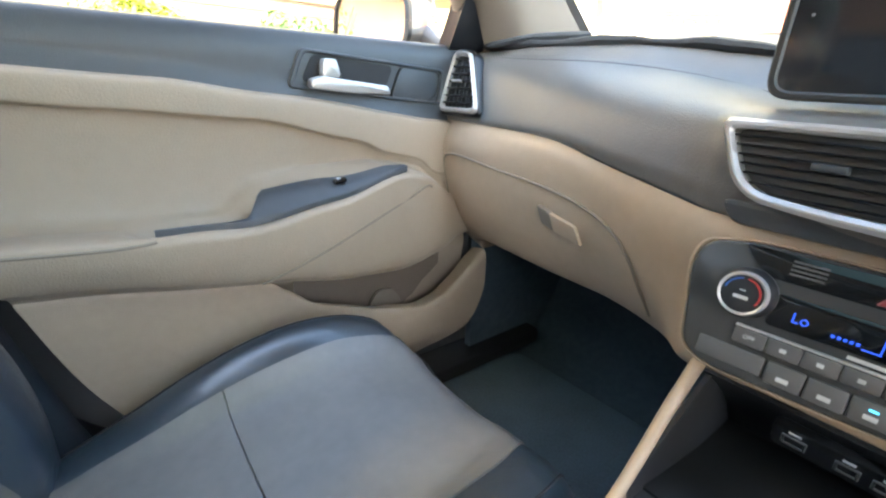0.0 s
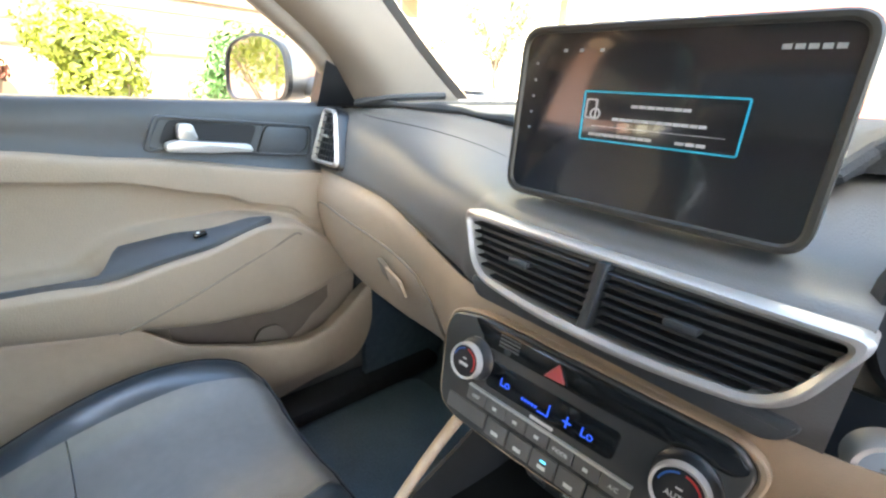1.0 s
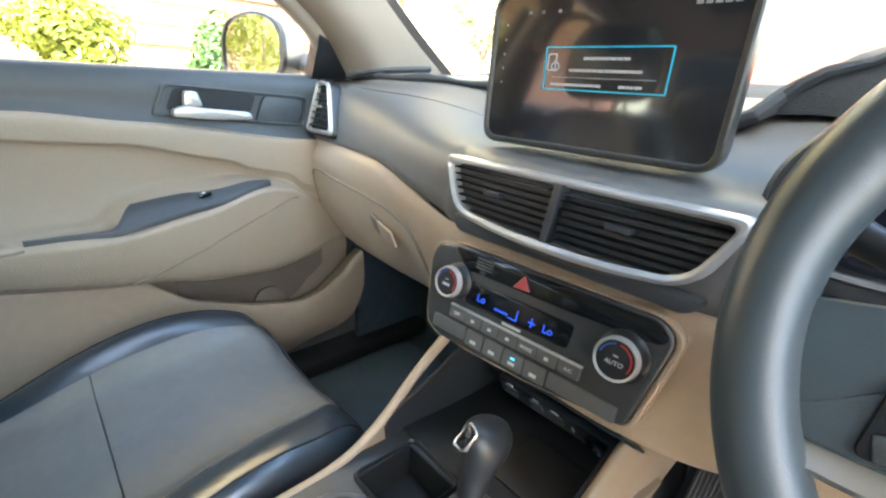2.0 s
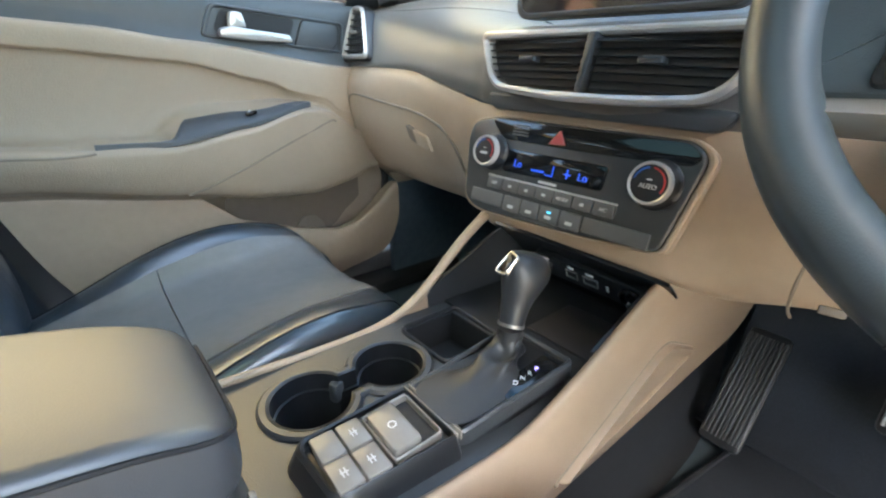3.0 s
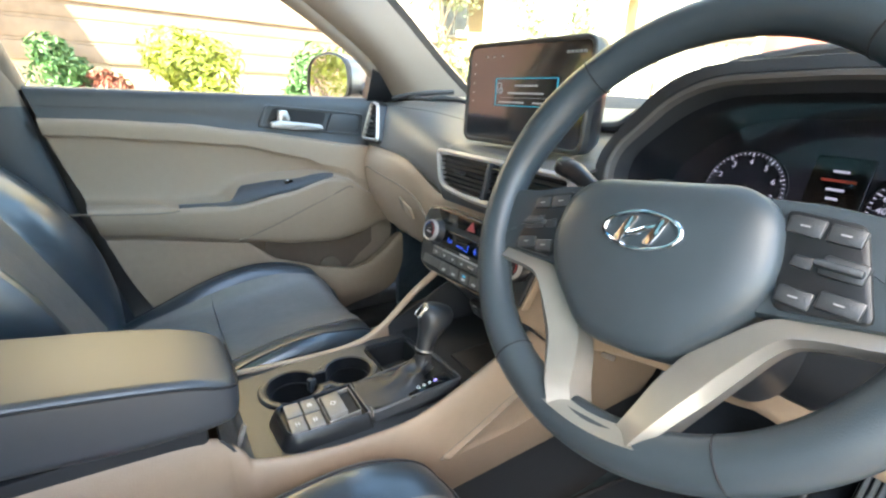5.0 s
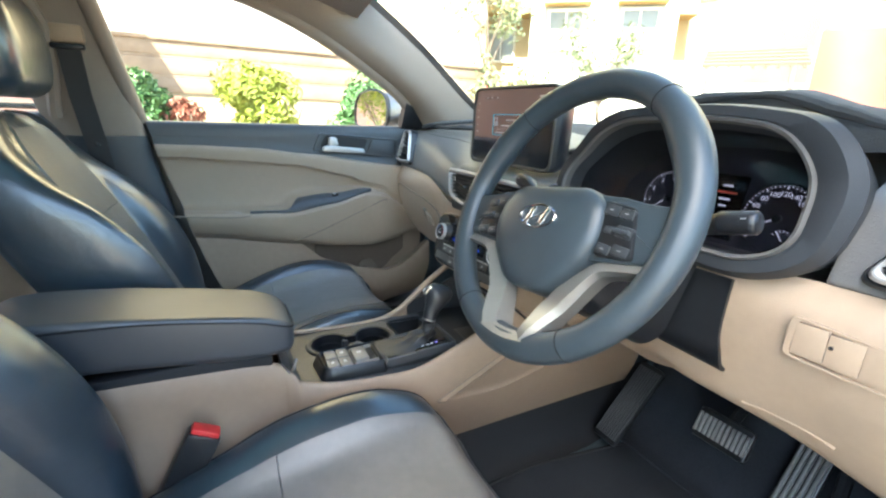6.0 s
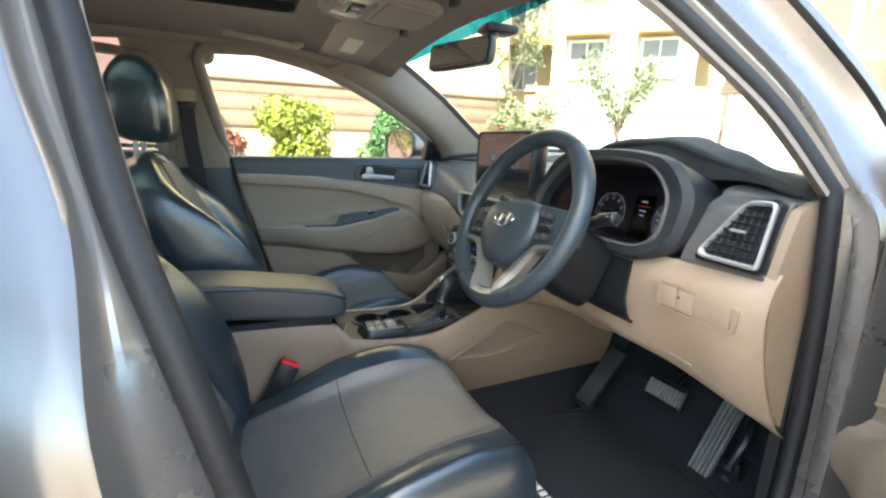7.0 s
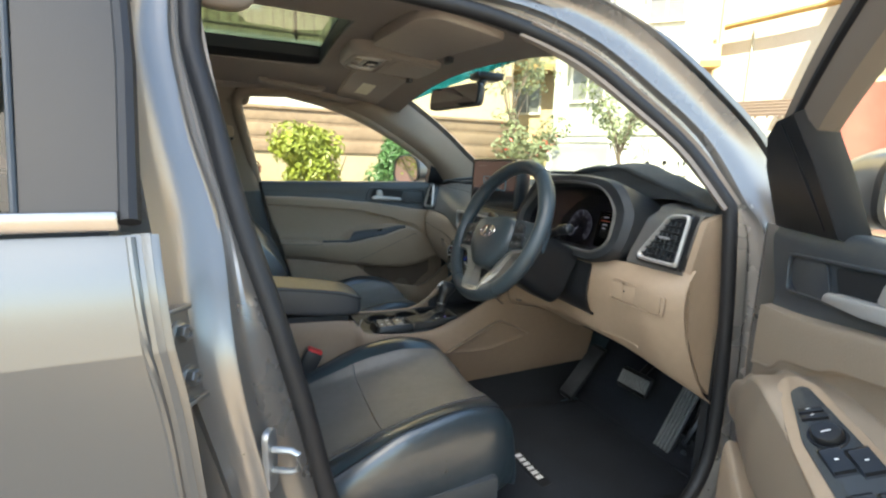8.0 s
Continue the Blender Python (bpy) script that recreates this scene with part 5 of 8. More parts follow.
rows = [[clm @ Vector((p.x, p.y, z)) for p in o] for o, z in ((scaled(cout, 0.84), -0.13), (scaled(cout, 0.93), -0.05), (cout, 0.012), ([a.lerp(b, 0.25) for a, b in zip(cout, cin)], 0.030), ([a.lerp(b, 0.75) for a, b in zip(cout, cin)], 0.030), (cin, 0.022), (scaled(cin, 0.97), -0.07), (scaled(cin, 0.95), -0.126))]
for z, r in enumerate(rows):
    for q in r:
        rel = clm.inverted() @ q
        if rel.y > 0.03 and 2 <= z <= 5:
            q += (clm.to_3x3() @ Vector((0, 0, 0.018))) * min(1, (rel.y - 0.03) / 0.06)
part("cluster_hood", grid(rows, closed_u=True), mat("soft_charcoal_hood_vinyl", (0.026, 0.029, 0.033), 0.55, grain=0.25, bump_scale=500, var=0.08), cl, "charcoal cluster hood")
part("hood_rim", grid([[p for p in r] for r in ([clm @ Vector((q.x, q.y, z + 0.018 * min(1, max(0.0, q.y - 0.03) / 0.06))) for q in o] for o, z in ((inset(cin, -0.006), 0.026), (inset(cin, -0.003), 0.0325), (inset(cin, 0.001), 0.030), (inset(cin, 0.002), 0.018)))], closed_u=True), DASHGREY, cl, "slim lighter grey rim")
# face colour raised to carry the glare of the cover lens
CLFACE = mat("glare_lifted_face", (0.048, 0.045, 0.055), 0.4, grain=0.1)
part("cluster_face", slab(ccw(scaled(cin, 0.96)), clm, -0.132, -0.1225), CLFACE, cl)
lens = part("cluster_lens", slab(ccw(scaled(cin, 0.955)), clm, -0.006, -0.004), glass("smoked_instrument_lens", (0.75, 0.75, 0.78), 0.03, 0.02), cl, "clear instrument lens")
lens.visible_shadow = False
LCD = mat("grey_dial_print", (0.35, 0.35, 0.37), 0.5, emit=(0.80, 0.78, 1.0, 0.08))
REDN = mat("red_needle", (0.6, 0.03, 0.03), 0.4, emit=(1, 0.3, 0.1, 0.012))
def dial(x, r, labels, needle_deg, nmat):
    dm = clm @ Matrix.Translation((x, -0.016, -0.1222))
    dl = part("dial", lathe([(r, 0.0), (r, 0.003), (r * 0.98, 0.004)], dm, 40), CLFACE, cl, "round black dial with pale print")
    part("dial_rim", lathe([(r * 1.02, 0.0), (r * 1.03, 0.005), (r * 0.99, 0.006), (r * 0.98, 0.003)], dm, 40), BLACK, dl)
    for k in range(41):
        a = radians(225 - 270 * k / 40)
        big = k % 5 == 0
        rm = dm @ Matrix.Rotation(a, 4, "Z")
        part("dial_tick", box(r * (0.84 if big else 0.89), r * 0.95, -0.0006 * (1.6 if big else 1), 0.0006 * (1.6 if big else 1), 0.0040, 0.0044, 0, rm), LCD, dl)
    for k, lb in enumerate(labels):
        a = radians(225 - 270 * k / (len(labels) - 1))
        text("dial_number", lb, r * 0.20, dm @ Matrix.Translation((r * 0.70 * math.cos(a), r * 0.70 * math.sin(a), 0.0042)), LCD, dl)
    part("needle", box(-r * 0.1, r * 0.85, -0.0009, 0.0009, 0.007, 0.0085, 0.0004, dm @ Matrix.Rotation(radians(needle_deg), 4, "Z")), nmat, dl)
    part("needle_hub", lathe([(r * 0.12, 0.004), (r * 0.12, 0.009), (r * 0.08, 0.0105)], dm, 20), BLACK, dl)
dial(-0.088, 0.052, [str(k) for k in range(9)], 222, LCD)
dial(0.096, 0.053, [str(20 * k) for k in range(13)], 212, LCD)
# small fuel gauge low in the speedometer
fm = clm @ Matrix.Translation((0.111, -0.047, -0.1178))
fg = part("fuel_gauge", lathe([(0.019, 0.0), (0.019, 0.0008), (0.017, 0.001)], fm, 28), CLFACE, cl, "small round fuel gauge")
for k in range(7):
    part("gauge_tick", box(0.013, 0.0165, -0.0006, 0.0006, 0.0012, 0.0016, 0, fm @ Matrix.Rotation(radians(150 - 20 * k), 4, "Z")), LCD, fg)
part("gauge_needle", box(0.0, 0.0145, -0.0007, 0.0007, 0.0018, 0.0026, 0, fm @ Matrix.Rotation(radians(125), 4, "Z")), LCD, fg)
lcd = part("trip_display", plate([(-0.026, -0.055), (0.032, -0.055), (0.032, 0.05), (-0.026, 0.05)], 0.004, clm @ Matrix.Translation((0.008, -0.010, -0.1222)), 0, 0.003, 0.001), GLOSS, cl)
for k, (w, mt) in enumerate(((0.016, LCD), (0.034, REDN), (0.018, LCD), (0.012, LCD))):
    part("trip_text", box(-w / 2 + 0.003, w / 2 + 0.003, -0.0014, 0.0014, -0.1190, -0.1185, 0, clm @ Matrix.Translation((0.008, 0.022 - 0.011 * k, 0))), mt, lcd)

# black felt cover on the dash top
matt = thing("dash_cover", (0, 0.9, 1.13), "black felt dash cover lying over the dash top with rolled edges", "dash cover")
def cover_pt(x, k):
    ax = min(abs(x), 0.744)
    xs = sorted(DASH)
    i = max(j for j in range(len(xs) - 1) if xs[j] <= ax)
    t = (ax - xs[i]) / (xs[i + 1] - xs[i])
    a = [Vector((0, DASH[xs[j]][2 * k], DASH[xs[j]][2 * k + 1])) for j in (i, i + 1)]
    p = a[0].lerp(a[1], t)
    return Vector((x, p.y, p.z))
hump = crv([(0.08, 0.0), (0.16, 0.05), (0.24, 0.078), (0.42, 0.074), (0.52, 0.050), (0.62, 0.020), (0.71, 0.0)])
rows = []
for j in range(25):
    v = j / 24
    row = []
    for i in range(91):
        x = -0.735 + 1.47 * i / 90
        p = cover_pt(x, 1).lerp(cover_pt(x, 0), v)
        front = cover_pt(x, 2).lerp(cover_pt(x, 1), 0.45 if x < 0.1 else 0.6)
        p = front.lerp(p, min(1, v * 4)) if v < 0.25 else p
        h = hump(x) * max(0, 1 - max(0, v - 0.25) / 0.5)
        n = noise.noise(Vector((x * 9, v * 5, 1.3))) * 0.005 + noise.noise(Vector((x * 30, v * 14, 4))) * 0.002
        row.append(p + Vector((0, 0, 0.008 + h + n + (0.010 if j == 0 else 0.0))))
    rows.append(row)
skirt = [q - Vector((0, 0.004, hump(q.x) * 0.96 + 0.004)) for q in rows[0]]
part("cover_sheet", grid([skirt, [a.lerp(b, 0.5) - Vector((0, 0.004, 0)) for a, b in zip(skirt, rows[0])]] + rows, thick=0.006), FABRIC, matt)
part("rolled_edge", sweep([r + Vector((0, -0.002, -0.004)) for r in rows[0]], lambda t: 0.0075 + 0.002 * math.sin(t * 47), 8), FABRIC, matt)
part("folded_corner", sweep([(-0.70, 0.67, 1.125), (-0.64, 0.70, 1.138), (-0.60, 0.74, 1.145), (-0.57, 0.80, 1.15)], 0.012, 8, flat=0.6, n=14), FABRIC, matt)


WLEATHER = mat("dark_wheel_leather", (0.036, 0.048, 0.056), 0.35, grain=0.12, bump_scale=1100, var=0.1)
# ---- centre console ----
con = thing("centre_console", (0, 0.2, 0.34), "beige centre console with dark top and cup holders", "console")
ztop = crv([(-0.6, 0.766), (-0.14, 0.756), (0.0, 0.741), (0.026, 0.735), (0.048, 0.712), (0.060, 0.696), (0.10, 0.690), (0.16, 0.685), (0.24, 0.682), (0.31, 0.69), (0.39, 0.727), (0.44, 0.748), (0.50, 0.777), (0.56, 0.79), (0.9, 0.79)])
flare = crv([(-0.6, 0.070), (0.024, 0.072), (0.058, 0.086), (0.108, 0.097), (0.158, 0.105), (0.238, 0.111), (0.32, 0.114), (0.9, 0.118)])
for s, w0 in ((1, 0.126), (-1, 0.150)):
    secs = []
    for y in (-0.55, -0.3, -0.05, 0.02, 0.035, 0.05, 0.06, 0.10, 0.15, 0.20, 0.28, 0.36, 0.44, 0.52, 0.64, 0.80, 0.95):
        z = ztop(y)
        w0 = flare(y) if s > 0 else 0.150
        if s < 0:
            secs.append([Vector((-w, y, q)) for w, q in ((w0 - 0.012, z - 0.002), (w0 - 0.006, z - 0.004), (w0 - 0.006, z - 0.02), (w0 - 0.016, z - 0.07), (w0 - 0.04, 0.55), (w0 - 0.06, 0.47), (w0 - 0.07, 0.455))])
            continue
        secs.append([Vector((w, y, q)) for w, q in ((w0 - 0.011, z - 0.006), (w0 - 0.008, z + 0.0015), (w0 - 0.002, z + 0.003), (w0 + 0.004, z - 0.006), (w0 + 0.010, z - 0.030), (w0 + 0.014, z - 0.085), (0.106, 0.55), (0.078, 0.47), (0.068, 0.455))])
    if s < 0:
        # black colour stands in for the dark open space under the rail
        part("console_side", skin(secs[11:], 24, 30, 0.004), MATTE, con, "lower stack side, black for the dark opening there")
        secs = secs[:12]
    part("console_side", skin(secs, 36, 60, 0.004), BEIGE_CON, con, "beige plastic console side")
    # same carpet, blackened on the driver's side for its shade
    part("tunnel_carpet", skin([[Vector((s * 0.07, y, 0.50)), Vector((s * 0.085, y, 0.42)), Vector((s * 0.12, y, 0.34)), Vector((s * 0.20, y, 0.332))] for y in (-0.6, 0.2, 0.7, 1.12)], 12, 8, 0.004), CARPET if s < 0 else MATTE, con)
# sculpted knee pad on the driver's side
def side_x(y, z):
    w, t = flare(y), ztop(y)
    return float(np.interp(z, [0.47, 0.55, t - 0.085, t - 0.030, t - 0.006], [0.078, 0.106, w + 0.014, w + 0.010, w + 0.004]))
kpo = rounded([(0.318, 0.610), (0.512, 0.703), (0.650, 0.632), (0.475, 0.588)], [0.014, 0.03, 0.02, 0.05], 10)
kpc = Vector((0.49, 0.635))
rows = []
for k, up in ((1.04, -0.006), (1.015, 0.001), (0.995, 0.006), (0.965, 0.0085), (0.90, 0.0085), (0.84, 0.006), (0.6, 0.005), (0.3, 0.005), (0.03, 0.005)):
    rows.append([Vector((side_x(q.x, q.y) + up, q.x, q.y)) for q in (kpc + (Vector((o.x, o.y)) - kpc) * k for o in kpo)])
part("knee_pad", grid(rows, closed_u=True, caps=True), BEIGE_CON, con, "raised beige knee pad", sharp=45)
# dark bead stands in for the shade round the raised pad
part("pad_seam", sweep([Vector((side_x(q.x, q.y) + 0.0002, q.x, q.y)) for q in (kpc + (Vector((o.x, o.y)) - kpc) * 1.045 for o in kpo)], 0.0015, 6, closed=True), BEIGE_SHADE, con)
for s, w in ((-1, 0.140),):
    part("console_rail", sweep([(s * w, 0.07, 0.692), (s * w, 0.18, 0.684), (s * w, 0.28, 0.684), (s * (w + 0.002), 0.345, 0.706), (s * (w + 0.004), 0.42, 0.765), (s * (w + 0.006), 0.475, 0.80)], lambda t: 0.0042 + 0.0035 * t, 10, n=40), BEIGE, con, "slim beige rail")
# dark top with two round cup wells and an oblong bin cut through
TOPZ = 0.684
tm = plane((0, 0, TOPZ), (1, 0, 0), (0, 1, 0))
cups = [((-0.061, 0.146), 0.041), ((-0.061, 0.242), 0.039)]
bm = bmesh.new()
step = 0.004
nx, ny = int(0.272 / step), int(0.46 / step)
def hole(x, y):
    if any((x - c[0]) ** 2 + (y - c[1]) ** 2 < r * r for c, r in cups):
        return True
    if abs(x + 0.061) < 0.015 and 0.14 < y < 0.24:
        return True
    return -0.110 < x < -0.024 and 0.298 < y < 0.380
vv = {}
def gv(i, j):
    if (i, j) not in vv:
        x, y = -0.142 + i * step, 0.048 + j * step
        vv[(i, j)] = bm.verts.new((x, y, TOPZ + max(0.0, y - 0.40) * 0.0))
    return vv[(i, j)]
for i in range(nx):
    for j in range(ny):
        x, y = -0.142 + (i + 0.5) * step, 0.048 + (j + 0.5) * step
        if not hole(x, y) and x < flare(y) - 0.004:
            bm.faces.new((gv(i, j), gv(i + 1, j), gv(i + 1, j + 1), gv(i, j + 1)))
for v in bm.verts:
    if v.is_boundary:
        for c, r in cups:
            d = Vector((v.co.x - c[0], v.co.y - c[1]))
            if abs(d.length - r) < step * 1.2:
                d = d.normalized() * r
                v.co.x, v.co.y = c[0] + d.x, c[1] + d.y
bmesh.ops.solidify(bm, geom=list(bm.faces), thickness=0.003)
part("console_top", bm, CTOP, con, "charcoal console top")
part("console_front", skin([[Vector((x, 0.026, 0.745)), Vector((x, 0.040, 0.722)), Vector((x, 0.050, 0.694)), Vector((x, 0.062, TOPZ + 0.001))] for x in (-0.140, -0.03, 0.080)], 12, 6, 0.003), CTOP, con, "charcoal front of the armrest box")
part("box_trim", box(-0.012, -0.004, -0.003, 0.003, -0.020, 0.018, 0.002, Matrix.Translation((0.060, 0.050, 0.716)) @ Matrix.Rotation(radians(-20), 4, "X")), CBTN, con, "slim dull trim on the box front")
# the two wells join through a neck
wells = [Vector((cups[k][0][0] + cups[k][1] * math.cos(radians(a)), cups[k][0][1] + cups[k][1] * math.sin(radians(a)))) for k, a0 in ((0, 112), (1, -68)) for a in (a0 + 316 * j / 28 for j in range(29))]
well = part("cup_holder", grid([[Vector((p.x, p.y, z)) for p in inset(wells, e)] for e, z in ((-0.003, TOPZ + 0.005), (0.0, TOPZ + 0.004), (0.001, TOPZ - 0.016), (0.0035, TOPZ - 0.0165), (0.006, TOPZ - 0.068), (0.012, TOPZ - 0.072))], closed_u=True), BLACK, con, "two joined round black cup holders")
part("cup_base", slab(inset(wells, 0.005), Matrix.Identity(4), TOPZ - 0.076, TOPZ - 0.071), MATTE, well)
part("cup_rim", ring(inset(wells, -0.013), inset(wells, -0.001), tm, -0.002, 0.005, 0.003), CTOP, con, "raised grey rim round the cup holders")
for x, y, a in ((-0.078, 0.182, 20), (-0.040, 0.205, -30), (-0.030, 0.178, 35)):
    part("cup_tab", box(-0.006, 0.006, -0.007, 0.007, -0.028, -0.003, 0.003, Matrix.Translation((x, y, TOPZ)) @ Matrix.Rotation(radians(a), 4, "Z")), DARK, con)
part("bin", grid([[Vector((x, y, z)) for x, y in ((-0.110, 0.298), (-0.024, 0.298), (-0.024, 0.380), (-0.110, 0.380))] for z in (TOPZ, TOPZ - 0.045)], closed_u=True, thick=0.002), MATTE, con, "oblong black bin")
part("bin_floor", box(-0.110, -0.024, 0.298, 0.380, TOPZ - 0.05, TOPZ - 0.045), MATTE, con)
bo = rounded([(-0.116, 0.292), (-0.020, 0.292), (-0.018, 0.386), (-0.114, 0.390)], 0.012, 5)
part("bin_rim", ring(bo, scaled(bo, 0.92), tm, -0.001, 0.006, 0.002), BLACK, con)

# shifter housing, switches
shm = plane((0, 0, TOPZ), (1, 0, 0), (0, 1, 0))
hs_ = plane((0.0, 0.224, TOPZ + 0.004), (1, 0, 0), (0, 1, 0.10))
part("shifter_housing", plate([(0.003, 0.0), (0.082, 0.0), (0.092, 0.150), (0.003, 0.150)], 0.010, hs_, -0.01, 0.013, 0.004), BLACK, con, "black shifter housing")
ho = rounded([(0.001, 0.0), (0.084, 0.0), (0.095, 0.154), (0.001, 0.154)], 0.010, 4)
part("housing_rim", ring(ho, inset(ho, 0.006), hs_, 0.0, 0.018, 0.002), CTOP, con)
# switch pod: a chamfered surround that falls to the armrest
po_ = rounded([(-0.004, 0.104), (0.006, 0.092), (0.072, 0.096), (0.082, 0.112), (0.090, 0.222), (-0.004, 0.222)], [0.012, 0.012, 0.014, 0.02, 0.006, 0.006], 5)
pi_ = rounded([(0.006, 0.112), (0.014, 0.106), (0.066, 0.108), (0.074, 0.116), (0.081, 0.216), (0.005, 0.216)], [0.008, 0.008, 0.008, 0.012, 0.004, 0.004], 5)
po_, pi_ = ccw(po_), ccw(pi_)
part("switch_frame", grid([[shm @ Vector((p.x, p.y, z)) for p in o] for o, z in ((po_, -0.002), (po_, 0.004), ([a.lerp(b, 0.55) for a, b in zip(po_, pi_)], 0.0225), ([a.lerp(b, 0.8) for a, b in zip(po_, pi_)], 0.0250), (pi_, 0.0235), (pi_, 0.010))], closed_u=True), BLACK, con, "raised black surround of the switches", sharp=30)
part("switch_panel", slab(pi_, shm, 0.004, 0.0165), BLACK, con, "black console switch panel")
rz4 = Matrix.Rotation(radians(-2), 4, "Z")
for k, (x, y) in enumerate(((0.0255, 0.1235), (0.0265, 0.1475), (0.0585, 0.1215), (0.0605, 0.1455))):
    bb = Matrix.Translation((x, y, TOPZ)) @ rz4
    b = part("console_button", box(-0.0158, 0.0158, -0.0112, 0.0112, 0.012, 0.0268, 0.002, bb), CBTN, con, "pale grey console button")
    if k:
        part("button_mark", box(-0.0045, 0.0045, -0.0026, -0.0014, 0.0266, 0.0272, 0, bb), WHITEDIM, b)
        part("button_mark", box(-0.0045, 0.0045, 0.0008, 0.0020, 0.0266, 0.0272, 0, bb), WHITEDIM, b)
        part("button_mark", box(-0.0006, 0.0006, -0.0036, 0.0036, 0.0266, 0.0272, 0, bb), WHITEDIM, b)
bb = Matrix.Translation((0.0415, 0.1800, TOPZ)) @ rz4 @ Matrix.Rotation(radians(4), 4, "X")
part("brake_bezel", ring(rounded([(-0.031, -0.0165), (0.031, -0.0165), (0.031, 0.034), (-0.031, 0.034)], 0.005, 3), rounded([(-0.0285, -0.0145), (0.0285, -0.0145), (0.0285, 0.032), (-0.0285, 0.032)], 0.004, 3), bb, 0.010, 0.0235, 0.001), CBTN, con)
pb = part("parking_brake_switch", box(-0.0265, 0.0265, -0.0135, 0.0155, 0.010, 0.0285, 0.005, bb), CBTN, con, "raised grey parking brake switch")
part("button_mark", ring(circle(0.0042, 18), circle(0.0030, 18), bb, 0.0280, 0.0290), WHITEDIM, pb)
part("brake_well", box(-0.0270, 0.0270, 0.0165, 0.0310, 0.010, 0.0170, 0.0, bb), MATTE, con)
for y in (0.2175, 0.2230):
    part("silver_line", box(0.002, 0.084, y, y + 0.0022, TOPZ + 0.014, TOPZ + 0.0250, 0.0008), CBTN, con)
CONSOLE_SET = Vector((0, 0.012, -0.012))
con.location += CONSOLE_SET
# leather boot, lever and knob
WCOLLAR = mat("dull_collar_metal", (0.26, 0.25, 0.235), 0.35, metal=0.6)
BOOT = mat("matt_black_boot_leather", (0.022, 0.023, 0.025), 0.40, grain=0.2, bump_scale=700, var=0.2)
gear = thing("gear_lever", (0.032, 0.315, TOPZ + 0.018), "automatic gear lever with a leather boot and grey knob", "gear lever")
GB, GT = Vector((0.042, 0.275, TOPZ + 0.034)), Vector((0.033, 0.334, 0.757))
rows = []
for k in range(37):
    t = k / 36
    # a wide flat skirt laced into the housing, drawn up in soft folds to a narrow neck
    e = 1 - (1 - t) ** 3.0
    c = Vector((GB.x + (GT.x - GB.x) * e, GB.y + (GT.y - GB.y) * e, GB.z + (GT.z - GB.z) * (0.10 * min(1.0, t / 0.2) + 0.90 * max(0.0, (t - 0.2) / 0.8) ** 1.05)))
    q = (1 - t) ** 5.0
    hx = 0.0135 + 0.0235 * q + 0.0050 * math.exp(-((t - 0.42) / 0.13) ** 2)
    hy_ = 0.0140 + 0.0440 * q + 0.0060 * math.exp(-((t - 0.42) / 0.13) ** 2)
    row = []
    for j in range(48):
        a = 2 * math.pi * j / 48
        sq = (abs(math.cos(a)) ** 5 + abs(math.sin(a)) ** 5) ** -0.2
        g_ = 1 + (sq - 1) * min(1.0, 1.6 * q)
        f_ = math.sin(math.pi * min(1.0, t * 1.1)) if t < 0.9 else 0.0
        rr = 1 + f_ * (0.13 * math.sin(4 * a + 7 * t) + 0.08 * math.sin(7 * a - 11 * t))
        dz = 0.012 * math.sin(a + 2.2) * math.exp(-((t - 0.30) / 0.15) ** 2) + 0.004 * math.sin(3 * a + 1) * f_
        row.append(c + Vector((hx * g_ * rr * math.cos(a), hy_ * g_ * rr * math.sin(a), dz)))
    rows.append(row)
part("gear_boot", grid(rows, closed_u=True, caps=True), BOOT, gear, "black gathered leather boot", sharp=70)
axis = (Vector((0.022, 0.360, 0.834)) - GT).normalized()
part("lever_collar", sweep([GT + axis * 0.001, GT + axis * 0.0045], 0.0146, 20), WCOLLAR, gear)
side_ = Vector((1, 0, 0))
fore = side_.cross(axis) * -1
if fore.y < 0:
    fore = -fore
rows = []
for d_, hx, hy_, oy in ((0.004, 0.0140, 0.0140, 0.0), (0.020, 0.0145, 0.0155, 0.0), (0.038, 0.0165, 0.0190, 0.002), (0.055, 0.0205, 0.0250, 0.005), (0.070, 0.0232, 0.0300, 0.008), (0.082, 0.0232, 0.0315, 0.009), (0.092, 0.0205, 0.0285, 0.009), (0.099, 0.0150, 0.0220, 0.009), (0.1025, 0.006, 0.010, 0.009)):
    c = GT + axis * d_ * 0.80 + fore * oy
    rows.append([c + side_ * hx * math.cos(2 * math.pi * k / 28) + fore * hy_ * math.sin(2 * math.pi * k / 28) for k in range(28)])
cols = [cr([r[k] for r in rows], 34) for k in range(28)]
part("gear_knob", grid([[cols[k][i] for k in range(28)] for i in range(34)], closed_u=True, caps=True), mat("black_knob_leather", (0.022, 0.024, 0.027), 0.36, grain=0.12, bump_scale=900), gear, "black egg-shaped knob")
chip = plane(GT + axis * 0.067 - fore * 0.0185 + side_ * -0.004, (1, -0.25, 0.0), (-0.2, 0.75, 0.75))
co_ = rounded([(-0.007, -0.013), (0.007, -0.011), (0.008, 0.009), (-0.006, 0.011)], 0.004, 4)
part("knob_inlay", slab(ccw(co_), chip, -0.006, 0.003, 0.002), GLOSS, gear, "gloss black knob inlay")
part("knob_trim", ring(scaled(co_, 1.22), co_, chip, -0.006, 0.0034, 0.001), mat("worn_knob_chrome", (0.46, 0.45, 0.43), 0.24, metal=0.85), gear, "dull silver edge of the inlay")
ind = thing("gear_indicator", (0.085, 0.33, TOPZ + 0.018), "black gear position strip lettered P R N D", "gear indicator")
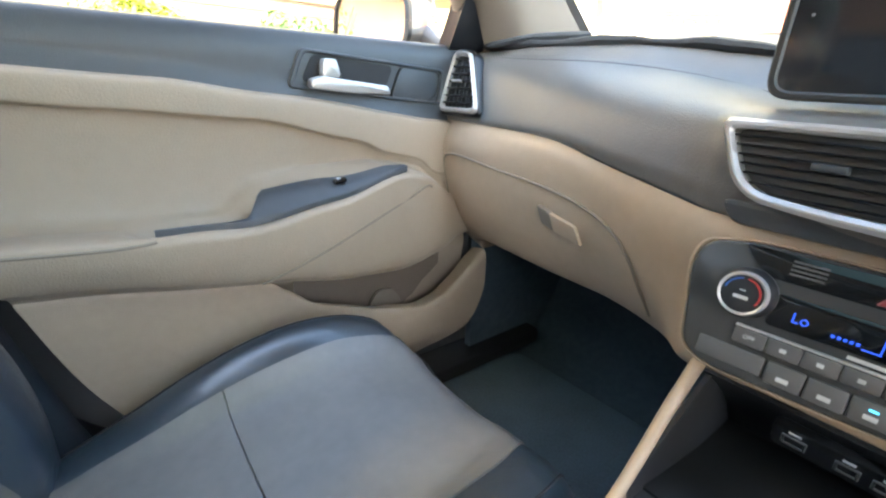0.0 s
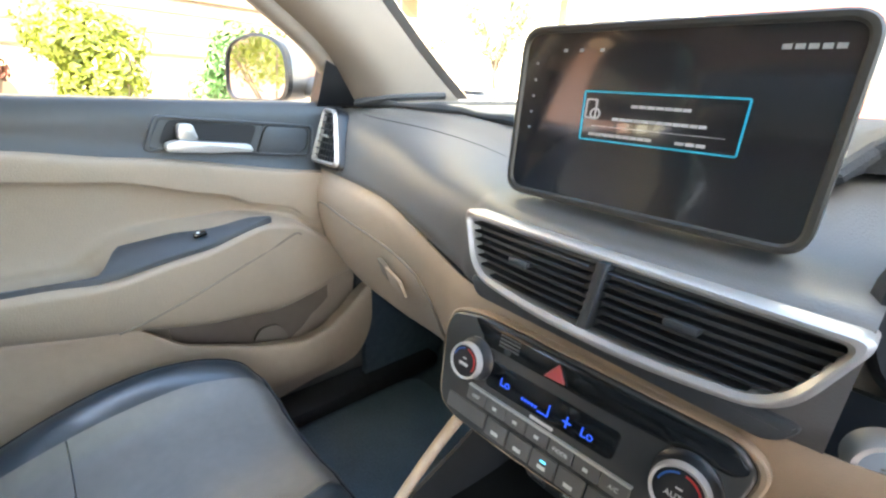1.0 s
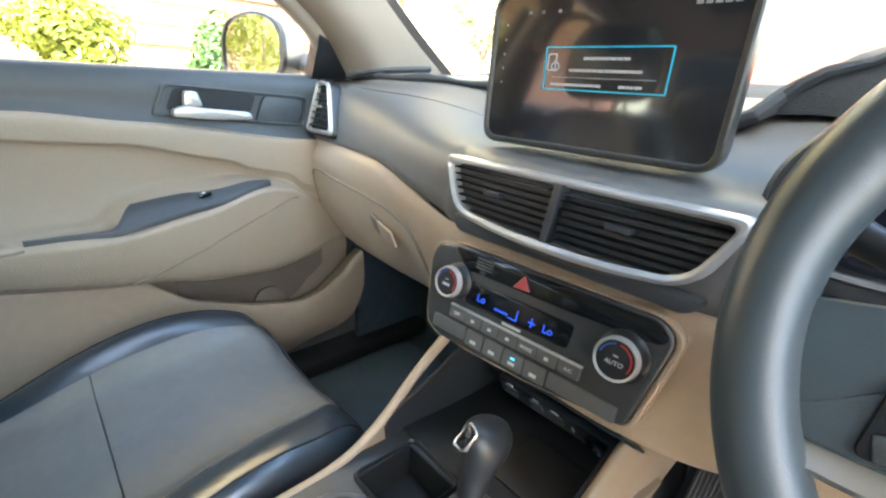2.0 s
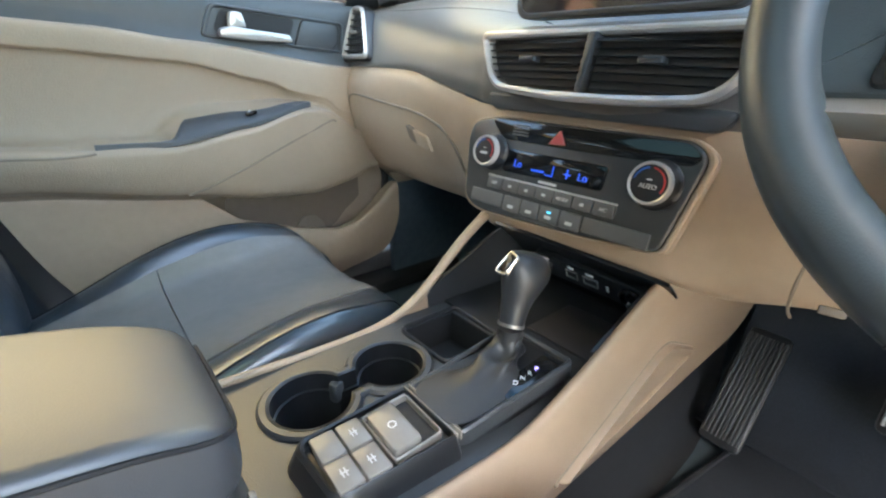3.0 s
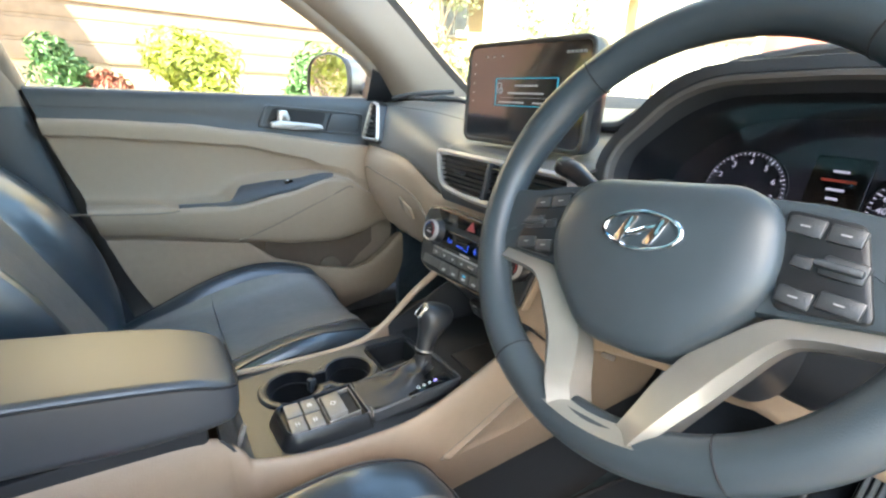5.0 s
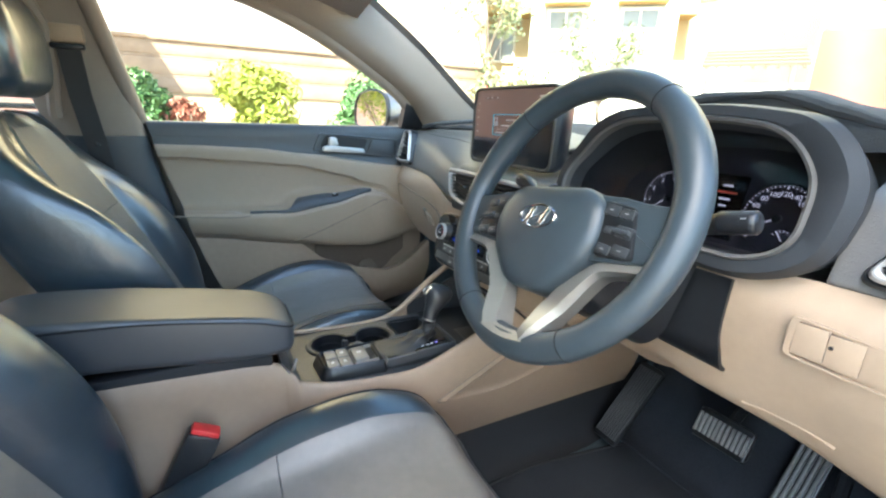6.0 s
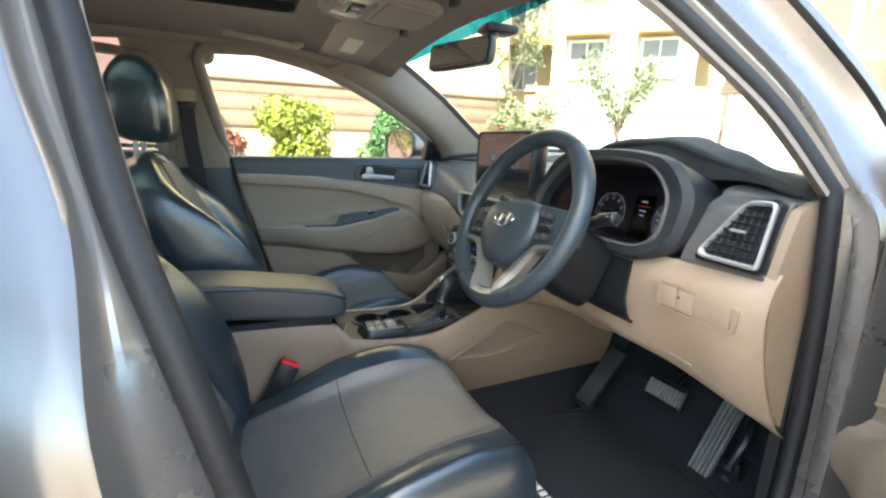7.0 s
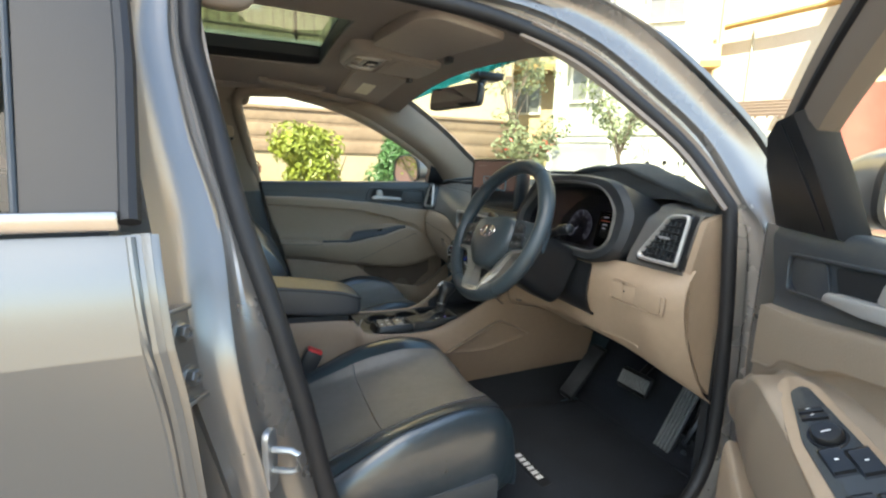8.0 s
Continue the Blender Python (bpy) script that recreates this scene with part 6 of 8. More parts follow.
im = plane((0.0755, 0.322, TOPZ + 0.0290), (0.0, 1, 0.10), (-1, 0, 0))
part("indicator_plate", plate([(-0.040, -0.013), (0.036, -0.014), (0.038, 0.011), (-0.034, 0.011)], 0.004, im, -0.002, 0.002, 0.001), GLOSS, ind)
PURPLE = mat("violet_lit_letter", (0.3, 0.25, 0.7), 0.4, emit=(0.35, 0.3, 1.0, 0.2))
for k, ch in enumerate(("D", "N", "R", "P")):
    text("gear_letter", ch, 0.0080, plane((0.0745 + 0.0004 * k, 0.3045 + 0.0103 * k, TOPZ + 0.0305 + 0.0010 * k), (0.8, 0.6, 0.084), (-0.6, 0.8, 0.112)), PURPLE if ch == "P" else WHITEPRINT, ind)
# tray under the climate panel with sockets
tray = thing("console_tray", (0.0, 0.47, 0.70), "black tray with power socket and USB sockets at its back", "tray")
part("tray_floor", box(-0.140, 0.102, 0.370, 0.56, TOPZ - 0.006, TOPZ + 0.004, 0.002), MATTE, tray)
part("tray_back", skin([[Vector((x, 0.56, TOPZ)), Vector((x, 0.545, 0.72)), Vector((x, 0.515, 0.755)), Vector((x, 0.48, 0.785))] for x in (-0.145, 0.0, 0.125)], 14, 8, 0.004), BLACK, tray)
part("tray_mat", box(-0.010, 0.095, 0.405, 0.50, TOPZ + 0.004, TOPZ + 0.008, 0.003), RUBBER, tray)
for s, x in ((-1, -0.146), (1, 0.102)):
    part("tray_wall", skin([[Vector((x, y, TOPZ - 0.01)), Vector((x, y, ztop(y)))] for y in (0.38, 0.42, 0.46, 0.50, 0.56)], 4, 12, 0.004), BLACK, tray)
um = plane((0.0, 0.502, 0.740), (1, 0, 0), (0, -0.45, 1))
part("socket_panel", plate([(-0.075, -0.018), (0.105, -0.018), (0.105, 0.020), (-0.075, 0.020)], 0.008, um, -0.006, 0.004, 0.002), BLACK, tray)
for x, w in ((-0.055, 0.011), (-0.012, 0.010), (0.018, 0.012)):
    part("usb_socket", ring(rounded([(x - w, -0.008), (x + w, -0.008), (x + w, 0.008), (x - w, 0.008)], 0.002, 2), rounded([(x - w + 0.003, -0.005), (x + w - 0.003, -0.005), (x + w - 0.003, 0.005), (x - w + 0.003, 0.005)], 0.001, 2), um, 0.0, 0.006, 0.001), BTN, tray, "grey USB socket")
    part("socket_mark", box(x - w * 0.5, x + w * 0.5, 0.011, 0.0145, 0.004, 0.0046, 0, um), WHITEPRINT, tray)
part("socket_mark", box(0.042, 0.046, -0.005, 0.005, 0.004, 0.0046, 0, um), WHITEPRINT, tray)
part("power_socket", lathe([(0.017, 0.0), (0.017, 0.007), (0.014, 0.009), (0.011, 0.006), (0.010, 0.004)], um @ Matrix.Translation((0.078, 0.0, 0)), 28), GLOSS, tray, "round black power socket")

gear.location += CONSOLE_SET + Vector((0.003, 0.002, -0.008))
ind.location += CONSOLE_SET
tray.location += Vector((0, 0.030, -0.012))

# ---- armrest box ----
arm = thing("armrest", (-0.05, -0.1, 0.72), "padded leather centre armrest with a stitched seam", "armrest")
AX0, AX1 = -0.066, 0.081
def arm_ring(y, grow, ztop_, zbot):
    o = rounded([(AX0 - grow, zbot), (AX1 + grow, zbot), (AX1 + grow, ztop_), (AX0 - grow, ztop_)], [0.016, 0.016, 0.011, 0.011], 6)
    return [Vector((p.x, y, p.y)) for p in o]
rows = []
for y, g, zt_, zb in ((-0.36, -0.05, 0.84, 0.80), (-0.35, -0.018, 0.862, 0.79), (-0.31, 0.0, 0.868, 0.781), (-0.2, 0.004, 0.859, 0.773), (-0.14, 0.004, 0.850, 0.766), (-0.05, 0.003, 0.836, 0.753), (0.01, 0.001, 0.823, 0.748), (0.040, -0.002, 0.812, 0.747), (0.056, -0.006, 0.803, 0.749), (0.064, -0.016, 0.794, 0.755), (0.067, -0.030, 0.786, 0.765)):
    rows.append(arm_ring(y, g, zt_, zb))
cols = [cr([r[j] for r in rows], 40) for j in range(len(rows[0]))]
part("armrest_pad", grid([[cols[j][i] for j in range(len(cols))] for i in range(40)], closed_u=True, caps=True), PADLEATHER, arm, "black leather pad with a warm sheen")
part("armrest_seam", sweep([(AX1 + 0.0035, -0.33, 0.856), (AX1 + 0.0045, -0.2, 0.850), (AX1 + 0.0045, -0.133, 0.843), (AX1 + 0.0035, -0.05, 0.829), (AX1 + 0.0015, 0.01, 0.816), (AX1 - 0.002, 0.042, 0.804), (AX1 - 0.009, 0.058, 0.797), (AX1 - 0.025, 0.0655, 0.793), (0.0, 0.0665, 0.792), (AX0 + 0.024, 0.0655, 0.792)], 0.0017, 6, n=60), STITCH, arm)
# block coloured black to give the shade in the gap under the pad
part("armrest_base", box(-0.130, AX1 - 0.009, -0.34, 0.026, 0.70, 0.758, 0.006), MATTE, arm, "black block for the shaded gap under the pad")

# ---- steering wheel ----
WC, TAU = Vector((0.389, 0.351, 1.047)), radians(25.4)
wheel = thing("steering_wheel", tuple(WC), "dark leather three-spoke steering wheel with silver lower spokes", "steering wheel")
cm_ = plane(WC, (1, 0, 0), (0, math.sin(TAU), math.cos(TAU)))
# turned a little off straight ahead
wm = cm_ @ Matrix.Rotation(radians(7.5), 4, "Z")
R, TUBE = 0.1776, 0.0182
rows = []
for k in range(144):
    a = 2 * math.pi * k / 144
    d_ = math.degrees(a) % 360
    grip = 1 + 0.26 * math.exp(-((d_ - 150) / 13) ** 2) + 0.26 * math.exp(-((d_ - 30) / 13) ** 2)
    wide = 1 + 0.10 * math.exp(-((d_ - 270) / 26) ** 2)
    row = []
    for j in range(20):
        b = 2 * math.pi * j / 20
        q = TUBE * (grip if math.cos(b) < 0 else 1.0) * wide * math.cos(b)
        row.append(wm @ Vector(((R + q) * math.cos(a), (R + q) * math.sin(a), 0.0185 * (1 + (grip - 1) * 0.4) * math.sin(b))))
    rows.append(row)
part("rim", grid(rows, closed_u=True, closed_v=True), WLEATHER, wheel, "leather-wrapped rim")
for a in (52, 128, 236, 300):
    ar = radians(a)
    part("rim_seam", sweep([wm @ Vector(((R + (TUBE + 0.0004) * math.cos(b)) * math.cos(ar), (R + (TUBE + 0.0004) * math.cos(b)) * math.sin(ar), 0.0191 * math.sin(b))) for b in (2 * math.pi * j / 20 for j in range(20))], 0.0007, 5, closed=True), STITCH, wheel)
# airbag cover: a soft shield, domed towards the driver
hub = rounded([(-0.092, -0.030), (-0.086, 0.012), (-0.062, 0.031), (0.062, 0.031), (0.086, 0.012), (0.092, -0.030), (0.078, -0.062), (0.034, -0.108), (-0.034, -0.108), (-0.078, -0.062)], [0.02, 0.02, 0.022, 0.022, 0.02, 0.02, 0.03, 0.02, 0.02, 0.03], 6)
HC = Vector((0, -0.030))
rows = []
for k, z in ((1.0, -0.045), (1.0, 0.000), (0.985, 0.009), (0.95, 0.0145), (0.84, 0.0190), (0.65, 0.0220), (0.35, 0.0240), (0.05, 0.0245)):
    rows.append([wm @ Vector((HC.x + (p.x - HC.x) * k, HC.y + (p.y - HC.y) * k, z)) for p in hub])
part("airbag_cover", grid(rows, closed_u=True, caps=True), WLEATHER, wheel, "smooth charcoal airbag cover", sharp=60)
badge = circle(1.0, 40)
em = wm @ Matrix.Translation((0, -0.0155, 0.0235))
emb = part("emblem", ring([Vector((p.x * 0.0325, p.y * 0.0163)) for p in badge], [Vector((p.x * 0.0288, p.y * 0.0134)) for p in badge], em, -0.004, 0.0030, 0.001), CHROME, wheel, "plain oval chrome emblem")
# two slanting bars joined by a curved one, within the oval
for bx_ in (-1, 1):
    part("emblem_bar", plate([(bx_ * 0.0125 - 0.0085, -0.0108), (bx_ * 0.0125 - 0.0010, -0.0115), (bx_ * 0.0125 + 0.0085, 0.0108), (bx_ * 0.0125 + 0.0010, 0.0115)], 0.002, em, -0.003, 0.0026, 0.001), CHROME, emb)
part("emblem_bar", sweep([em @ Vector((x, y, 0.0002)) for x, y in ((-0.0125, -0.0050), (-0.004, -0.0022), (0.004, 0.0022), (0.0125, 0.0050))], 0.0024, 8, n=16), CHROME, emb)
GREYPRINT = mat("worn_grey_print", (0.30, 0.30, 0.30), 0.6)
part("cover_scuff", sweep([wm @ Vector((x, -0.066, 0.0218)) for x in (-0.006, 0.0, 0.006)], 0.0006, 6), DARK, wheel)
# side spokes with switch pads
for s in (-1, 1):
    sp = [(s * 0.060, 0.026), (s * 0.100, 0.024), (s * 0.130, 0.018), (s * 0.176, 0.016), (s * 0.176, -0.046), (s * 0.120, -0.052), (s * 0.075, -0.056)]
    part("side_spoke", plate(sp, 0.008, wm, -0.030, 0.0045, 0.006), WLEATHER, wheel)
    pad = part("switch_pad", plate([(s * 0.083, 0.017), (s * 0.124, 0.010), (s * 0.138, -0.047), (s * 0.090, -0.0495)], 0.006, wm, -0.010, 0.0080, 0.002), BLACK, wheel, "black wheel switch pad")
    tilt = Matrix.Rotation(radians(-9 * s), 4, "Z")
    for (bx_, by_, bw, bh) in ((0.0955, 0.0055, 0.0098, 0.0060), (0.1160, 0.0020, 0.0090, 0.0058), (0.0990, -0.0175, 0.0060, 0.0040), (0.1190, -0.0185, 0.0110, 0.0064), (0.0995, -0.0400, 0.0095, 0.0058), (0.1215, -0.0395, 0.0110, 0.0058)):
        part("wheel_button", box(-bw, bw, -bh, bh, 0.003, 0.0098, 0.0015, wm @ Matrix.Translation((s * bx_, by_, 0)) @ tilt), CTOP, pad)
        if bw > 0.008 and by_ != -0.0185:
            part("button_mark", box(-0.0026, 0.0026, -0.0005, 0.0005, 0.0097, 0.0101, 0, wm @ Matrix.Translation((s * bx_, by_, 0)) @ tilt), GREYPRINT, pad)
    part("switch_roller", box(-0.0120, 0.0120, -0.0022, 0.0022, 0.006, 0.0150, 0.0015, wm @ Matrix.Translation((s * 0.117, -0.0185, 0)) @ tilt), DARK, pad)
WSILVER = mat("satin_champagne_silver", (0.32, 0.305, 0.272), 0.36, metal=0.6, var=0.06)
# faceted silver lower spokes and the foot that joins them
def blade(s, st):
    """Lofted from stations of outer edge, inner edge: a bright outer chamfer and a face falling to the hub."""
    o_ = cr([Vector((a[0], a[1], 0)) for a in st], 28)
    i_ = cr([Vector((a[2], a[3], 0)) for a in st], 28)
    rows = []
    for a, b in zip(o_, i_):
        b = a.lerp(b, 1.0 + 0.30 * max(0.0, 1 - abs(a.y + 0.105) / 0.05))
        rd = a.lerp(b, 0.24)
        h_ = 0.012 * min(1.0, max(0.0, (-0.120 - a.y) / 0.035))
        rows.append([wm @ Vector((s * q.x, q.y, z)) for q, z in ((a, -0.018), (a, 0.000 + h_), (rd, 0.0075 + h_), (b, -0.0005 + h_), (b.lerp(a, -0.10), -0.018))])
    return grid(rows, closed_u=True, caps=True)
for s in (-1, 1):
    part("lower_spoke", blade(s, [(0.170, -0.060, 0.170, -0.047), (0.140, -0.063, 0.140, -0.050), (0.112, -0.067, 0.108, -0.053), (0.099, -0.075, 0.087, -0.060), (0.083, -0.100, 0.059, -0.092), (0.066, -0.128, 0.040, -0.118), (0.053, -0.150, 0.028, -0.144), (0.041, -0.171, 0.019, -0.165)]), WSILVER, wheel, "satin silver lower spoke", sharp=24)
rows = []
for k in range(13):
    u = -0.041 + 0.082 * k / 12
    e = 1 - (u / 0.041) ** 2
    rows.append([wm @ Vector(q) for q in ((u, -0.171 - 0.006 * e, -0.002), (u, -0.171 - 0.006 * e, 0.0135), (u, -0.169 - 0.005 * e, 0.0195), (u * 0.5, -0.1600 - 0.002 * e, 0.0125), (u * 0.5, -0.159 - 0.002 * e, -0.010))])
part("spoke_foot", grid(rows, closed_u=True, caps=True), WSILVER, wheel, sharp=24)
part("hub_back", lathe([(0.055, -0.09), (0.07, -0.05), (0.06, -0.03)], wm @ Matrix.Translation((0, -0.034, 0)), 24), BLACK, wheel)

# column shroud and stalks
col = thing("steering_column", (0.40, 0.5, 0.95), "black steering column shroud with two stalks", "steering column")
shz = [(0.050, -0.025, -0.035), (0.062, -0.035, -0.06), (0.070, -0.045, -0.10), (0.072, -0.055, -0.15), (0.074, -0.06, -0.22)]
rows = []
for w, lo, dz in shz:
    o = rounded([(-w, 0.05 + lo * 0.2), (w, 0.05 + lo * 0.2), (w, lo - 0.03), (w * 0.7, lo - 0.06), (-w * 0.7, lo - 0.06), (-w, lo - 0.03)], 0.02, 4)
    rows.append([cm_ @ Vector((p.x, p.y, dz)) for p in o])
part("column_shroud", grid(rows, closed_u=True, caps=True), BLACK, col, "black plastic column shroud")
part("knee_filler", skin([[Vector((x, 0.565, 0.965)), Vector((x + 0.001 * k, 0.54 + 0.003 * k, 0.90)), Vector((x + 0.0025 * k, 0.535 + 0.004 * k, 0.868)), Vector((x + 0.0022 * k, 0.555 + 0.004 * k, 0.848 - 0.003 * k)), Vector((x + 0.0015 * k, 0.62, 0.845 - 0.003 * k))] for k, x in enumerate((0.335, 0.37, 0.42, 0.47, 0.513))], 20, 14, 0.006), BLACK, col, "black filler panel under the column")
for s, dz, sh in ((-1, -0.020, -0.038), (1, 0.008, -0.016)):
    stk = part("stalk", sweep([cm_ @ Vector(p) for p in ((s * 0.055, 0.015, -0.068), (s * (0.12 + sh * 0.4), 0.022, -0.060 + dz * 0.3), (s * (0.17 + sh * 0.8), 0.036, -0.055 + dz * 0.6), (s * (0.198 + sh), 0.044, -0.053 + dz * 0.8))], lambda t: 0.008 + 0.005 * max(0, t - 0.3), 12, n=14), BLACK, col, "black column stalk")
    part("stalk_tip", sweep([cm_ @ Vector((s * (u + sh), v, -0.053 + dz)) for u, v in ((0.192, 0.042), (0.195, 0.043), (0.206, 0.0455), (0.221, 0.049), (0.226, 0.0502), (0.2285, 0.0508))], lambda t: 0.0118 if 0.15 < t < 0.85 else 0.0092, 18), BLACK, stk, sharp=50)
    part("stalk_ring", sweep([cm_ @ Vector((s * (0.2135 + sh), 0.0476, -0.053 + dz)), cm_ @ Vector((s * (0.2150 + sh), 0.048, -0.053 + dz))], 0.0122, 18), BLACK, stk)
    part("stalk_mark", sweep([cm_ @ Vector((s * (u + sh), v, -0.053 + dz + 0.0116)) for u, v in ((0.2165, 0.048), (0.2215, 0.0492))], 0.0007, 6), GREYPRINT, stk)

# switch blank panel and fuse cover lines on the knee panel
kb = thing("switch_blank_panel", (0.63, 0.565, 0.92), "beige switch panel with blank buttons by the door", "switch panel")
def low_r(x, z):
    xs = sorted(LOW_R)
    x = min(max(x, xs[0]), xs[-1])
    i = max(k for k in range(len(xs) - 1) if xs[k] <= x)
    t = (x - xs[i]) / (xs[i + 1] - xs[i])
    def yz(k):
        r = sorted(LOW_R[k], key=lambda q: q[1])
        return float(np.interp(z, [q[1] for q in r], [q[0] for q in r]))
    return yz(xs[i]) * (1 - t) + yz(xs[i + 1]) * t
kx, kz = 0.660, 0.922
km_ = plane((kx, low_r(kx, kz) - 0.0045, kz), (1, (low_r(kx + 0.07, kz) - low_r(kx - 0.07, kz)) / 0.14, 0), (0, (low_r(kx, kz + 0.03) - low_r(kx, kz - 0.03)) / 0.06, 1))
ko = rounded([(-0.072, -0.024), (0.072, -0.034), (0.076, 0.014), (-0.070, 0.028)], 0.010, 5)
part("panel_frame", ring(ko, scaled(ko, 0.90), km_, -0.006, 0.0002, 0.0006), BEIGE, kb)
for k in range(4):
    x = -0.048 + 0.032 * k
    part("blank_button", box(x - 0.0157, x + 0.0157, -0.0190 - 0.002 * k, 0.0212 - 0.003 * k, -0.004, 0.0004, 0.0004, km_), BEIGE, kb)
part("sensor_dot", lathe([(0.0025, 0.002), (0.0025, 0.0035), (0.001, 0.0038)], km_ @ Matrix.Translation((-0.028, 0.003, -0.0022)), 10), BLACK, kb)
# soft shading of the crease, drawn as a thin dark line
part("knee_crease", sweep([(x, low_r(x, z) - 0.0002, z) for x, z in ((0.722, 0.955), (0.712, 0.940), (0.709, 0.915), (0.708, 0.88), (0.711, 0.82), (0.720, 0.76), (0.734, 0.72))], 0.0016, 8, n=50), BEIGE_SHADE, dash)
part("pull_lip", sweep([(x, low_r(x, 0.79) - 0.0005, 0.79 + e) for x, e in ((0.545, 0.0), (0.57, 0.004), (0.60, 0.004), (0.63, 0.002), (0.65, -0.002))], 0.006, 8, n=16), BEIGE, dash)

# ---- pedals ----
def ribbed(name, m, w, h, n, label, material=RUBBER, along=True):
    t = thing(name, m.translation, label, "pedal", "pedals")
    pl = part("pad", plate([(-w / 2, -h / 2), (w / 2, -h / 2), (w / 2, h / 2), (-w / 2, h / 2)], 0.012, m, -0.012, 0.0, 0.003), BLACK, t)
    for k in range(n):
        if along:
            x = -w / 2 + w * (k + 0.7) / (n + 0.4)
            part("rib", box(x - w / n * 0.31, x + w / n * 0.31, -h / 2 + 0.012, h / 2 - 0.012, -0.002, 0.006, 0.0015, m, 1), material, pl)
        else:
            y = -h / 2 + h * (k + 0.7) / (n + 0.4)
            part("rib", box(-w / 2 + 0.008, w / 2 - 0.008, y - h / n * 0.25, y + h / n * 0.25, -0.002, 0.006, 0.0015, m, 1), material, pl)
    return t, pl
PEDAL = mat("worn_grey_rubber", (0.20, 0.203, 0.20), 0.55, grain=0.3, var=0.25)
ribbed("footrest", plane((0.158, 0.885, 0.452), (1, 0.0, 0.0), (-0.05, 0.66, 0.74)), 0.068, 0.235, 9, "black ribbed footrest on the carpet", mat("dusty_black_rubber", (0.055, 0.056, 0.058), 0.5, grain=0.2, var=0.3))
br, _ = ribbed("brake_pedal", plane((0.385, 0.90, 0.515), (1, 0.05, 0.0), (0, 0.45, 0.9)), 0.115, 0.07, 11, "ribbed rubber brake pedal", PEDAL)
part("pedal_arm", sweep([(0.385, 0.915, 0.52), (0.39, 1.0, 0.60), (0.39, 1.06, 0.75)], 0.012, 8, n=10), BLACK, br)
ac, _ = ribbed("accelerator_pedal", plane((0.515, 0.945, 0.425), (1, 0.0, 0.0), (0.12, 0.52, 0.85)), 0.062, 0.27, 5, "long ribbed accelerator pedal hinged at the floor", PEDAL)
part("pedal_hinge", box(0.545, 0.60, 0.93, 0.97, 0.335, 0.42, 0.01), BLACK, ac)
for z in (0.365, 0.40):
    part("bracket_boss", lathe([(0.010, 0.0), (0.010, 0.006), (0.005, 0.008)], plane((0.573, 0.929, z), (1, 0, 0), (0, 0, 1)), 14), DARK, ac)
part("pedal_spring", sweep([(0.575, 0.93, 0.40), (0.58, 0.96, 0.46), (0.57, 1.0, 0.52)], 0.012, 8, n=8), BLACK, ac)
# darker than the passenger's mat, as less light falls here
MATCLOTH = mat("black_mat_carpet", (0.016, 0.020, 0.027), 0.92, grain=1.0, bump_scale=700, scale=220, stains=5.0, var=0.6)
fm = thing("floor_mat", (0.40, 0.60, 0.335), "black carpet floor mat with a white bar label", "floor mat")
fo = rounded([(0.15, 0.15), (0.70, 0.15), (0.74, 0.66), (0.71, 0.87), (0.18, 0.89), (0.135, 0.6)], 0.04, 5)
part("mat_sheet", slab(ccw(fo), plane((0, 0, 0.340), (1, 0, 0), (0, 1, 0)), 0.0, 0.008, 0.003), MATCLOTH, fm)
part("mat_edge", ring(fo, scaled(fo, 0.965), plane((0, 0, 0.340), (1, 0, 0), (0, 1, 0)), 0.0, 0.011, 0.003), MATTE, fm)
# dark sheet added over the carpet to carry the footwell's shade
part("toe_board_mat", skin([[(x, 0.86, 0.352), (x, 0.905, 0.352), (x, 0.965, 0.385), (x, 1.01, 0.428), (x, 1.07, 0.53), (x, 1.108, 0.63), (x, 1.122, 0.80)] for x in (0.10, 0.40, 0.748)], 30, 10, 0.004), MATCLOTH, fm, "dark sheet over the toe board for its shade")
lab = plane((0.430, 0.467, 0.3492), (1, 0.02, 0), (-0.02, 1, 0))
part("mat_label", plate([(-0.085, -0.018), (0.085, -0.018), (0.085, 0.018), (-0.085, 0.018)], 0.002, lab, -0.001, 0.001), MATTE, fm)
for k in range(6):
    part("label_bar", box(-0.060 + 0.0205 * k, -0.046 + 0.0205 * k, -0.010, 0.010, 0.001, 0.0016, 0, lab), WHITEPRINT, fm)
fm2 = thing("floor_mat", (-0.40, 0.60, 0.335), "black carpet floor mat with a white bar label", "floor mat")
fo = [(-p[0], p[1]) for p in fo]
# passenger's mat in a lighter colour, for the light on that side
part("mat_sheet", slab(ccw(fo), plane((0, 0, 0.340), (1, 0, 0), (0, 1, 0)), 0.0, 0.008, 0.003), mat("lighter_lit_mat_carpet", (0.13, 0.175, 0.205), 0.92, grain=1.0, bump_scale=700, scale=220, stains=5.0, var=0.35), fm2)
lab = plane((-0.45, 0.478, 0.3492), (1, 0.02, 0), (-0.02, 1, 0))
for k in range(6):
    part("label_bar", box(-0.060 + 0.0205 * k, -0.046 + 0.0205 * k, -0.010, 0.010, 0.0, 0.0016, 0, lab), WHITEPRINT, fm2)

